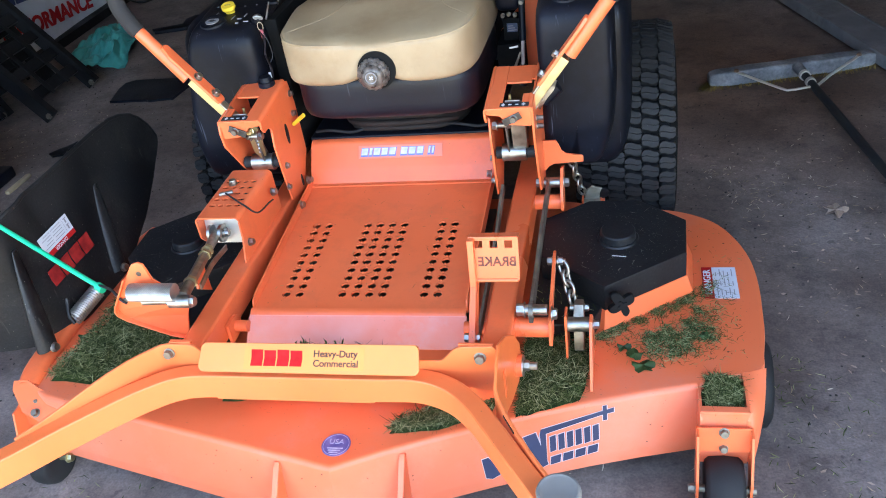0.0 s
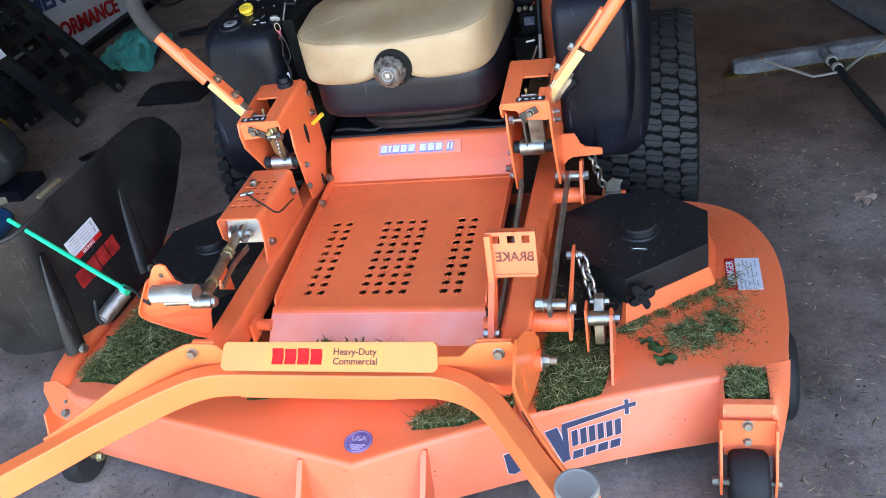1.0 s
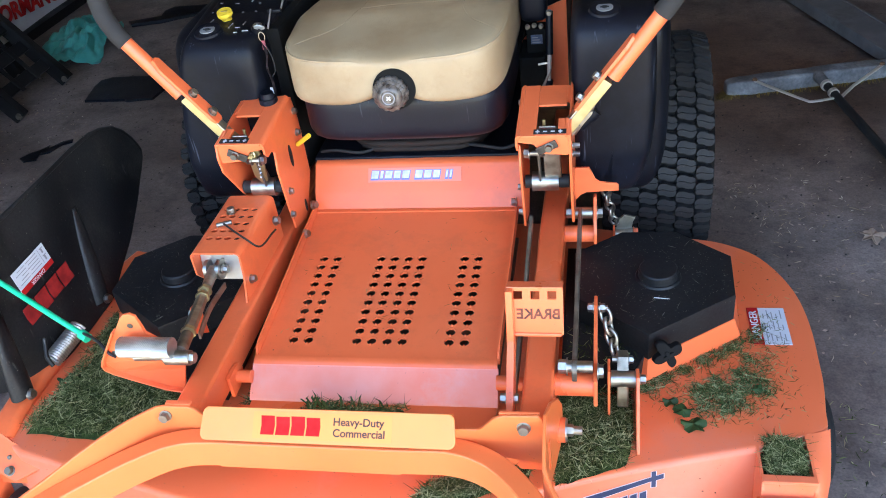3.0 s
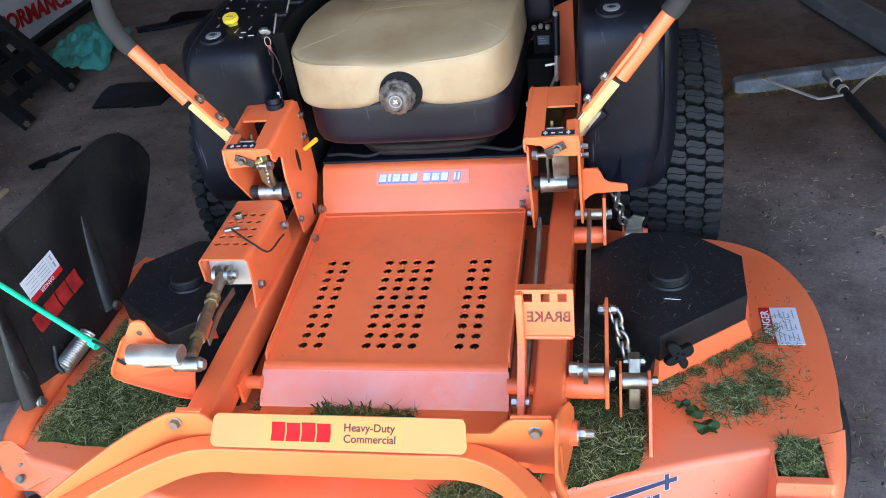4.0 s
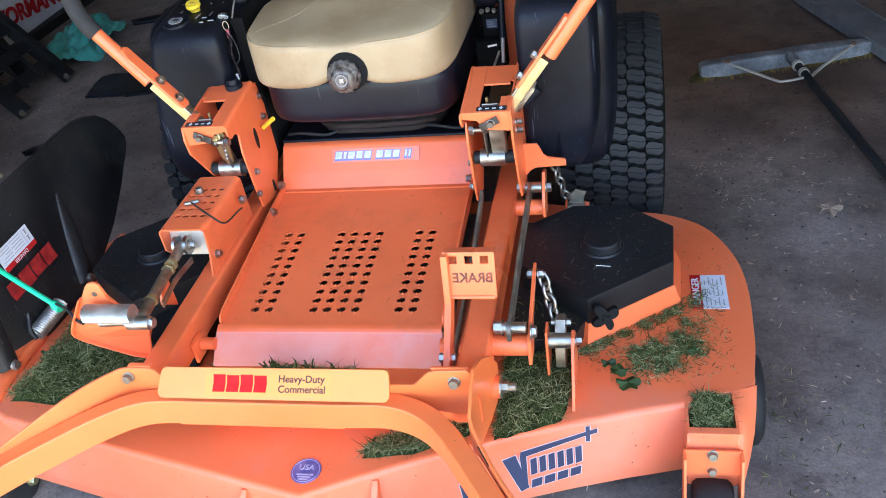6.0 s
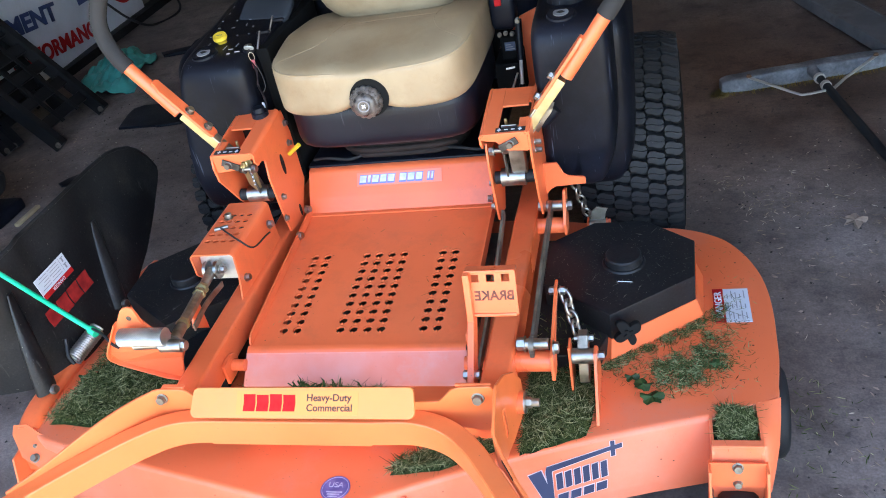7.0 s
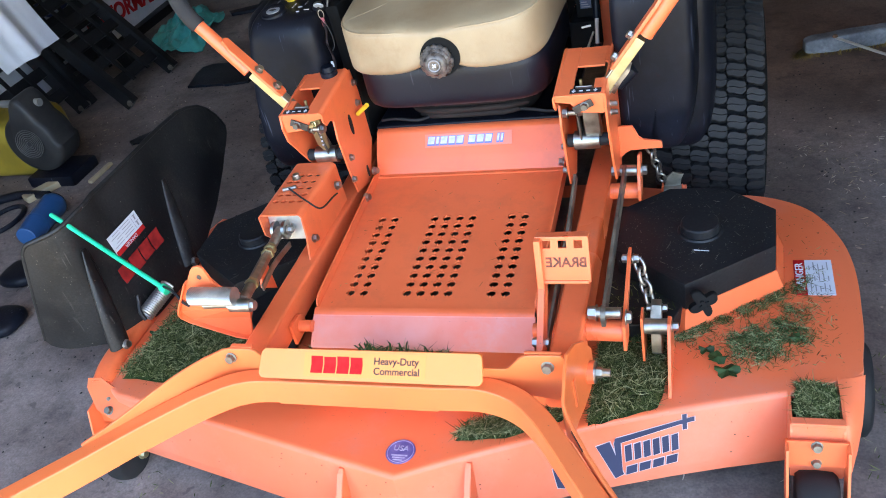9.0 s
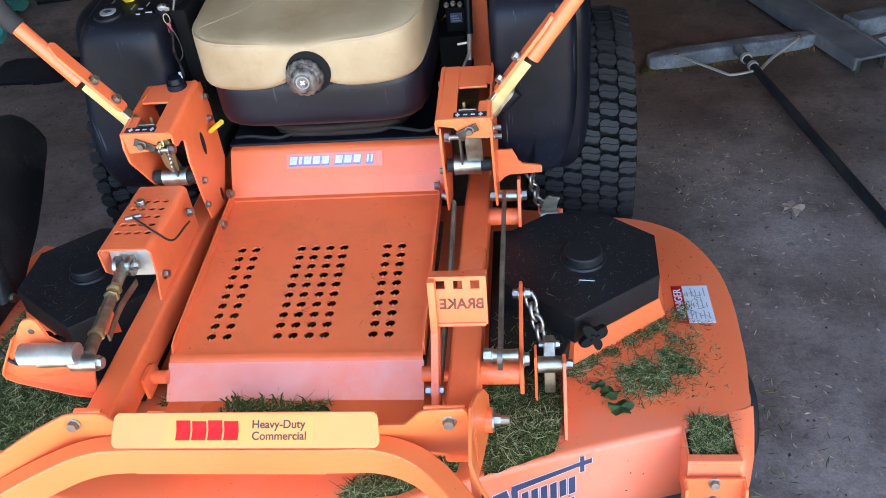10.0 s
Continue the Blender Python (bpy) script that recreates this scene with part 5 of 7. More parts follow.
# control towers
for sx in (1, -1):
    xi, xo = sx * 0.266, sx * 0.372
    t = sx * 0.005
    bm = slab(B(), [(xi, 0.546, 0.663), (xi, 0.546, 0.648), (xi, 0.558, 0.634), (xi, 0.578, 0.637), (xi, 0.597, 0.625), (xi, 0.588, 0.579), (xi, 0.598, 0.477), (xi, 0.608, 0.416), (xi, 0.69, 0.398), (xi, 0.765, 0.48), (xi, 0.765, 0.62), (xi, 0.75, 0.683)], (t, 0, 0), 0.001)
    tower = part("control_tower", bm, ORANGE, mower, "orange steel control tower with open front")
    low = [(0.541, 0.642), (0.546, 0.605), (0.61, 0.513), (0.628, 0.492), (0.70, 0.44)] if sx < 0 else [(0.552, 0.60), (0.575, 0.50), (0.60, 0.43), (0.69, 0.40)]
    bm = slab(B(), [(xo, 0.548, 0.672)] + [(xo, y, z) for y, z in low] + [(xo, 0.755, 0.52), (xo, 0.75, 0.692)], (t, 0, 0), 0.001)
    part("outer_plate", bm, ORANGE, tower)
    bm = B()
    lo, hi = min(xi, xo + t), max(xi, xo + t)

    def top_piece(x0, x1, y0, y1):
        m = frame_of((0, 0.548, 0.668), (1, 0, 0), (0, 1, 0.1))
        box(bm, (min(x0, x1), y0 - 0.548, 0.0), (max(x0, x1), y1 - 0.548, 0.005), 0.0015, m)
    top_piece(xi + sx * 0.01, sx * 0.308, 0.546, 0.74)
    top_piece(sx * 0.308, xo - sx * 0.006, 0.66, 0.738)
    top_piece(sx * 0.308, xo - sx * 0.006, 0.546, 0.557)
    top_piece(sx * 0.351, xo - sx * 0.006, 0.557, 0.608)
    part("top_plate", bm, ORANGE, tower)
    arc = [(xi + sx * 0.01 * (1 - math.sin(radians(15 * k))), 0.663 + 0.0105 * math.cos(radians(15 * k))) for k in range(7)]
    bend = part("bend", loft(B(), [[(x, y, z + (y - 0.546) * 0.1) for x, z in arc] for y in (0.546, 0.74)], closed=False), ORANGE, tower, smooth=60)
    bend.modifiers.new("thickness", 'SOLIDIFY').thickness = 0.004
    arc = [(xo + t - sx * 0.011 * (1 - math.sin(radians(15 * k))), 0.663 + 0.0105 * math.cos(radians(15 * k))) for k in range(7)]
    for y0, y1 in ((0.546, 0.608), (0.672, 0.734)):
        bend = part("bend", loft(B(), [[(x, y, z + (y - 0.546) * 0.1) for x, z in arc] for y in (y0, y1)], closed=False), ORANGE, tower, smooth=60)
        bend.modifiers.new("thickness", 'SOLIDIFY').thickness = 0.004
    bm = slab(B(), [(xi + t, 0.547, 0.668), (xo, 0.547, 0.668), (xo, 0.549, 0.628), (xo - sx * 0.004, 0.549, 0.626), (sx * 0.322, 0.549, 0.63), (sx * 0.311, 0.549, 0.639), (sx * 0.303, 0.549, 0.653), (xi + t, 0.549, 0.657)], (0, 0.004, 0), 0.001)
    part("front_flange", bm, ORANGE, tower)
    # steel bracket in the slot and the link tab on the flange
    bm = box(B(), (min(sx * 0.312, sx * 0.346), 0.578, 0.652), (max(sx * 0.312, sx * 0.346), 0.582, 0.676), 0.0015)
    box(bm, (min(sx * 0.312, sx * 0.346), 0.578, 0.65), (max(sx * 0.312, sx * 0.346), 0.61, 0.654), 0.0015)
    part("slot_bracket", bm, STEEL, tower, "small bright steel bracket")
    bm = rod(B(), (sx * 0.322, 0.592, 0.654), (sx * 0.322, 0.592, 0.685), 0.0035, seg=10)
    hexbolt(bm, (sx * 0.322, 0.592, 0.654), (0, 0, 1), 0.006, 0.006)
    part("bolts", bm, BRASSY, tower)
    mt = frame_of((sx * 0.331, 0.543, 0.648), (sx * 0.9, 0, 0.42), (-sx * 0.42 * sx, 0, 0.9 * sx))
    part("link_tab", box(B(), (-0.024, -0.0085, -0.002), (0.02, 0.0085, 0.002), 0.0015, mt), TAB_STEEL, tower, "dull steel tab")
    m = frame_of((0, 0.548, 0.668), (1, 0, 0), (0, 1, 0.1))
    bm = box(B(), (min(sx * 0.303, sx * 0.368), 0.004, 0.005), (max(sx * 0.303, sx * 0.368), 0.02, 0.006), 0, m)
    strip = part("label_strip", bm, BLACK_INK, tower, "black strip with white marks")
    bm = B()
    for k in range(4):
        x = sx * (0.311 + 0.015 * k)
        box(bm, (x - 0.004, 0.0095, 0.006), (x + 0.004, 0.0135, 0.0064), 0, m)
        if k in (0, 3):
            box(bm, (x - 0.0015, 0.006, 0.006), (x + 0.0015, 0.018, 0.00645), 0, m)
    pieces("white_mark", bm, WHITE_LABEL, strip)
    # lever pivot inside
    if sx > 0:
        bm = slab(B(), [(0.318, 0.575, 0.665), (0.318, 0.60, 0.665), (0.318, 0.63, 0.55), (0.318, 0.63, 0.53), (0.318, 0.613, 0.53), (0.318, 0.596, 0.553)], (0.034, 0, 0), 0.002)
    else:
        bm = slab(B(), [(-0.317, 0.571, 0.652), (-0.294, 0.571, 0.652), (-0.288, 0.574, 0.622), (-0.302, 0.597, 0.552), (-0.318, 0.6, 0.545), (-0.328, 0.594, 0.566), (-0.324, 0.577, 0.622)], (0, 0.005, 0), 0.001)
    arm = part("pivot_arm", bm, ARM_ZINC if sx > 0 else BRASSY, tower, "yellow-zinc pivot arm")
    if sx < 0:
        bm = B()
        for k in range(5):
            c = Vector((-0.298 - 0.003 * k, 0.5745 + 0.0038 * k, 0.618 - 0.0125 * k))
            rod(bm, c, c + Vector((0, -0.0042, 0)), 0.002, seg=10)
        pieces("pin_hole", bm, WHITE_LABEL, arm)
        part("pivot_bolt", hexbolt(B(), (-0.311, 0.571, 0.633), (0, -1, 0.2), 0.008, 0.007), BRASSY, arm)
    bm = rod(B(), (sx * 0.293, 0.613, 0.528), (sx * 0.346, 0.613, 0.528), 0.0205, seg=32)
    rod(bm, (sx * 0.29, 0.613, 0.528), (sx * 0.294, 0.613, 0.528), 0.0215, seg=32)
    part("roller", bm, STEEL, tower, "bright steel roller", smooth=40)
    bm = rod(B(), (sx * 0.275, 0.613, 0.528), (sx * 0.295, 0.613, 0.528), 0.0145, seg=24)
    rod(bm, (sx * 0.346, 0.613, 0.528), (sx * 0.368, 0.613, 0.528), 0.0145, seg=24)
    pieces("bushing", bm, RUBBER, tower, smooth=40)
    bm = slab(B(), [(sx * 0.306, 0.57, 0.64), (sx * 0.306, 0.585, 0.645), (sx * 0.306, 0.632, 0.53), (sx * 0.306, 0.615, 0.505), (sx * 0.306, 0.598, 0.525)], (sx * 0.004, 0, 0), 0.001)
    part("adjuster_plate", bm, DARK_STEEL, tower, "dark steel plate with a row of holes")
    part("bolts", hexbolt(B(), (sx * 0.333, 0.541, 0.649), (0, -1, 0.1), 0.0075), DARK_STEEL, tower)
    bm = B()
    rod(bm, (sx * 0.285, 0.567, 0.622), (sx * 0.318, 0.567, 0.622), 0.006, seg=12)
    hexbolt(bm, (sx * 0.292, 0.567, 0.622), (-sx, 0, 0), 0.01)
    hexbolt(bm, (sx * 0.31, 0.567, 0.622), (sx, 0, 0), 0.009)
    for y, z in ((0.60, 0.46), (0.62, 0.51), (0.745, 0.65), (0.735, 0.60)):
        hexbolt(bm, (xi, y, z), (-sx, 0, 0), 0.007, 0.006)
    for z in (0.62, 0.60):
        hexbolt(bm, (xo + t, 0.60, z), (sx, 0, 0), 0.006, 0.012)
    part("bolts", bm, STEEL, tower)
    if sx < 0:
        bm = rod(B(), (-0.305, 0.715, 0.685), (-0.305, 0.715, 0.70), 0.021, 0.021)
        rod(bm, (-0.305, 0.715, 0.70), (-0.305, 0.715, 0.712), 0.016, 0.014)
        part("rubber_boot", bm, BLACK_PLASTIC, tower, smooth=40)
        bm = rod(B(), (-0.26, 0.712, 0.58), (-0.222, 0.70, 0.609), 0.0055)
        part("yellow_lever", bm, YELLOW_PAINT, tower, "short yellow lever tip", smooth=50)
        bm = slab(B(), [(-0.2655, 0.672 + 0.0085 * math.sin(radians(q)), 0.573 + 0.028 * math.cos(radians(q))) for q in range(0, 360, 20)], (0.001, 0, 0))
        part("slot", bm, BLACK_INK, tower, "dark lens-shaped slot")
        bm = slab(B(), [(-0.2655, 0.69 + 0.006 * math.sin(radians(q)), 0.428 + 0.017 * math.cos(radians(q))) for q in range(0, 360, 20)], (0.001, 0, 0))
        part("slot", bm, BLACK_INK, tower, "dark lens-shaped slot")
    # the lever itself
    root, ax, n = Vector((sx * 0.374, 0.615, 0.65)), Vector((sx * 0.615, 0.04, 0.788)).normalized(), Vector((-sx * 0.788, 0, 0.615))
    m = frame_of(root, ax, n)

    def lever_box(bm, u0, u1, n0, n1, y0, y1, bevel=0.001):
        z0, z1 = (y0, y1) if sx < 0 else (-y1, -y0)
        return box(bm, (u0, n0, z0), (u1, n1, z1), bevel, m)
    lever = part("control_lever", lever_box(B(), 0.0, 0.127, -0.0055, 0.0142, -0.012, 0.012), BRASSY, mower, "steering lever of zinc bar and orange tube")
    bm = lever_box(B(), -0.03, 0.05, 0.0145, 0.0185, -0.012, 0.012)
    lever_box(bm, -0.03, 0.02, -0.0095, -0.0058, -0.012, 0.012)
    pieces("end_plate", bm, STEEL, lever, "thin bright steel end plate")
    outline_l = [(0.041, -0.01), (0.046, -0.015), (0.055, -0.017), (0.2, -0.017), (0.224, -0.008), (0.228, 0.004), (0.222, 0.015), (0.055, 0.017), (0.046, 0.015), (0.041, 0.01)]
    bm = slab(B(), [m @ Vector((u, 0.0146, w if sx < 0 else -w)) for u, w in outline_l], m.to_3x3() @ Vector((0, 0.0075, 0)), 0.0015)
    part("lever_plate", bm, ORANGE, lever)
    bm = B()
    for u in (0.066, 0.121):
        hexbolt(bm, m @ Vector((u, 0.0221, 0)), n, 0.0088, 0.008)
    part("bolts", bm, STEEL, lever)
    bm = rod(B(), m @ Vector((0.137, 0.0, 0)), m @ Vector((0.305, 0.003, 0)), 0.0155, seg=24)
    part("lever_tube", bm, ORANGE, lever, smooth=50)
    tip = m @ Vector((0.287, 0.003, 0))
    pts = smooth_path([tip, m @ Vector((0.315, 0.004, 0)), (sx * 0.592, 0.645, 0.945), (sx * 0.592, 0.658, 1.0), (sx * 0.545, 0.67, 1.075), (sx * 0.42, 0.68, 1.15)])
    bm = sweep(B(), pts, ring_section(0.0195, 18))
    part("lever_grip", bm, FOAM_GRIP, lever, "grey foam grip", smooth=60)
    if sx > 0:
        bm = rod(B(), (0.388, 0.655, 0.635), (0.425, 0.66, 0.668), 0.0145, seg=24)
        damper = part("lever_damper", bm, BLACK_PLASTIC, mower, "short black damper beside the lever", smooth=40)
        bm = sweep(B(), smooth_path([(0.378, 0.64, 0.625), (0.395, 0.638, 0.652), (0.412, 0.64, 0.672), (0.42, 0.645, 0.69)]), rect_section(0.002, 0.012, 0.0006))
        part("strap", bm, STEEL, damper)

# bracket, straps and chains beside the right rail
part("strap_eye", rod(B(), (0.3835, 0.166, 0.409), (0.3925, 0.166, 0.409), 0.017, seg=24), STRAP_STEEL, mower, smooth=40)
bm = slab(B(), [(0.366, 0.685, 0.516), (0.408, 0.685, 0.516), (0.414, 0.685, 0.505), (0.42, 0.685, 0.486), (0.43, 0.685, 0.478), (0.468, 0.685, 0.474), (0.472, 0.685, 0.47), (0.472, 0.685, 0.456), (0.4, 0.685, 0.454), (0.388, 0.685, 0.447), (0.379, 0.685, 0.435), (0.366, 0.685, 0.432)], (0, 0.006, 0), 0.001)
part("lift_bracket", bm, ORANGE, mower)
bm = slab(B(), [(0.421, 0.345, 0.43), (0.421, 0.315, 0.43), (0.421, 0.15, 0.39), (0.421, 0.145, 0.335), (0.421, 0.19, 0.335), (0.421, 0.21, 0.38)], (0.007, 0, 0), 0.0015)
part("lift_arm", bm, ORANGE, mower)
bm = slab(B(), [(0.417, 0.70, 0.44), (0.417, 0.66, 0.455), (0.417, 0.625, 0.42), (0.417, 0.61, 0.39), (0.417, 0.612, 0.362), (0.417, 0.66, 0.35)], (0.007, 0, 0), 0.0015)
part("lift_arm", bm, ORANGE, mower)
bm = sweep(B(), [Vector((0.388, 0.655, 0.418)), Vector((0.388, 0.4, 0.416)), Vector((0.388, 0.152, 0.402))], rect_section(0.0085, 0.028, 0.002))
pieces("link_strap", bm, STRAP_STEEL, mower, "flat dull steel link bar")
bm = sweep(B(), [Vector((0.283, 0.6, 0.44)), Vector((0.281, 0.45, 0.395)), Vector((0.28, 0.10, 0.36))], rect_section(0.0075, 0.022, 0.002))
pieces("link_strap", bm, STRAP_STEEL, mower, "flat dull steel link bar")
bm = rod(B(), (0.372, 0.655, 0.418), (0.415, 0.655, 0.418), 0.013)
hexbolt(bm, (0.372, 0.655, 0.418), (-1, 0, 0), 0.012, 0.012)
hexbolt(bm, (0.424, 0.655, 0.418), (1, 0, 0), 0.012, 0.01)
rod(bm, (0.372, 0.168, 0.41), (0.42, 0.168, 0.41), 0.011)
hexbolt(bm, (0.376, 0.168, 0.41), (-1, 0, 0), 0.013, 0.014)
hexbolt(bm, (0.428, 0.168, 0.40), (1, 0, 0), 0.012, 0.008)
rod(bm, (0.408, 0.327, 0.415), (0.447, 0.327, 0.415), 0.005, seg=12)
hexbolt(bm, (0.421, 0.327, 0.415), (-1, 0, 0), 0.009, 0.009)
hexbolt(bm, (0.43, 0.327, 0.415), (1, 0, 0), 0.009, 0.009)
part("bolts", bm, STEEL, mower)


def chain(a, b, n, size):
    """Interlocked oval links from a to b."""
    a, b = Vector(a), Vector(b)
    d = (b - a).normalized()
    grp = B()
    for k in range(n):
        c = a + (b - a) * (k + 0.5) / n
        side = d.cross(Vector((0.3, 1, 0.2))).normalized()
        if k % 2:
            side = d.cross(side).normalized()
        pts = []
        for j in range(17):
            w = 2 * math.pi * j / 16
            pts.append(c + d * (size * 1.0 * math.cos(w)) + side * (size * 0.62 * math.sin(w)))
        sweep(grp, pts, ring_section(size * 0.22, 7), up=d.cross(side))
    return grp


part("chain", chain((0.44, 0.327, 0.41), (0.462, 0.29, 0.33), 4, 0.0175), STEEL, mower, "bright steel lift chain", smooth=60)
part("chain", chain((0.442, 0.696, 0.456), (0.464, 0.735, 0.335), 5, 0.0155), STEEL, mower, "bright steel lift chain", smooth=60)
bm = slab(B(), [(0.468, 0.74, 0.305), (0.503, 0.74, 0.305), (0.505, 0.742, 0.335), (0.512, 0.744, 0.345), (0.498, 0.744, 0.348), (0.486, 0.744, 0.352), (0.476, 0.743, 0.34), (0.462, 0.742, 0.338), (0.47, 0.741, 0.325)], (0, 0.006, 0), 0.0015)
hanger = part("chain_hanger", bm, ARM_ZINC, mower, "dull steel hanger plate for the chain")
part("hanger_sleeve", rod(B(), (0.466, 0.737, 0.302), (0.506, 0.737, 0.302), 0.0165, seg=24), STEEL, hanger, smooth=40)
bm = slab(B(), [(0.46, 0.725, 0.32), (0.46, 0.752, 0.32), (0.46, 0.752, 0.27), (0.46, 0.725, 0.27)], (0.005, 0, 0), 0.001)
hexbolt(bm, (0.507, 0.737, 0.31), (1, 0, 0), 0.009, 0.008)
pieces("hanger_lug", bm, ORANGE, hanger)
# clevis on the deck
bm = slab(B(), [(0.498, 0.235, 0.345), (0.498, 0.21, 0.345), (0.498, 0.125, DZ - 0.01), (0.498, 0.29, DZ - 0.01), (0.498, 0.26, 0.32)], (0.006, 0, 0), 0.001)
slab(bm, [(0.446, 0.26, 0.345), (0.446, 0.225, 0.345), (0.446, 0.21, DZ - 0.01), (0.446, 0.28, DZ - 0.01)], (0.005, 0, 0), 0.001)
pieces("hanger_bracket", bm, ORANGE, deck)
bm = rod(B(), (0.452, 0.238, 0.315), (0.498, 0.238, 0.315), 0.016, seg=28)
hexbolt(bm, (0.504, 0.238, 0.315), (1, 0, 0), 0.009, 0.01)
clevis = part("clevis", bm, STEEL, deck, "bright steel clevis and pin", smooth=35)
bm = slab(B(), [(0.464, 0.285, 0.345), (0.464, 0.262, 0.348), (0.464, 0.24, 0.325), (0.464, 0.226, 0.305), (0.464, 0.218, 0.262), (0.464, 0.225, 0.252), (0.464, 0.25, 0.25), (0.464, 0.265, 0.29)], (0.021, 0, 0), 0.003)
part("link_plate", bm, ARM_ZINC, clevis, "dull yellow-zinc link plate")
bm = rod(B(), (0.455, 0.275, 0.33), (0.495, 0.275, 0.33), 0.006, seg=12)
hexbolt(bm, (0.484, 0.275, 0.33), (1, 0, 0), 0.008, 0.007)
part("bolts", bm, STEEL, clevis)

# brake pedal
m = frame_of((0.322, 0.19, 0.52), (1, 0, 0), (0, 0.25, 1))
bm = B()
w, h = 0.049, 0.045
holes_b = [(-0.029, 0.031), (0.001, 0.031), (0.03, 0.031)]
perforated(bm, -w, w, -h, h, holes_b, 0.0078, lambda u, v: m @ Vector((u, v, 0)), (0.0095, 0.0095), 0.0, square=True)
pedal = part("brake_pedal", bm, ORANGE, mower, "orange brake pedal with three cut windows")
mod = pedal.modifiers.new("thickness", 'SOLIDIFY')
mod.thickness, mod.offset = 0.005, 0
bm = box(B(), (-w, h - 0.004, -0.022), (w, h + 0.002, 0.004), 0.0015, m)
box(bm, (-w + 0.004, -h - 0.003, -0.006), (w - 0.003, -h + 0.004, 0.006), 0.003, m)
pieces("pedal_flange", bm, ORANGE, pedal)
bm = text_mesh(B(), "BRAKE", 0.027, m @ Matrix.Translation((0.006, -0.0055, 0.0028)) @ Matrix.Diagonal((-0.95, 1, 1, 1)), 0.0004, 0.0007)
part("lettering", bm, material("worn_brown_ink", (0.045, 0.01, 0.006), (0.22, 0.05, 0.022), (0.5, 0.7), scale=60, bump=0), pedal, "worn dark brown letters")
bm = slab(B(), [(0.272, 0.205, 0.565), (0.272, 0.185, 0.565), (0.272, 0.165, 0.47), (0.272, 0.085, 0.40), (0.272, 0.045, 0.35), (0.272, 0.065, 0.335), (0.272, 0.12, 0.38), (0.272, 0.195, 0.46)], (0.013, 0, 0), 0.002)
part("pedal_arm", bm, ORANGE, pedal)
bm = hexbolt(B(), (0.271, 0.11, 0.385), (-1, 0, 0), 0.009)
hexbolt(bm, (0.279, 0.11, 0.385), (1, 0, 0), 0.009)
part("bolts", bm, STEEL, pedal)

# linkage box with perforated top
bx0, bx1, by0, by1, bz = -0.411, -0.302, 0.375, 0.6, 0.512
hs = []
for r in range(5):
    for c in range(4):
        hs.append((bx0 + 0.023 + 0.021 * c, by0 + 0.055 + 0.028 * r))
RB = 0.012
bm = perforated(B(), bx0 + RB, bx1 - RB, by0, by1, hs, 0.0085, lambda u, v: (u, v, bz), (0.0098, 0.013), 0.4, 0.8)
lbox = part("linkage_box", bm, ORANGE, mower, "orange steel linkage cover with punched top")
mod = lbox.modifiers.new("thickness", 'SOLIDIFY')
mod.thickness, mod.offset = 0.004, -1
bm = slab(B(), [(bx0 - 0.0015, by0, bz - RB), (bx0 - 0.0015, by1, bz - RB), (bx0 - 0.0015, by1, 0.42), (bx0 - 0.0015, by0 + 0.03, 0.42), (bx0 - 0.0015, by0, 0.455)], (0.004, 0, 0))
slab(bm, [(bx1 + 0.0015, by0, bz - RB), (bx1 + 0.0015, by1, bz - RB), (bx1 + 0.0015, by1, 0.38), (bx1 + 0.0015, by0 - 0.01, 0.358), (bx1 + 0.0015, by0 - 0.035, 0.378), (bx1 + 0.0015, by0 - 0.03, 0.385), (bx1 + 0.0015, by0 - 0.005, 0.455)], (-0.004, 0, 0))
pieces("side_plate", bm, ORANGE, lbox)
for cx, sgn in ((bx0 + RB, -1), (bx1 - RB, 1)):
    arc = [(cx + sgn * (RB + 0.0015) * math.sin(radians(15 * k)), bz - RB + RB * math.cos(radians(15 * k))) for k in range(7)]
    bend = part("bend", loft(B(), [[(x, y, z) for x, z in arc] for y in (by0, by1)], closed=False), ORANGE, lbox, smooth=60)
    bend.modifiers.new("thickness", 'SOLIDIFY').thickness = 0.003
bm = slab(B(), [(bx0 + 0.004, by0 + 0.035, bz - 0.006), (bx1 - 0.004, by0 + 0.035, bz - 0.006), (bx1 - 0.004, by0 + 0.02, 0.43), (bx0 + 0.004, by0 + 0.02, 0.43)], (0, 0.004, 0))
part("inner_plate", bm, material("dull_zinc", (0.5, 0.48, 0.42), (0.62, 0.6, 0.55), (0.35, 0.5), metal=0.6, scale=30, bump=0.05), lbox, "pale zinc-plated inner plate")
bm = rod(B(), (-0.362, 0.386, 0.463), (-0.354, 0.386, 0.463), 0.022, seg=28)
rod(bm, (-0.39, 0.386, 0.463), (-0.382, 0.386, 0.463), 0.02, seg=28)
rod(bm, (-0.395, 0.386, 0.463), (-0.35, 0.386, 0.463), 0.008)
hexbolt(bm, (-0.353, 0.386, 0.463), (1, 0, 0), 0.009)
part("rod_eye", bm, STEEL, lbox, smooth=40)
a, b = Vector((-0.376, 0.386, 0.46)), Vector((-0.292, 0.057, 0.522))
bm = rod(B(), a, a.lerp(b, 0.24), 0.0125, 0.0105)
rod(bm, a.lerp(b, 0.22), a.lerp(b, 0.9), 0.0075)
rod(bm, a.lerp(b, 0.36), a.lerp(b, 0.74), 0.0115, seg=6)
rod(bm, a.lerp(b, 0.8), a.lerp(b, 0.97), 0.0115)
link = part("link_rod", bm, ARM_ZINC, mower, "yellow-zinc adjusting rod", smooth=40)
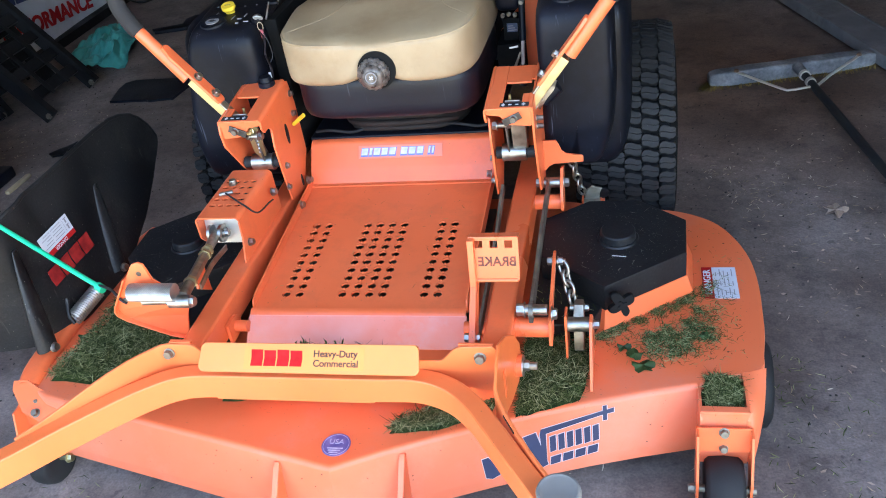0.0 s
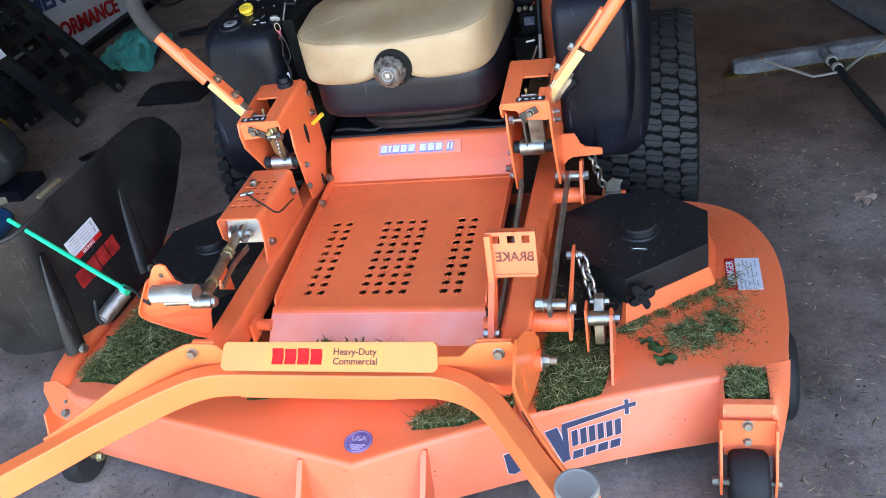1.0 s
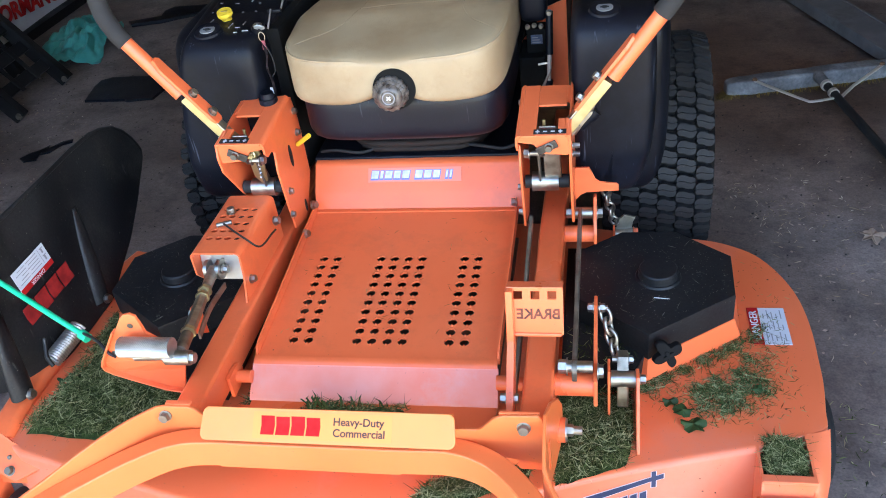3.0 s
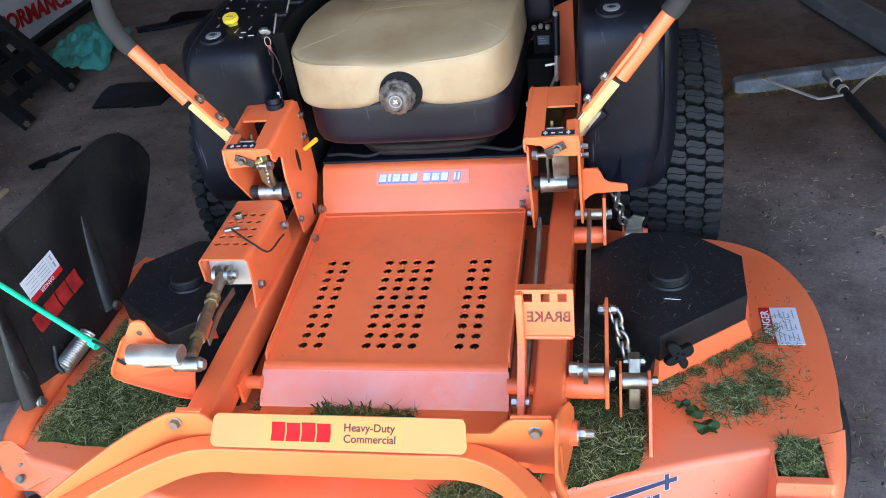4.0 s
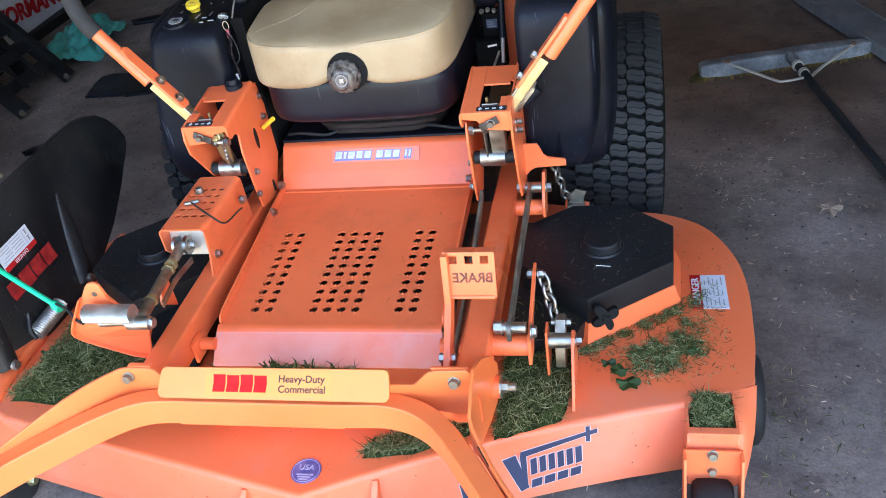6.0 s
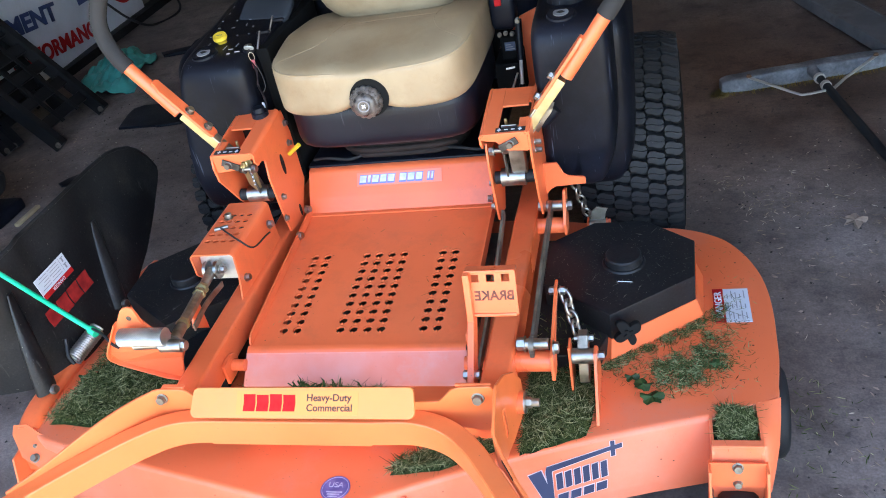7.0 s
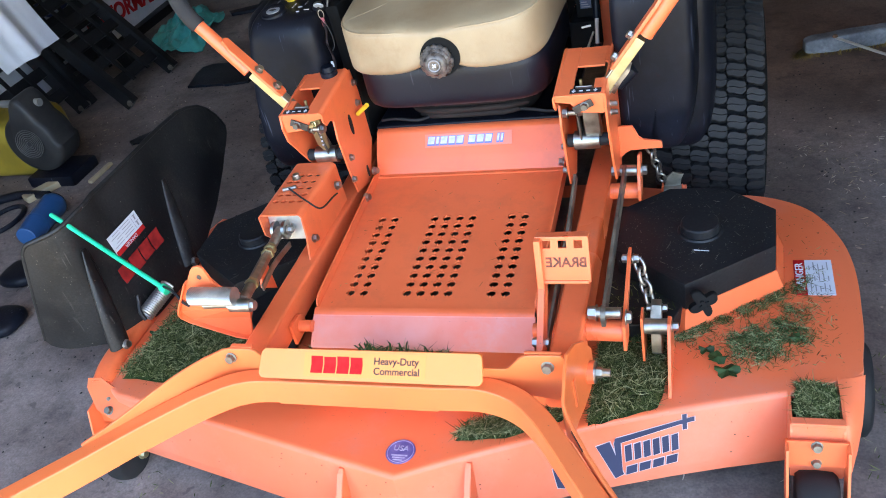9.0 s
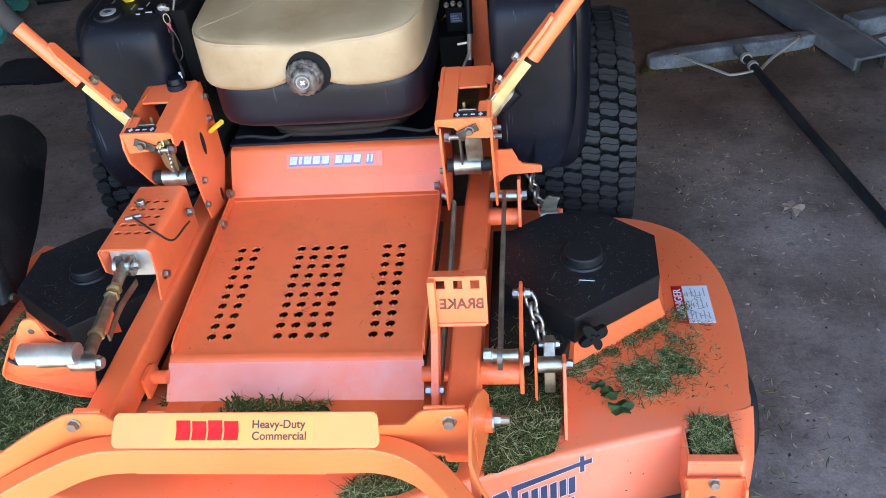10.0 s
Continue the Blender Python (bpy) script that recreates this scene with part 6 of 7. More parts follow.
for u in (0.27, 0.345, 0.75):
    part("lock_nut", rod(B(), a.lerp(b, u), a.lerp(b, u + 0.03), 0.0145, seg=6), BRASSY, link)
bm = sweep(B(), smooth_path([(-0.345, 0.36, 0.44), (-0.333, 0.26, 0.46), (-0.31, 0.16, 0.475)]), rect_section(0.004, 0.014, 0.001))
part("side_link", bm, ARM_ZINC, link)
bm = hexbolt(B(), (-0.372, 0.525, bz + 0.003), (0, 0, 1), 0.009)
hexbolt(bm, (-0.286, 0.545, 0.478), (1, 0, 0.2), 0.009)
hexbolt(bm, (-0.3, 0.392, 0.432), (1, 0, 0.2), 0.008)
part("bolts", bm, STEEL, lbox)
bm = sweep(B(), smooth_path([(-0.372, 0.475, bz + 0.008), (-0.34, 0.45, bz + 0.006), (-0.30, 0.42, bz + 0.004), (-0.278, 0.43, 0.49), (-0.278, 0.50, 0.475), (-0.282, 0.53, 0.465)]), ring_section(0.0022, 8))
part("cable", bm, BLACK_INK, lbox, "thin black cable")
bm = rod(B(), (-0.385, 0.47, bz + 0.006), (-0.355, 0.482, bz + 0.006), 0.005)
part("cable_clip", bm, STEEL, lbox)
# link seen behind the rod
bm = slab(B(), [(-0.385, 0.30, 0.445), (-0.385, 0.27, 0.45), (-0.385, 0.25, 0.40), (-0.385, 0.30, 0.36)], (0.006, 0, 0), 0.001)
part("link_ear", bm, ORANGE, mower)
part("bolts", hexbolt(B(), (-0.386, 0.285, 0.425), (-1, 0, 0), 0.009), STEEL, mower)

# deck lift pedal
lift_outline = [(-0.462, 0.478), (-0.455, 0.495), (-0.432, 0.529), (-0.41, 0.562), (-0.393, 0.588), (-0.385, 0.596), (-0.372, 0.599), (-0.362, 0.594), (-0.359, 0.58), (-0.356, 0.556), (-0.33, 0.535), (-0.304, 0.53), (-0.3, 0.5)]
bm = slab(B(), [(x, 0.075, z) for x, z in ((-0.456, 0.5), *lift_outline[1:])], (0, 0.006, 0), 0.0015)
lift = part("lift_pedal", bm, ORANGE, mower, "orange deck lift pedal with a knurled steel roller")
bm = slab(B(), [(-0.456, 0.075, 0.5), (-0.3, 0.075, 0.5), (-0.306, 0.09, 0.475), (-0.33, 0.11, 0.44), (-0.355, 0.123, 0.37), (-0.384, 0.117, 0.382), (-0.436, 0.1, 0.424), (-0.457, 0.09, 0.446), (-0.465, 0.081, 0.466), (-0.463, 0.077, 0.48)], (0.001, 0.005, 0.003), 0.001)
part("lower_web", bm, ORANGE, lift)
bm = sweep(B(), [Vector(p) for p in ((-0.355, 0.119, 0.372), (-0.384, 0.113, 0.384), (-0.436, 0.096, 0.426), (-0.457, 0.086, 0.448), (-0.466, 0.078, 0.467), (-0.463, 0.073, 0.481), (-0.455, 0.072, 0.496), (-0.433, 0.072, 0.53), (-0.412, 0.072, 0.562))], rect_section(0.0035, 0.014, 0.001), up=(0, 1, 0))
part("rim", bm, ORANGE, lift)
bm = B()
nk = 60
rings = []
for i in range(49):
    x = -0.393 + 0.098 * i / 48
    rings.append([(x, 0.05 + (0.0183 + (0.0005 if (j + i) % 2 else -0.0004)) * math.cos(2 * math.pi * j / nk), 0.545 + (0.0183 + (0.0005 if (j + i) % 2 else -0.0004)) * math.sin(2 * math.pi * j / nk)) for j in range(nk)])
loft(bm, rings)
part("roller", bm, material("knurled_steel", (0.32, 0.32, 0.3), (0.46, 0.46, 0.43), (0.35, 0.5), metal=0.9, scale=30, bump=0), lift, "knurled bright steel roller")
bm = rod(B(), (-0.378, 0.056, 0.517), (-0.305, 0.056, 0.521), 0.008)
rod(bm, (-0.312, 0.052, 0.521), (-0.27, 0.052, 0.521), 0.0135, seg=20)
hexbolt(bm, (-0.27, 0.052, 0.521), (1, 0, 0), 0.0105, 0.007)
hexbolt(bm, (-0.312, 0.052, 0.521), (-1, 0, 0), 0.011, 0.004)
part("bolts", bm, STEEL, lift, smooth=35)
bm = rod(B(), (-0.377, 0.0735, 0.573), (-0.377, 0.0745, 0.573), 0.0055, seg=16)
rod(bm, (-0.431, 0.0735, 0.507), (-0.431, 0.0745, 0.507), 0.0055, seg=16)
pieces("hole", bm, DARK_STEEL, lift)

# green cord from the pedal plate to the chute
bm = sweep(B(), smooth_path([(-0.90, 0.295, 0.585), (-0.75, 0.23, 0.548), (-0.60, 0.165, 0.51), (-0.53, 0.135, 0.493)]), ring_section(0.0055, 12))
cord = part("green_cord", bm, GREEN_CORD, mower, "bright green stretched cord with black hooks", smooth=60)
bm = rod(B(), (-0.538, 0.138, 0.495), (-0.522, 0.131, 0.49), 0.0095)
part("cord_end", bm, GREEN_CORD, cord, smooth=50)
bm = sweep(B(), smooth_path([(-0.535, 0.137, 0.498), (-0.50, 0.115, 0.508), (-0.462, 0.085, 0.522), (-0.44, 0.07, 0.512), (-0.432, 0.074, 0.498)]), ring_section(0.003, 8))
part("hook", bm, BLACK_INK, cord)

# discharge chute
plan = smooth_path([(-0.80, 0.966, 0), (-0.80, 0.945, 0), (-0.80, 0.90, 0), (-0.795, 0.8, 0), (-0.79, 0.6, 0), (-0.79, 0.42, 0), (-0.80, 0.33, 0), (-0.845, 0.25, 0), (-0.925, 0.217, 0), (-1.0, 0.208, 0)], 8)


def along(y, table):
    """A height read off a short table, eased between its rows."""
    for (y0, z0), (y1, z1) in zip(table, table[1:]):
        if y <= y1:
            return z0 + (z1 - z0) * max(0, y - y0) / (y1 - y0)
    return table[-1][1]


CHUTE_TOP = [(0.7, 0.584), (0.8, 0.578), (0.85, 0.566), (0.90, 0.545), (0.93, 0.52), (0.952, 0.487), (0.962, 0.462), (0.966, 0.44)]
CHUTE_LOW = [(0.57, 0.232), (0.64, 0.262), (0.74, 0.298), (0.86, 0.36), (0.93, 0.402), (0.957, 0.423), (0.966, 0.435)]
rings = []
for i, p in enumerate(plan):
    u = i / (len(plan) - 1)
    e = min(1, (1 - u) / 0.08)
    k = 1 - math.sqrt(max(0, 1 - (1 - e) ** 2))
    lo = along(p.y, CHUTE_LOW) + 0.03 * k
    hi = along(p.y, CHUTE_TOP) - 0.05 * k - 0.03 * max(0, u - 0.7) / 0.3
    lean = -0.055 + 0.11 * min(1, max(0, (u - 0.6) / 0.4))
    low, top = (lo - 0.232) / 0.36, (hi - 0.232) / 0.36
    rings.append([(p.x + lean * (low + (top - low) * v / 10) - 0.045 * max(0, u - 0.75) * 4 * (1 - v / 10), p.y, lo + (hi - lo) * v / 10) for v in range(11)])
bm = loft(B(), rings, closed=False)
chute = part("discharge_chute", bm, CHUTE_RUBBER, mower, "raised black rubber discharge chute, dusty and scuffed", smooth=60)
mod = chute.modifiers.new("thickness", 'SOLIDIFY')
mod.thickness, mod.offset = 0.008, 0
edge = [Vector(r[-1]) for r in rings] + [Vector(p) for p in reversed(rings[-1][:-1])]
part("rolled_edge", sweep(B(), edge, ring_section(0.006, 8)), CHUTE_RUBBER, chute, smooth=60)
for t0, b0 in (((-0.822, 0.61, 0.48), (-0.795, 0.53, 0.262)), ((-0.826, 0.262, 0.505), (-0.808, 0.20, 0.262))):
    t0, b0 = Vector(t0), Vector(b0)
    pts = [b0 + (t0 - b0) * k / 6 for k in range(7)]
    bm = loft(B(), [[p + Vector((q * 0.021 * (1.0 - 0.1 * i) * math.cos(a), q * 0.029 * math.sin(a), 0)) for a in [2 * math.pi * j / 18 for j in range(18)]] for i, (p, q) in enumerate(zip(pts, (1, 1, 0.94, 0.85, 0.72, 0.55, 0.3)))])
    part("stiffener", bm, CHUTE_RUBBER, chute, smooth=60)
    part("bolts", hexbolt(B(), b0 + Vector((0.02, 0, 0.0)), (1, -0.2, 0.3), 0.01), STEEL, chute)
# return spring
bm = B()
a, b = Vector((-0.782, 0.292, 0.276)), Vector((-0.757, 0.382, 0.297))
d = (b - a).normalized()
s1 = d.cross(Vector((0, 0, 1))).normalized()
s2 = d.cross(s1)
coil = [a + (b - a) * k / 144 + s1 * 0.019 * math.cos(2 * math.pi * k / 9) + s2 * 0.019 * math.sin(2 * math.pi * k / 9) for k in range(145)]
sweep(bm, coil, ring_section(0.0027, 6), up=d)
part("return_spring", bm, material("bright_zinc", (0.42, 0.42, 0.4), (0.6, 0.6, 0.57), (0.3, 0.45), metal=0.95, scale=40, bump=0), chute, "coiled steel return spring", smooth=60)
bm = sweep(B(), smooth_path([(-0.775, 0.28, 0.27), (-0.785, 0.285, 0.29), (-0.79, 0.30, 0.31), (-0.792, 0.31, 0.325)]), ring_section(0.005, 8))
part("spring_hook", bm, CHUTE_RUBBER, chute, smooth=60)
m = frame_of((-0.822, 0.395, 0.455), (0, -1, 0), (0.15, 0, -1))
bm = box(B(), (-0.062, -0.028, 0.006), (0.062, 0.028, 0.0075), 0, m)
lab = part("warning_label", bm, WHITE_LABEL, chute, "white safety label with a red strip")
bm = box(B(), (-0.062, -0.030 + 0.045, 0.0075), (0.062, 0.028, 0.0082), 0, m)
part("red_strip", bm, RED_INK, lab)
bm = text_mesh(B(), "DANGER", 0.013, m @ Matrix.Translation((0, 0.0215, 0.0088)), 0.0002)
part("lettering", bm, WHITE_LABEL, lab)
bm = B()
for k in range(5):
    box(bm, (-0.03, 0.006 - 0.0072 * k, 0.0075), (0.012 - 0.006 * (k % 2), 0.0074 - 0.0072 * k, 0.008), 0, m)
    box(bm, (0.016, 0.006 - 0.0072 * k, 0.0075), (0.054 - 0.009 * (k % 3), 0.0074 - 0.0072 * k, 0.008), 0, m)
for k in range(2):
    box(bm, (-0.056, -0.022 + 0.018 * k, 0.0075), (-0.044, -0.02 + 0.018 * k, 0.008), 0, m)
    box(bm, (-0.052, -0.02 + 0.018 * k, 0.0075), (-0.047, -0.009 + 0.018 * k, 0.008), 0, m)
box(bm, (-0.0385, -0.024, 0.0075), (-0.0377, 0.011, 0.008), 0, m)
pieces("print_bar", bm, GREY_INK, lab)
m = frame_of((-0.811, 0.395, 0.385), (0, -1, 0), (0.15, 0, -1))
for k in range(4):
    bm = slab(B(), [m @ Vector((u, v, 0.006)) for u, v in red_bar(k, -0.095 + 0.047 * k, 0.042, 0.022)], m.to_3x3() @ Vector((0, 0, 0.0012)))
    part("red_block", bm, FADED_RED, chute, "faded red block mark")

# ---- grass clippings ----
def blades(bm, n, pick, size=(0.012, 0.04), lift=0.006, wide=(0.0004, 0.0010), tilt=0.5):
    """Thin bent strips of cut grass, lying every way."""
    for _ in range(n):
        c = Vector(pick())
        a = random.uniform(0, 2 * math.pi)
        L = random.uniform(*size)
        w = random.uniform(*wide)
        up = random.uniform(-tilt, tilt) * L * 0.5
        d = Vector((math.cos(a), math.sin(a), 0)) * L * 0.5
        s = Vector((-math.sin(a), math.cos(a), random.uniform(-0.5, 0.5))) * w
        bend = s.normalized() * random.uniform(-0.08, 0.08) * L
        z = Vector((0, 0, random.uniform(0, lift)))
        mid = c + z + bend + Vector((0, 0, abs(up) * 0.3))
        p, q = c + z - d + Vector((0, 0, max(0, -up))), c + z + d + Vector((0, 0, max(0, up)))
        v = [bm.verts.new(x) for x in (p - s * 0.4, p + s * 0.4, mid + s, mid - s, q)]
        bm.faces.new((v[0], v[1], v[2], v[3]))
        bm.faces.new((v[3], v[2], v[4]))
    return bm


def inside(poly):
    xs, ys = [p[0] for p in poly], [p[1] for p in poly]

    def hit(x, y):
        ok = False
        for (x0, y0), (x1, y1) in zip(poly, poly[1:] + poly[:1]):
            if (y0 > y) != (y1 > y) and x < x0 + (y - y0) * (x1 - x0) / (y1 - y0):
                ok = not ok
        return ok

    def pick(keep=None):
        while True:
            x, y = random.uniform(min(xs), max(xs)), random.uniform(min(ys), max(ys))
            if hit(x, y) and (keep is None or keep(x, y)):
                return x, y
    return pick


def pile(name, label, poly, z, height, n, dense=True, keep=None, size=(0.012, 0.04)):
    bm = B()
    pick = inside(poly)
    cx = sum(p[0] for p in poly) / len(poly)
    cy = sum(p[1] for p in poly) / len(poly)

    def high(x, y):
        return z + height * (0.55 + 0.45 * noise.noise(Vector((x * 22, y * 22, 3.0))))
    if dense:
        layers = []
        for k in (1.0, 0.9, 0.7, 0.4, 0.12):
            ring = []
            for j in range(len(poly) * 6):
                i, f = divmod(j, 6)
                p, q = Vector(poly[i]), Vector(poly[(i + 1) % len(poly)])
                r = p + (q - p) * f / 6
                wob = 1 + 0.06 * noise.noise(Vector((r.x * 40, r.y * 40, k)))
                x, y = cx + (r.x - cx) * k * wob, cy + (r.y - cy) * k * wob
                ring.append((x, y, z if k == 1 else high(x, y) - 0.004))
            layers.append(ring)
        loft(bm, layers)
    count = len(bm.faces)

    def place():
        x, y = pick(keep)
        return x, y, (high(x, y) - 0.003 if dense else z + 0.001)
    blades(bm, n, place, size, 0.014 if dense else 0.004, (0.0004, 0.0010) if dense else (0.0004, 0.0009), tilt=0.7 if dense else 0.25)
    if dense:
        blades(bm, n // 14, place, (0.03, 0.07), 0.016, (0.0004, 0.0008), 0.4)
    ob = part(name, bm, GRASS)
    ob.data.materials.append(PILE_CORE)
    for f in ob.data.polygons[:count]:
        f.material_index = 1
    return tagged(ob, label, "grass clippings", kind="stuff")


random.seed(11)
pile("grass_clippings", "deep green pile of fresh grass clippings on the orange deck", [(-0.765, 0.12), (-0.75, 0.26), (-0.72, 0.40), (-0.68, 0.39), (-0.62, 0.30), (-0.45, 0.28), (-0.36, 0.22), (-0.39, 0.12), (-0.55, 0.11)], DZ, 0.03, 10000, size=(0.008, 0.034))
pile("grass_clippings", "deep green pile of fresh grass clippings beside the frame", [(0.352, 0.05), (0.40, 0.07), (0.48, 0.105), (0.495, 0.20), (0.49, 0.285), (0.42, 0.285), (0.352, 0.29), (0.352, 0.2)], DZ, 0.016, 3600, size=(0.008, 0.034))
pile("grass_clippings", "thin wisp of grass clippings on the deck front", [(0.10, -0.005), (0.2, 0.01), (0.30, 0.06), (0.31, 0.085), (0.2, 0.075), (0.12, 0.03)], DZ, 0.016, 1900)
pile("grass_clippings", "square plug of grass clippings in the deck cut-out", [(0.718, 0.102), (0.80, 0.102), (0.80, 0.19), (0.718, 0.19)], DZ - 0.022, 0.028, 2600, True, lambda x, y: 0.726 < x < 0.793 and 0.108 < y < 0.184, (0.008, 0.026))
pile("grass_clippings", "dark clump of grass on the front cross member", [(-0.14, 0.115), (-0.11, 0.145), (0.0, 0.148), (0.07, 0.143), (0.08, 0.13), (0.0, 0.12)], 0.304, 0.022, 600, size=(0.008, 0.026))
pile("grass_clippings", "dark grass caught between the rail and footplate", [(-0.3, 0.07), (-0.3, 0.3), (-0.24, 0.3), (-0.21, 0.15), (-0.21, 0.08)], DZ + 0.001, 0.02, 1500, size=(0.008, 0.03))
bm = B()
for k in range(44):
    x = (-0.105 if k % 3 else -0.06) + random.gauss(0, 0.014) if k < 34 else random.uniform(-0.14, 0.08)
    p = Vector((x, random.uniform(0.122, 0.142), 0.318))
    q = p + Vector((random.uniform(-0.014, 0.02), random.uniform(-0.008, 0.008), random.uniform(0.004, 0.036)))
    r = q + Vector((random.uniform(-0.012, 0.02), random.uniform(-0.006, 0.006), random.uniform(-0.006, 0.012)))
    w = Vector((random.uniform(0.0008, 0.0022), 0.0006, 0))
    v = [bm.verts.new(c) for c in (p - w, p + w, q + w, q - w, r)]
    bm.faces.new(v[:4])
    bm.faces.new((v[3], v[2], v[4]))
tagged(part("grass_clippings", bm, LEAF_GREEN), "wilted upright wisps of dark grass by the footplate", "grass clippings", kind="stuff")


def scatter_chance(x, y):
    """How thick the loose clippings lie: a main clump, a strip by the pan and thin patches."""
    near = 0.0
    for cx, cy, rx, ry, k in ((0.662, 0.29, 0.062, 0.05, 1.0), (0.61, 0.29, 0.035, 0.03, 0.6), (0.70, 0.335, 0.045, 0.03, 0.7), (0.745, 0.325, 0.022, 0.04, 0.55), (0.735, 0.40, 0.03, 0.03, 0.45), (0.52, 0.305, 0.022, 0.014, 0.9), (0.765, 0.48, 0.02, 0.02, 0.4)):
        near = max(near, k * math.exp(-(((x - cx) / rx) ** 2 + ((y - cy) / ry) ** 2) ** 1.4))
    strip = 0.75 * math.exp(-((y - 0.322 - 0.66 * (x - 0.54)) / 0.02) ** 2) * (0.52 < x < 0.78)
    return max(near, strip, 0.05) * (0.15 + 0.85 * min(1.0, max(0.0, 0.6 + 2.0 * noise.noise(Vector((x * 30, y * 30, 1.5))))))


pile("grass_clippings", "loose grass clippings scattered over the orange deck side", [(0.49, 0.29), (0.56, 0.355), (0.667, 0.43), (0.73, 0.48), (0.755, 0.525), (0.8, 0.545), (0.815, 0.47), (0.80, 0.27), (0.72, 0.22), (0.62, 0.2), (0.55, 0.23)], DZ, 0.008, 5200, False, lambda x, y: random.random() < scatter_chance(x, y), (0.004, 0.024))
pile("grass_clippings", "few stray grass blades over the deck side", [(0.51, 0.31), (0.57, 0.24), (0.7, 0.215), (0.82, 0.24), (0.83, 0.36), (0.8, 0.44), (0.76, 0.47), (0.6, 0.38)], DZ, 0.006, 260, False, size=(0.004, 0.015))

pile("grass_clippings", "dark wisps of grass on the low black slab", [(0.36, 0.30), (0.43, 0.30), (0.495, 0.315), (0.505, 0.345), (0.42, 0.43), (0.36, 0.43)], DZ + 0.05, 0.006, 110, False, size=(0.006, 0.03))
pile("grass_clippings", "strip of grass along the chute hinge", [(-0.745, 0.39), (-0.71, 0.39), (-0.71, 0.5), (-0.745, 0.5)], DZ, 0.012, 900, size=(0.008, 0.03))


def weed_leaf(x, y, z, size, turn):
    """A lobed weed leaf with a slight curl."""
    bm = B()
    n = 26
    ring = []
    for k in range(n):
        a = 2 * math.pi * k / n
        r = size * (0.62 + 0.3 * abs(math.cos(2.5 * a)) + 0.06 * math.sin(9 * a))
        ring.append(bm.verts.new((x + r * math.cos(a + turn), y + 0.8 * r * math.sin(a + turn), z + 0.004 + 0.006 * math.sin(3 * a))))
    c = bm.verts.new((x, y, z + 0.008))
    for k in range(n):
        bm.faces.new((c, ring[k], ring[(k + 1) % n]))
    ob = part("weed_leaf", bm, LEAF_GREEN)
    mod = ob.modifiers.new("thickness", 'SOLIDIFY')
    mod.thickness = 0.0008
    return tagged(ob, "limp dark green weed leaf on the orange deck", "leaf", "weed leaves on the deck")


for x, y, s, t in ((0.606, 0.207, 0.029, 0.3), (0.588, 0.243, 0.024, 1.4), (0.566, 0.265, 0.018, 0.2), (0.735, 0.305, 0.016, 0.9), (-0.762, 0.277, 0.02, 0.5), (-0.62, 0.2, 0.014, 1.1)):
    weed_leaf(x, y, DZ, s, t)

# ---- things on the floor ----
def push_broom():
    th = thing("push_broom", (1.23, 2.2, 0), "worn grey push broom with a black handle, on the floor", "broom")
    a, b = Vector((0.88, 2.07, 0.055)), Vector((1.505, 2.195, 0.055))
    d = (b - a).normalized()
    m = frame_of(a, d, Vector((-d.y, d.x, 0)))
    L = (b - a).length
    bm = rounded_block(B(), (0, -0.031, -0.047), (L, 0.031, 0.013), 7, 16)
    for v in bm.verts:
        v.co += Vector((0, 0.7, 1)) * 0.0025 * noise.noise(Vector((v.co.x * 14, v.co.y * 20, v.co.z * 20)))
    bm.transform(m)
    part("head", bm, GREY_WOOD, th, "scuffed grey wooden block", smooth=60)
    bm = B()
    random.seed(4)
    for k in range(900):
        u = random.uniform(-0.002, 0.03) if k < 260 else random.uniform(0, L + 0.004)
        p = m @ Vector((u, random.uniform(-0.03, 0.025), -0.036))
        q = p + Vector((random.uniform(-0.012, 0.012) - (random.uniform(0.015, 0.06) if k < 260 else 0), random.uniform(-0.022, 0.004), -0.017))
        s = Vector((0.0008, 0.0006, 0))
        v = [bm.verts.new(x) for x in (p - s, p + s, q + s, q - s)]
        bm.faces.new(v)
    part("bristles", bm, BRISTLE, th, "yellowed straw bristles")
    j = m @ Vector((L * 0.52, -0.028, 0.0))
    far = Vector((1.432, 0.85, 0.022))
    run = (far - j).normalized()
    k1 = j + run * 0.085
    socket = part("socket", rod(B(), j, k1, 0.021, 0.017), GREY_WOOD, th, "dull metal handle socket", smooth=50)
    bm = rod(B(), k1 - run * 0.012, k1 + run * 0.004, 0.02, 0.02)
    rod(bm, k1 + run * 0.05, k1 + run * 0.068, 0.0185, 0.0185)
    pieces("collar", bm, WIRE, socket, "bright metal collar", smooth=40)
    part("handle", rod(B(), k1, far, 0.0145), BLACK_INK, th, "long black handle", smooth=50)
    n = Vector((-d.y, d.x, 0))
    c = j + run * 0.18
    for e, bend, end in ((0.10, -0.10, -0.012), (0.565, 0.10, 0.012)):
        e = m @ Vector((e, -0.024, 0.008))
        k2 = c + d * bend + (n * 0.085 if bend > 0 else n * -0.006)
        near = e + (k2 - e) * 0.1
        part("brace", sweep(B(), [e, near] + smooth_path([near, k2 + (near - k2) * 0.12, k2 + (c - k2) * 0.15, c + d * end], 5), rect_section(0.012, 0.006, 0.002)), WIRE, th, "bent flat wire brace", smooth=60)
        part("rivet", hexbolt(B(), e + Vector((0, 0, 0.003)), (0, 0, 1), 0.008, 0.005), RUST_SPOT, th, "rusty rivet")
    return th


push_broom()


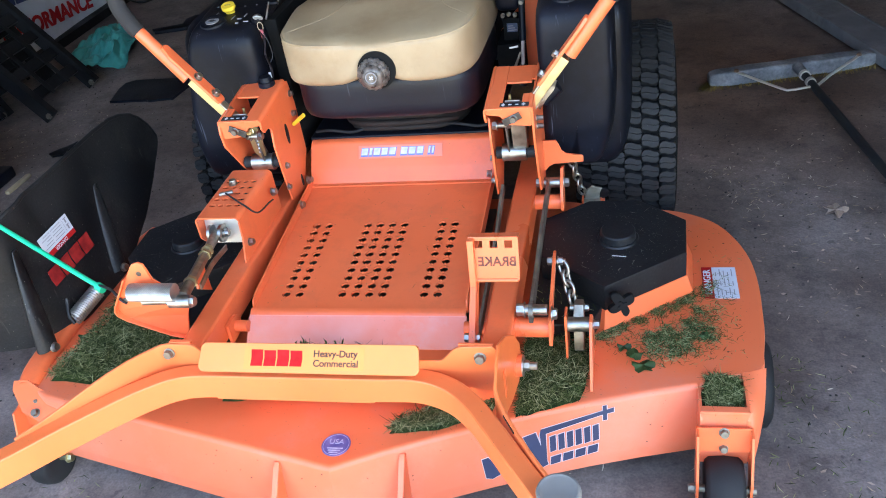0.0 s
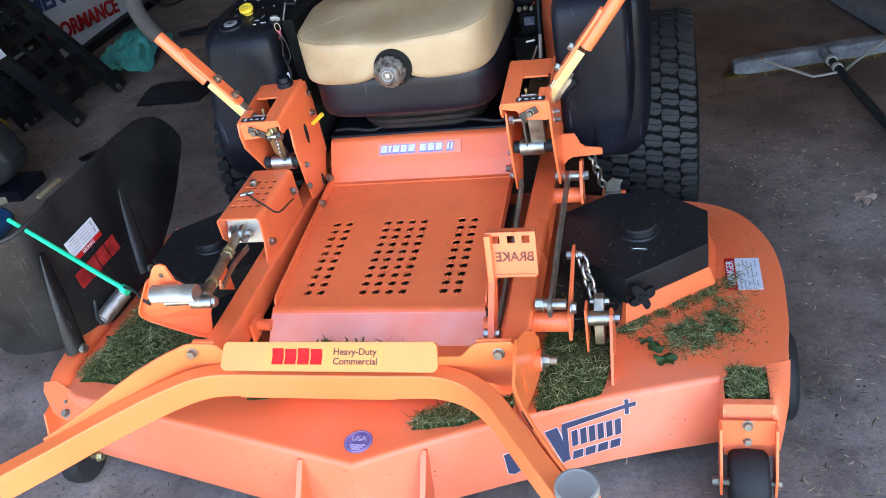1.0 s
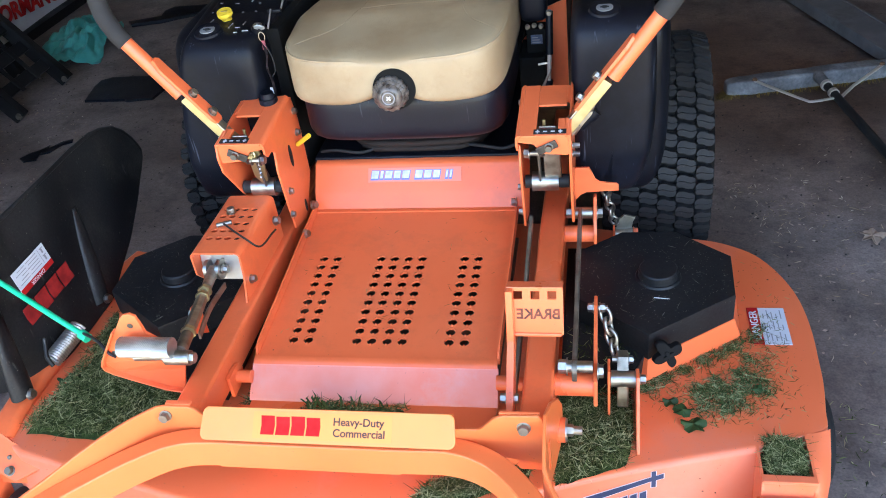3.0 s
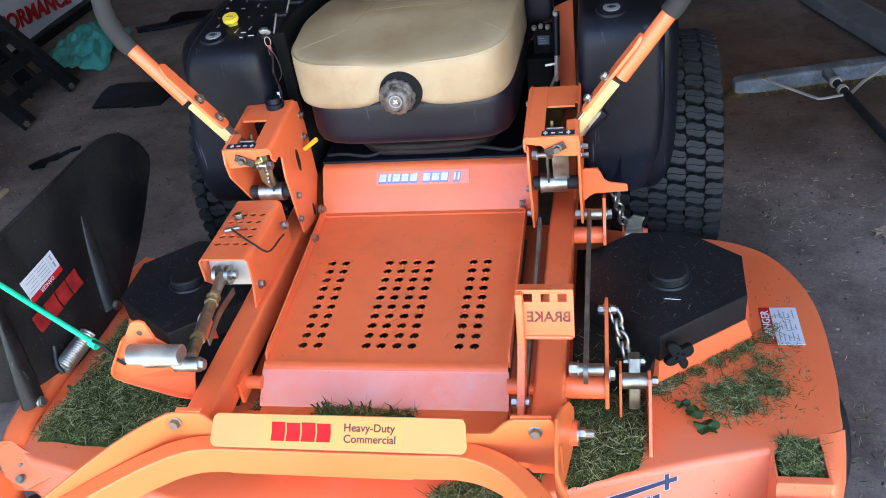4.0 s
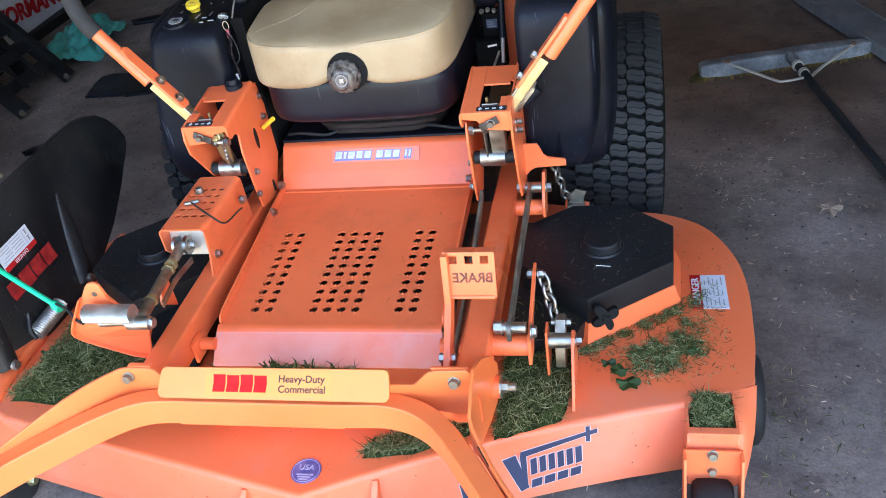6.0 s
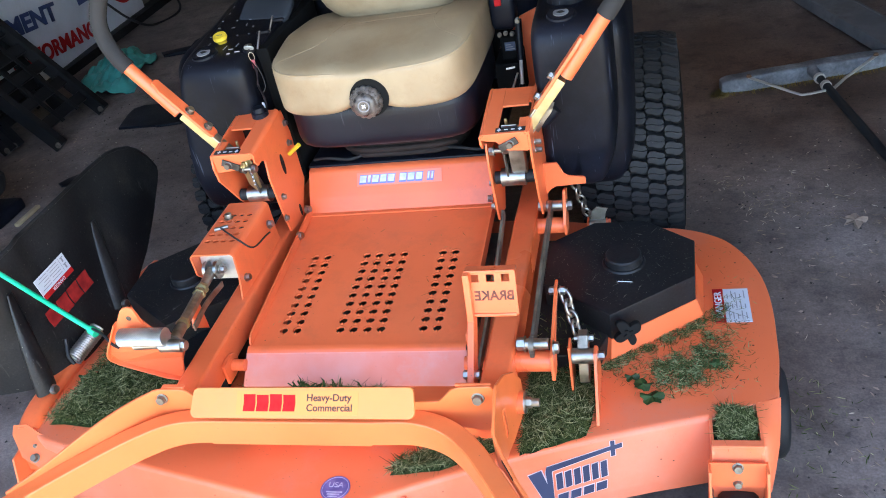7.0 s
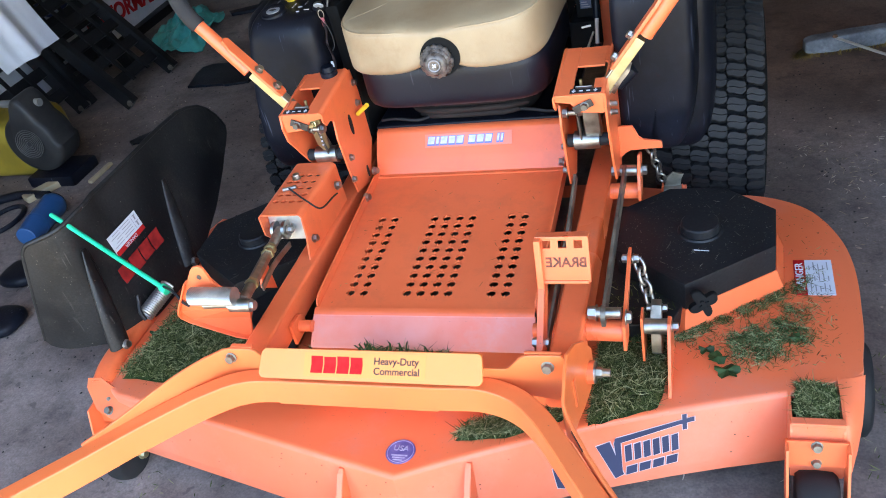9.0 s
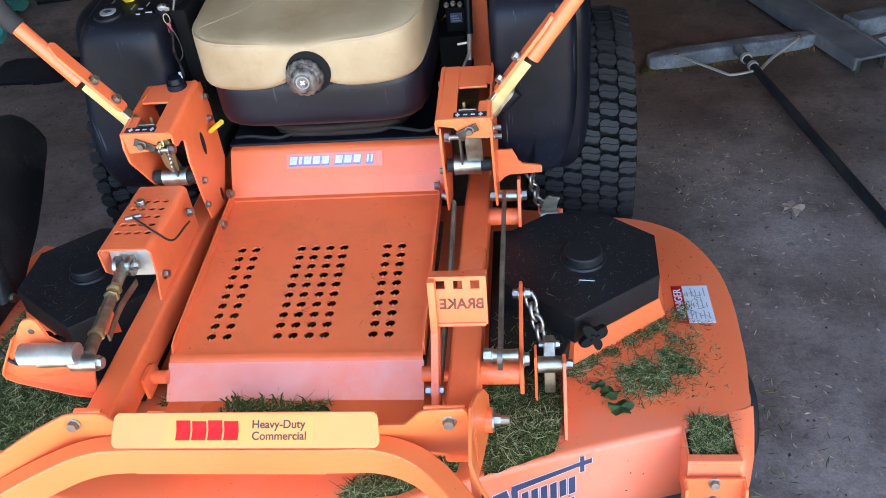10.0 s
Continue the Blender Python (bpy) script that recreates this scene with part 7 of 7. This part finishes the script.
def dry_leaf():
    bm = B()
    c = Vector((1.176, 1.143, 0.012))
    ring = []
    for k in range(30):
        a = 2 * math.pi * k / 30
        r = 0.036 * (0.55 + 0.45 * abs(math.cos(2.5 * a)) + 0.12 * math.sin(7 * a))
        ring.append(bm.verts.new(c + Vector((r * math.cos(a), r * math.sin(a), -0.008 + 0.012 * abs(math.sin(2.5 * a + 0.6))))))
    m = bm.verts.new(c)
    for k in range(30):
        bm.faces.new((m, ring[k], ring[(k + 1) % 30]))
    ob = part("dry_leaf", bm, DRY_LEAF)
    mod = ob.modifiers.new("thickness", 'SOLIDIFY')
    mod.thickness = 0.001
    return tagged(ob, "curled dry brown leaf on the concrete floor", "leaf")


dry_leaf()


def loose_beam(name, a, b, w, h, mat, label):
    a, b = Vector(a), Vector(b)
    d = (b - a).normalized()
    m = frame_of(a, d, Vector((-d.y, d.x, 0)))
    bm = box(B(), (0, -w / 2, -h), ((b - a).length, w / 2, 0), 0.006, m)
    return tagged(part(name, bm, mat, smooth=40), label, "beam")


def trailer_ramp():
    th = thing("loading_ramp", (1.4, 2.9, 0), "dark grey steel loading ramp lying on the garage floor", "ramp")
    a, b = Vector((1.65, 1.97, 0.066)), Vector((1.05, 3.86, 0.066))
    d = (b - a).normalized()
    m = frame_of(a, d, Vector((-d.y, d.x, 0)))
    L = (b - a).length
    part("deck_plate", box(B(), (0, -0.066, -0.012), (L, 0.066, 0), 0.003, m), RAMP_GREY, th)
    for s in (-1, 1):
        part("side_rail", box(B(), (0.0, s * 0.07 - 0.006, -0.045), (L, s * 0.07 + 0.006, 0.004), 0.003, m), RAMP_GREY, th)
    for s in (-1, 1):
        part("foot", box(B(), (0.004, s * 0.055 - 0.008, -0.064), (0.03, s * 0.055 + 0.008, -0.012), 0.002, m), DARK_STEEL, th)
    part("rear_foot", box(B(), (L - 0.06, -0.05, -0.066), (L - 0.02, 0.05, -0.012), 0.002, m), DARK_STEEL, th)
    return th


trailer_ramp()
bm = sweep(B(), [Vector((1.66, 2.275, 0.04)), Vector((2.0, 2.41, 0.04)), Vector((2.4, 2.57, 0.04))], rect_section(0.09, 0.075, 0.01))
tagged(part("grey_post", bm, GREY_WOOD, smooth=40), "pale grey painted post lying on the floor", "post")
bm = slab(B(), [(1.78, 2.12, 0), (1.92, 2.18, 0), (1.88, 2.30, 0), (1.76, 2.24, 0)], (0, 0, 0.004))
tagged(part("paper_bag", bm, material("lilac_paper", (0.45, 0.4, 0.62), (0.6, 0.58, 0.68), (0.5, 0.7), scale=15)), "pale lilac printed paper bag on the floor", "bag")


def crumpled(name, cx, cy, rx, ry, h, mat, label, category, seed, turn=0.0):
    """A crumpled sheet heaped on the floor."""
    bm = B()
    bmesh.ops.create_grid(bm, x_segments=56, y_segments=56, size=1.0)
    for v in bm.verts:
        x, y = v.co.x, v.co.y
        r = math.hypot(x, y)
        a = math.atan2(y, x)
        k = 0.86 + 0.24 * noise.noise(Vector((math.cos(a) * 1.6, math.sin(a) * 1.6, seed)))
        fall = max(0.0, 1 - (r / 1.25) ** 3)
        q = Vector((x * 2.2, y * 2.2, seed))
        ridge = 1 - abs(noise.noise(q * 1.1))
        z = h * fall * (0.35 + 0.6 * ridge ** 2 + 0.3 * noise.noise(q * 3)) if r < 1.25 else 0
        px, py = x * k * rx, y * k * ry
        c, s = math.cos(turn), math.sin(turn)
        v.co = (cx + c * px - s * py, cy + s * px + c * py, 0.004 + max(0, z))
    ob = part(name, bm, mat, smooth=80)
    mod = ob.modifiers.new("thickness", 'SOLIDIFY')
    mod.thickness, mod.offset = 0.003, 1
    return tagged(ob, label, category)


crumpled("tarp", -2.28, 2.98, 0.19, 0.37, 0.1, TEAL, "crumpled teal plastic tarp on the floor", "tarp", 2.3, 0.25)
bm = slab(B(), [(-1.873, 2.248, 0), (-1.905, 2.40, 0), (-1.905, 2.47, 0), (-1.86, 2.50, 0), (-1.60, 2.495, 0), (-1.508, 2.465, 0), (-1.537, 2.25, 0), (-1.66, 2.235, 0), (-1.68, 2.25, 0)], (0, 0, 0.012), 0.003)
tagged(part("rubber_mat", bm, BLACK_PLASTIC, smooth=40), "shiny black rubber mat on the floor", "mat")
bm = slab(B(), [(-1.885, 1.73, 0.002), (-1.85, 1.70, 0.002), (-1.80, 1.715, 0.002), (-1.812, 1.76, 0.002), (-1.775, 1.775, 0.002), (-1.755, 1.84, 0.002), (-1.72, 1.86, 0.002), (-1.73, 1.885, 0.002), (-1.77, 1.865, 0.002), (-1.80, 1.80, 0.002), (-1.81, 1.84, 0.002), (-1.83, 1.79, 0.002), (-1.86, 1.775, 0.002)], (0.004, 0, 0.007), 0.002)
tagged(part("rubber_strap", bm, BLACK_PLASTIC), "torn strip of black rubber on the floor", "strap")
loose_beam("wood_strip", (-1.865, 1.395, 0.016), (-1.86, 1.545, 0.016), 0.022, 0.015, WOOD, "short pale wood strip on the floor")
loose_beam("wood_block", (-2.10, 1.27, 0.03), (-2.01, 1.425, 0.03), 0.055, 0.028, WOOD, "pale offcut of lumber on the floor")


def ladder_ramp(x0, ya, yb, lean, length, rungs):
    th = thing("ladder_ramp", (x0, (ya + yb) / 2, 0), "black steel ladder ramp leaning against the wall", "ramp", "ladder ramps")
    d = Vector((-math.cos(radians(lean)), 0, math.sin(radians(lean))))
    up = Vector((math.sin(radians(lean)), 0, math.cos(radians(lean))))
    for y in (ya, yb):
        m = frame_of((x0, y, 0.035), d, (0, 1, 0))
        part("side_rail", box(B(), (-0.02, -0.02, -0.035), (length, 0.02, 0.035), 0.006, m), BLACK_STEEL, th, smooth=40)
        c = Vector((x0, y, 0.035))
        part("bolts", hexbolt(B(), c + Vector((0.012, -0.02, 0.0)), (0.2, -1, 0), 0.012), DARK_STEEL, th)
    m = frame_of((x0, ya, 0.035), d, (0, 1, 0))
    for k in range(rungs):
        u = 0.10 + (length - 0.16) * k / (rungs - 1)
        part("rung", box(B(), (u - 0.027, 0, -0.012), (u + 0.027, yb - ya, 0.012), 0.004, m), BLACK_STEEL, th)
    for f in (0.33, 0.66):
        part("spine", box(B(), (0.06, (yb - ya) * f - 0.012, -0.018), (length - 0.04, (yb - ya) * f + 0.012, -0.012), 0.002, m), BLACK_STEEL, th)
    return th


ladder_ramp(-2.09, 2.08, 2.47, 52, 0.86, 7)
ladder_ramp(-2.37, 1.70, 2.07, 62, 0.80, 6)
ladder_ramp(-2.36, 2.12, 2.52, 66, 1.0, 13)


def hung_sheet(name, x, y0, y1, z0, z1, mat, label, category, wave, slope=0.0):
    bm = B()
    nu, nv = 48, 20
    vs = [[bm.verts.new((x + wave * noise.noise(Vector((u / nu * 5, v / nv * 1.5, x))) - slope * v / nv, y0 + (y1 - y0) * u / nu, z0 + (z1 - z0) * v / nv)) for v in range(nv + 1)] for u in range(nu + 1)]
    for a, b in zip(vs, vs[1:]):
        for i in range(nv):
            bm.faces.new((a[i], b[i], b[i + 1], a[i + 1]))
    ob = part(name, bm, mat, smooth=80)
    mod = ob.modifiers.new("thickness", 'SOLIDIFY')
    mod.thickness = 0.002
    return tagged(ob, label, category)


banner = hung_sheet("banner", -2.70, 1.9, 4.12, 0.05, 1.1, BANNER, "white vinyl banner with blue and red lettering", "banner", 0.02)
m = frame_of((-2.672, 2.755, 0.388), (0, 1, -0.1), (0.0, 0.1, 1)) @ Matrix.Diagonal((1.17, 0.95, 1, 1))
part("lettering", text_mesh(B(), "EQUIPMENT", 0.14, m, 0.002, 0.005), NAVY_INK, banner, "dark blue letters")
m = frame_of((-2.672, 3.115, 0.168), (0, 1, -0.085), (0.0, 0.085, 1)) @ Matrix.Diagonal((1.02, 1.0, 1, 1))
part("lettering", text_mesh(B(), "PERFORMANCE", 0.122, m, 0.002, 0.004), RED_INK, banner, "red letters")
bm = box(B(), (-2.674, 2.4, 0.56), (-2.67, 3.25, 0.62))
box(bm, (-2.674, 3.42, 0.30), (-2.67, 3.56, 0.62))
pieces("blue_band", bm, NAVY_INK, banner)
bm = sweep(B(), smooth_path([(-2.67, 3.75, 0.24), (-2.67, 3.88, 0.17), (-2.67, 4.02, 0.2), (-2.67, 4.08, 0.34)]), rect_section(0.004, 0.02, 0.001))
part("red_curve", bm, RED_INK, banner)
tagged(part("baseboard", box(B(), (-2.74, 1.8, 0), (-2.64, 4.4, 0.05), 0.004), BLACK_STEEL), "black sill below the banner", "sill", kind="structure")
bm = sweep(B(), smooth_path([(-2.62, 3.6, 0.25), (-2.58, 3.72, 0.1), (-2.5, 3.82, 0.012), (-2.42, 4.05, 0.012), (-2.5, 4.2, 0.08), (-2.62, 4.22, 0.2)]), ring_section(0.008, 8))
tagged(part("black_hose", bm, BLACK_INK, smooth=60), "thin black hose looped by the wall", "hose")
hung_sheet("white_sheet", -2.22, 1.62, 1.985, 0.41, 1.0, BANNER, "plain white vinyl sheet hung over a ramp", "sheet", 0.03, 0.25)
bm = slab(B(), [(-2.138, 3.238, 0.002), (-2.10, 3.19, 0.002), (-1.94, 3.22, 0.002), (-1.86, 3.27, 0.002), (-1.785, 3.31, 0.002), (-1.66, 3.33, 0.002), (-1.68, 3.46, 0.002), (-1.81, 3.43, 0.002), (-1.95, 3.44, 0.002), (-1.985, 3.38, 0.002), (-1.96, 3.29, 0.002)], (0, 0, 0.02), 0.005)
tagged(part("rubber_strap", bm, BLACK_PLASTIC), "strip of black rubber by the tarp", "strap")


def floor_blower():
    th = thing("floor_blower", (-2.3, 1.55, 0), "black and yellow floor blower with round grille", "blower")
    bm = B()
    rings = []
    for y, k in ((1.53, 0.9), (1.52, 0.98), (1.5, 1.0), (1.415, 1.0), (1.4, 0.97), (1.392, 0.86)):
        ring = []
        for j in range(48):
            a = 2 * math.pi * j / 48
            r = 0.118 * k * (1 + 0.16 * (a / (2 * math.pi)))
            x, z = -2.05 + r * math.cos(a), 0.2 + r * math.sin(a)
            if 0.9 < a < 2.0:
                z += 0.075 * math.sin(math.pi * (a - 0.9) / 1.1)
            ring.append((x, y, max(0.012, z)))
        rings.append(ring)
    part("housing", loft(bm, rings), material("dark_grey_moulding", (0.012, 0.012, 0.013), (0.026, 0.026, 0.027), (0.45, 0.65), fine=200, bump=0.15, spec=0.3, dirt=(0.05, 0.046, 0.04), dirt_scale=9, dirt_amount=0.5), th, "dusty dark grey scroll housing", smooth=50)
    part("base", box(B(), (-2.16, 1.38, 0.0), (-1.93, 1.56, 0.05), 0.012), BLACK_PLASTIC, th, smooth=40)
    part("handle", rod(B(), (-2.17, 1.47, 0.35), (-1.98, 1.47, 0.345), 0.016), GREY_CAP, th, "grey tube handle", smooth=50)
    part("body", rounded_block(B(), (-2.5, 1.45, 0.0), (-2.12, 1.75, 0.25), 5, 6), material("dirty_yellow_plastic", (0.2, 0.14, 0.012), (0.32, 0.23, 0.02), (0.5, 0.7), scale=8), th, "yellow plastic body", smooth=60)
    c = Vector((-2.05, 1.39, 0.205))
    nrm = Vector((0.08, -1, 0.1)).normalized()
    s = nrm.cross(Vector((0, 0, 1))).normalized()
    u = s.cross(nrm)
    for r in (0.012, 0.02, 0.028, 0.036, 0.044, 0.052, 0.06):
        ring = [c + nrm * 0.007 + s * r * math.cos(2 * math.pi * k / 32) + u * r * math.sin(2 * math.pi * k / 32) for k in range(33)]
        part("grille_ring", sweep(B(), ring, ring_section(0.0015, 6), up=nrm), GRILLE_WIRE, th, smooth=60)
    part("grille_hub", rod(B(), c + nrm * -0.02, c + nrm * 0.006, 0.066, 0.062, 32), BLACK_INK, th)
    return th


floor_blower()


def blue_bottle():
    a, b = Vector((-1.825, 0.955, 0.05)), Vector((-1.865, 1.195, 0.05))
    th = thing("blue_canister", (-1.87, 1.12, 0), "blue metal canister lying on the floor", "canister")
    d = (b - a).normalized()
    s, u = d.cross(Vector((0, 0, 1))).normalized(), Vector((0, 0, 1))
    prof = [(0, 0.03), (0.004, 0.038), (0.05, 0.042), (0.085, 0.044), (0.088, 0.046), (0.094, 0.046), (0.097, 0.044), (0.21, 0.049), (0.225, 0.049), (0.235, 0.044), (0.238, 0.03)]
    bm = loft(B(), [[a + d * t + s * r * math.cos(w) + u * r * math.sin(w) for w in [2 * math.pi * k / 32 for k in range(32)]] for t, r in prof])
    part("body", bm, BLUE_CAN, th, smooth=40)
    part("cap", rod(B(), a + d * 0.236, a + d * 0.246, 0.04, 0.038, 24), BLACK_PLASTIC, th, smooth=40)
    return th


blue_bottle()
bm = sweep(B(), smooth_path([(-2.0, 1.30, 0.015), (-2.15, 1.30, 0.02), (-2.3, 1.24, 0.015)]), ring_section(0.018, 10))
tagged(part("hand_tool", bm, BLACK_PLASTIC, smooth=60), "black plastic hand tool on the floor", "tool")
bm = sweep(B(), [Vector((-2.1 + 0.07 * math.cos(2 * math.pi * k / 20), 1.13 + 0.1 * math.sin(2 * math.pi * k / 20), 0.012)) for k in range(21)], ring_section(0.01, 8))
tagged(part("cable_loop", bm, BLACK_PLASTIC, smooth=60), "loop of black cable on the floor", "cable")
for x, y in ((-1.72, 0.78), (-1.60, 0.53)):
    bm = rounded_block(B(), (x - 0.07, y - 0.07, 0.0), (x + 0.07, y + 0.07, 0.05), 3, 5)
    tagged(part("plastic_puck", bm, BLACK_PLASTIC, smooth=60), "round black plastic puck on the floor", "puck", "black pucks on the floor")

# ---- straw, crumbs and clippings on the floor ----
random.seed(21)


def litter(name, label, n, areas, size, wide, mat):
    bm = B()

    def place():
        x0, x1, y0, y1 = random.choice(areas)
        return random.uniform(x0, x1), random.uniform(y0, y1), 0.0012
    blades(bm, n, place, size, 0.003, wide, 0.15)
    return tagged(part(name, bm, mat), label, "litter", kind="stuff")


litter("straw_bits", "pale straw bits strewn over the concrete floor", 620, [(0.7, 2.2, 0.0, 1.8), (0.9, 1.6, 0.2, 1.3), (-2.2, -1.2, 0.4, 2.6), (-2.3, -1.8, 1.7, 2.2), (0.2, 1.8, -0.7, 0.3)], (0.005, 0.026), (0.0006, 0.0015), STRAW)
bm = B()


def swept_heap():
    x, y, r = random.choice(((0.93, 1.27, 0.05), (0.98, 1.22, 0.08), (1.1, 1.27, 0.06), (1.08, 1.45, 0.07), (1.12, 1.2, 0.07), (1.2, 1.5, 0.08), (0.87, 1.4, 0.03), (-1.95, 1.7, 0.12), (-2.0, 2.2, 0.1), (-1.75, 2.05, 0.12)))
    return random.gauss(x, r), random.gauss(y, r), 0.0012


blades(bm, 330, swept_heap, (0.006, 0.024), 0.003, (0.0006, 0.0016), 0.15)
tagged(part("straw_bits", bm, STRAW), "swept wisps of pale straw on the concrete floor", "litter", kind="stuff")
litter("grass_bits", "green grass bits on the floor beside the mower", 420, [(0.86, 1.05, 0.0, 0.5), (0.9, 1.3, -0.1, 0.4), (-0.9, -0.5, -0.3, 0.05), (-0.4, 0.2, -0.25, -0.1)], (0.006, 0.03), (0.0007, 0.0015), GRASS)
bm = B()
for _ in range(1500):
    x, y = random.choice(((random.uniform(0.7, 2.3), random.uniform(-0.6, 2.0)), (random.uniform(-2.4, -0.9), random.uniform(0.0, 2.8))))
    r = random.uniform(0.0012, 0.0045)
    q = [bm.verts.new((x + r * math.cos(a), y + r * math.sin(a), 0.0)) for a in (0.3, 1.6, 2.7, 4.0, 5.2)]
    top = bm.verts.new((x + 0.3 * r, y, r * 0.8))
    for k in range(5):
        bm.faces.new((q[k], q[(k + 1) % 5], top))
tagged(part("crumbs", bm, CRUMB), "dark soil crumbs on the concrete floor", "litter", kind="stuff")

# ---- dry chaff on the belt covers ----
random.seed(33)
for sx in (1, -1):
    pick = inside([(sx * x, y) for x, y in ((0.53, 0.36), (0.695, 0.475), (0.70, 0.6), (0.6, 0.685), (0.485, 0.685), (0.39, 0.61), (0.39, 0.47))])
    bm = B()

    def place():
        x, y = pick(lambda x, y: math.hypot(x - sx * 0.553, y - 0.53) > 0.055)
        return x, y, DZ + 0.1115
    blades(bm, 430, place, (0.0012, 0.005), 0.001, (0.0003, 0.0006), 0.05)
    blades(bm, 22, place, (0.01, 0.03), 0.002, (0.0003, 0.0007), 0.05)
    tagged(part("cover_chaff", bm, CHAFF), "pale dry chaff strewn on the black belt cover", "litter", kind="stuff")

# ---- dry leaf crumbs by the tyre ----
random.seed(45)
litter("leaf_crumbs", "tan and rusty dry leaf crumbs on the concrete floor", 260, [(0.75, 1.5, 0.7, 1.7), (0.95, 1.4, 0.0, 1.2), (-2.2, -1.4, 0.9, 2.2)], (0.006, 0.02), (0.0014, 0.0035), DRY_LEAF)

# ---- soil specks and stalks on the deck and footplate ----
random.seed(57)
bm = B()


def speck(p, r):
    p = Vector(p)
    q = [bm.verts.new(p + Vector((r * math.cos(a), r * 0.7 * math.sin(a), 0))) for a in (0.3, 1.6, 2.7, 4.0, 5.2)]
    top = bm.verts.new(p + Vector((0.2 * r, -0.3 * r, 0.5 * r)))
    for k in range(5):
        bm.faces.new((q[k], q[(k + 1) % 5], top))


for _ in range(170):
    x, y = random.choice(((random.uniform(0.52, 0.83), random.uniform(0.2, 0.75)), (random.uniform(-0.82, -0.4), random.uniform(0.1, 0.7))))
    if y > deck_front(x) + 0.015 and not (0.7 < x < 0.82 and y < 0.21) and not (0.74 < x < 0.825 and 0.43 < y < 0.57):
        speck((x, y, DZ + 0.0005), random.uniform(0.0008, 0.003))
for _ in range(45):
    speck(skirt_at(random.uniform(-0.7, 0.69), random.uniform(0.1, 0.95), 0.0006), random.uniform(0.0007, 0.0022))
for _ in range(14):
    x, y = random.uniform(-0.235, 0.23), random.uniform(FY0 + 0.01, FY1 - 0.02)
    speck((x, y, fz(y) + 0.0004), random.uniform(0.0007, 0.002))
tagged(part("soil_specks", bm, CRUMB), "dark soil specks on the orange deck and footplate", "litter", kind="stuff")
bm = B()
blades(bm, 40, lambda: (random.uniform(-0.23, 0.23), random.uniform(FY0 + 0.02, FY1 - 0.03), 0.4), (0.006, 0.02), 0.0005, (0.0003, 0.0006), 0.0)
for v in bm.verts:
    v.co.z = fz(v.co.y) + 0.0012
blades(bm, 90, lambda: (random.uniform(0.56, 0.84), random.uniform(0.45, 0.76), DZ + 0.0006), (0.004, 0.02), 0.001, (0.0003, 0.0007), 0.02)
tagged(part("stray_stalks", bm, GRASS), "few stray grass stalks on the orange deck and footplate", "litter", kind="stuff")
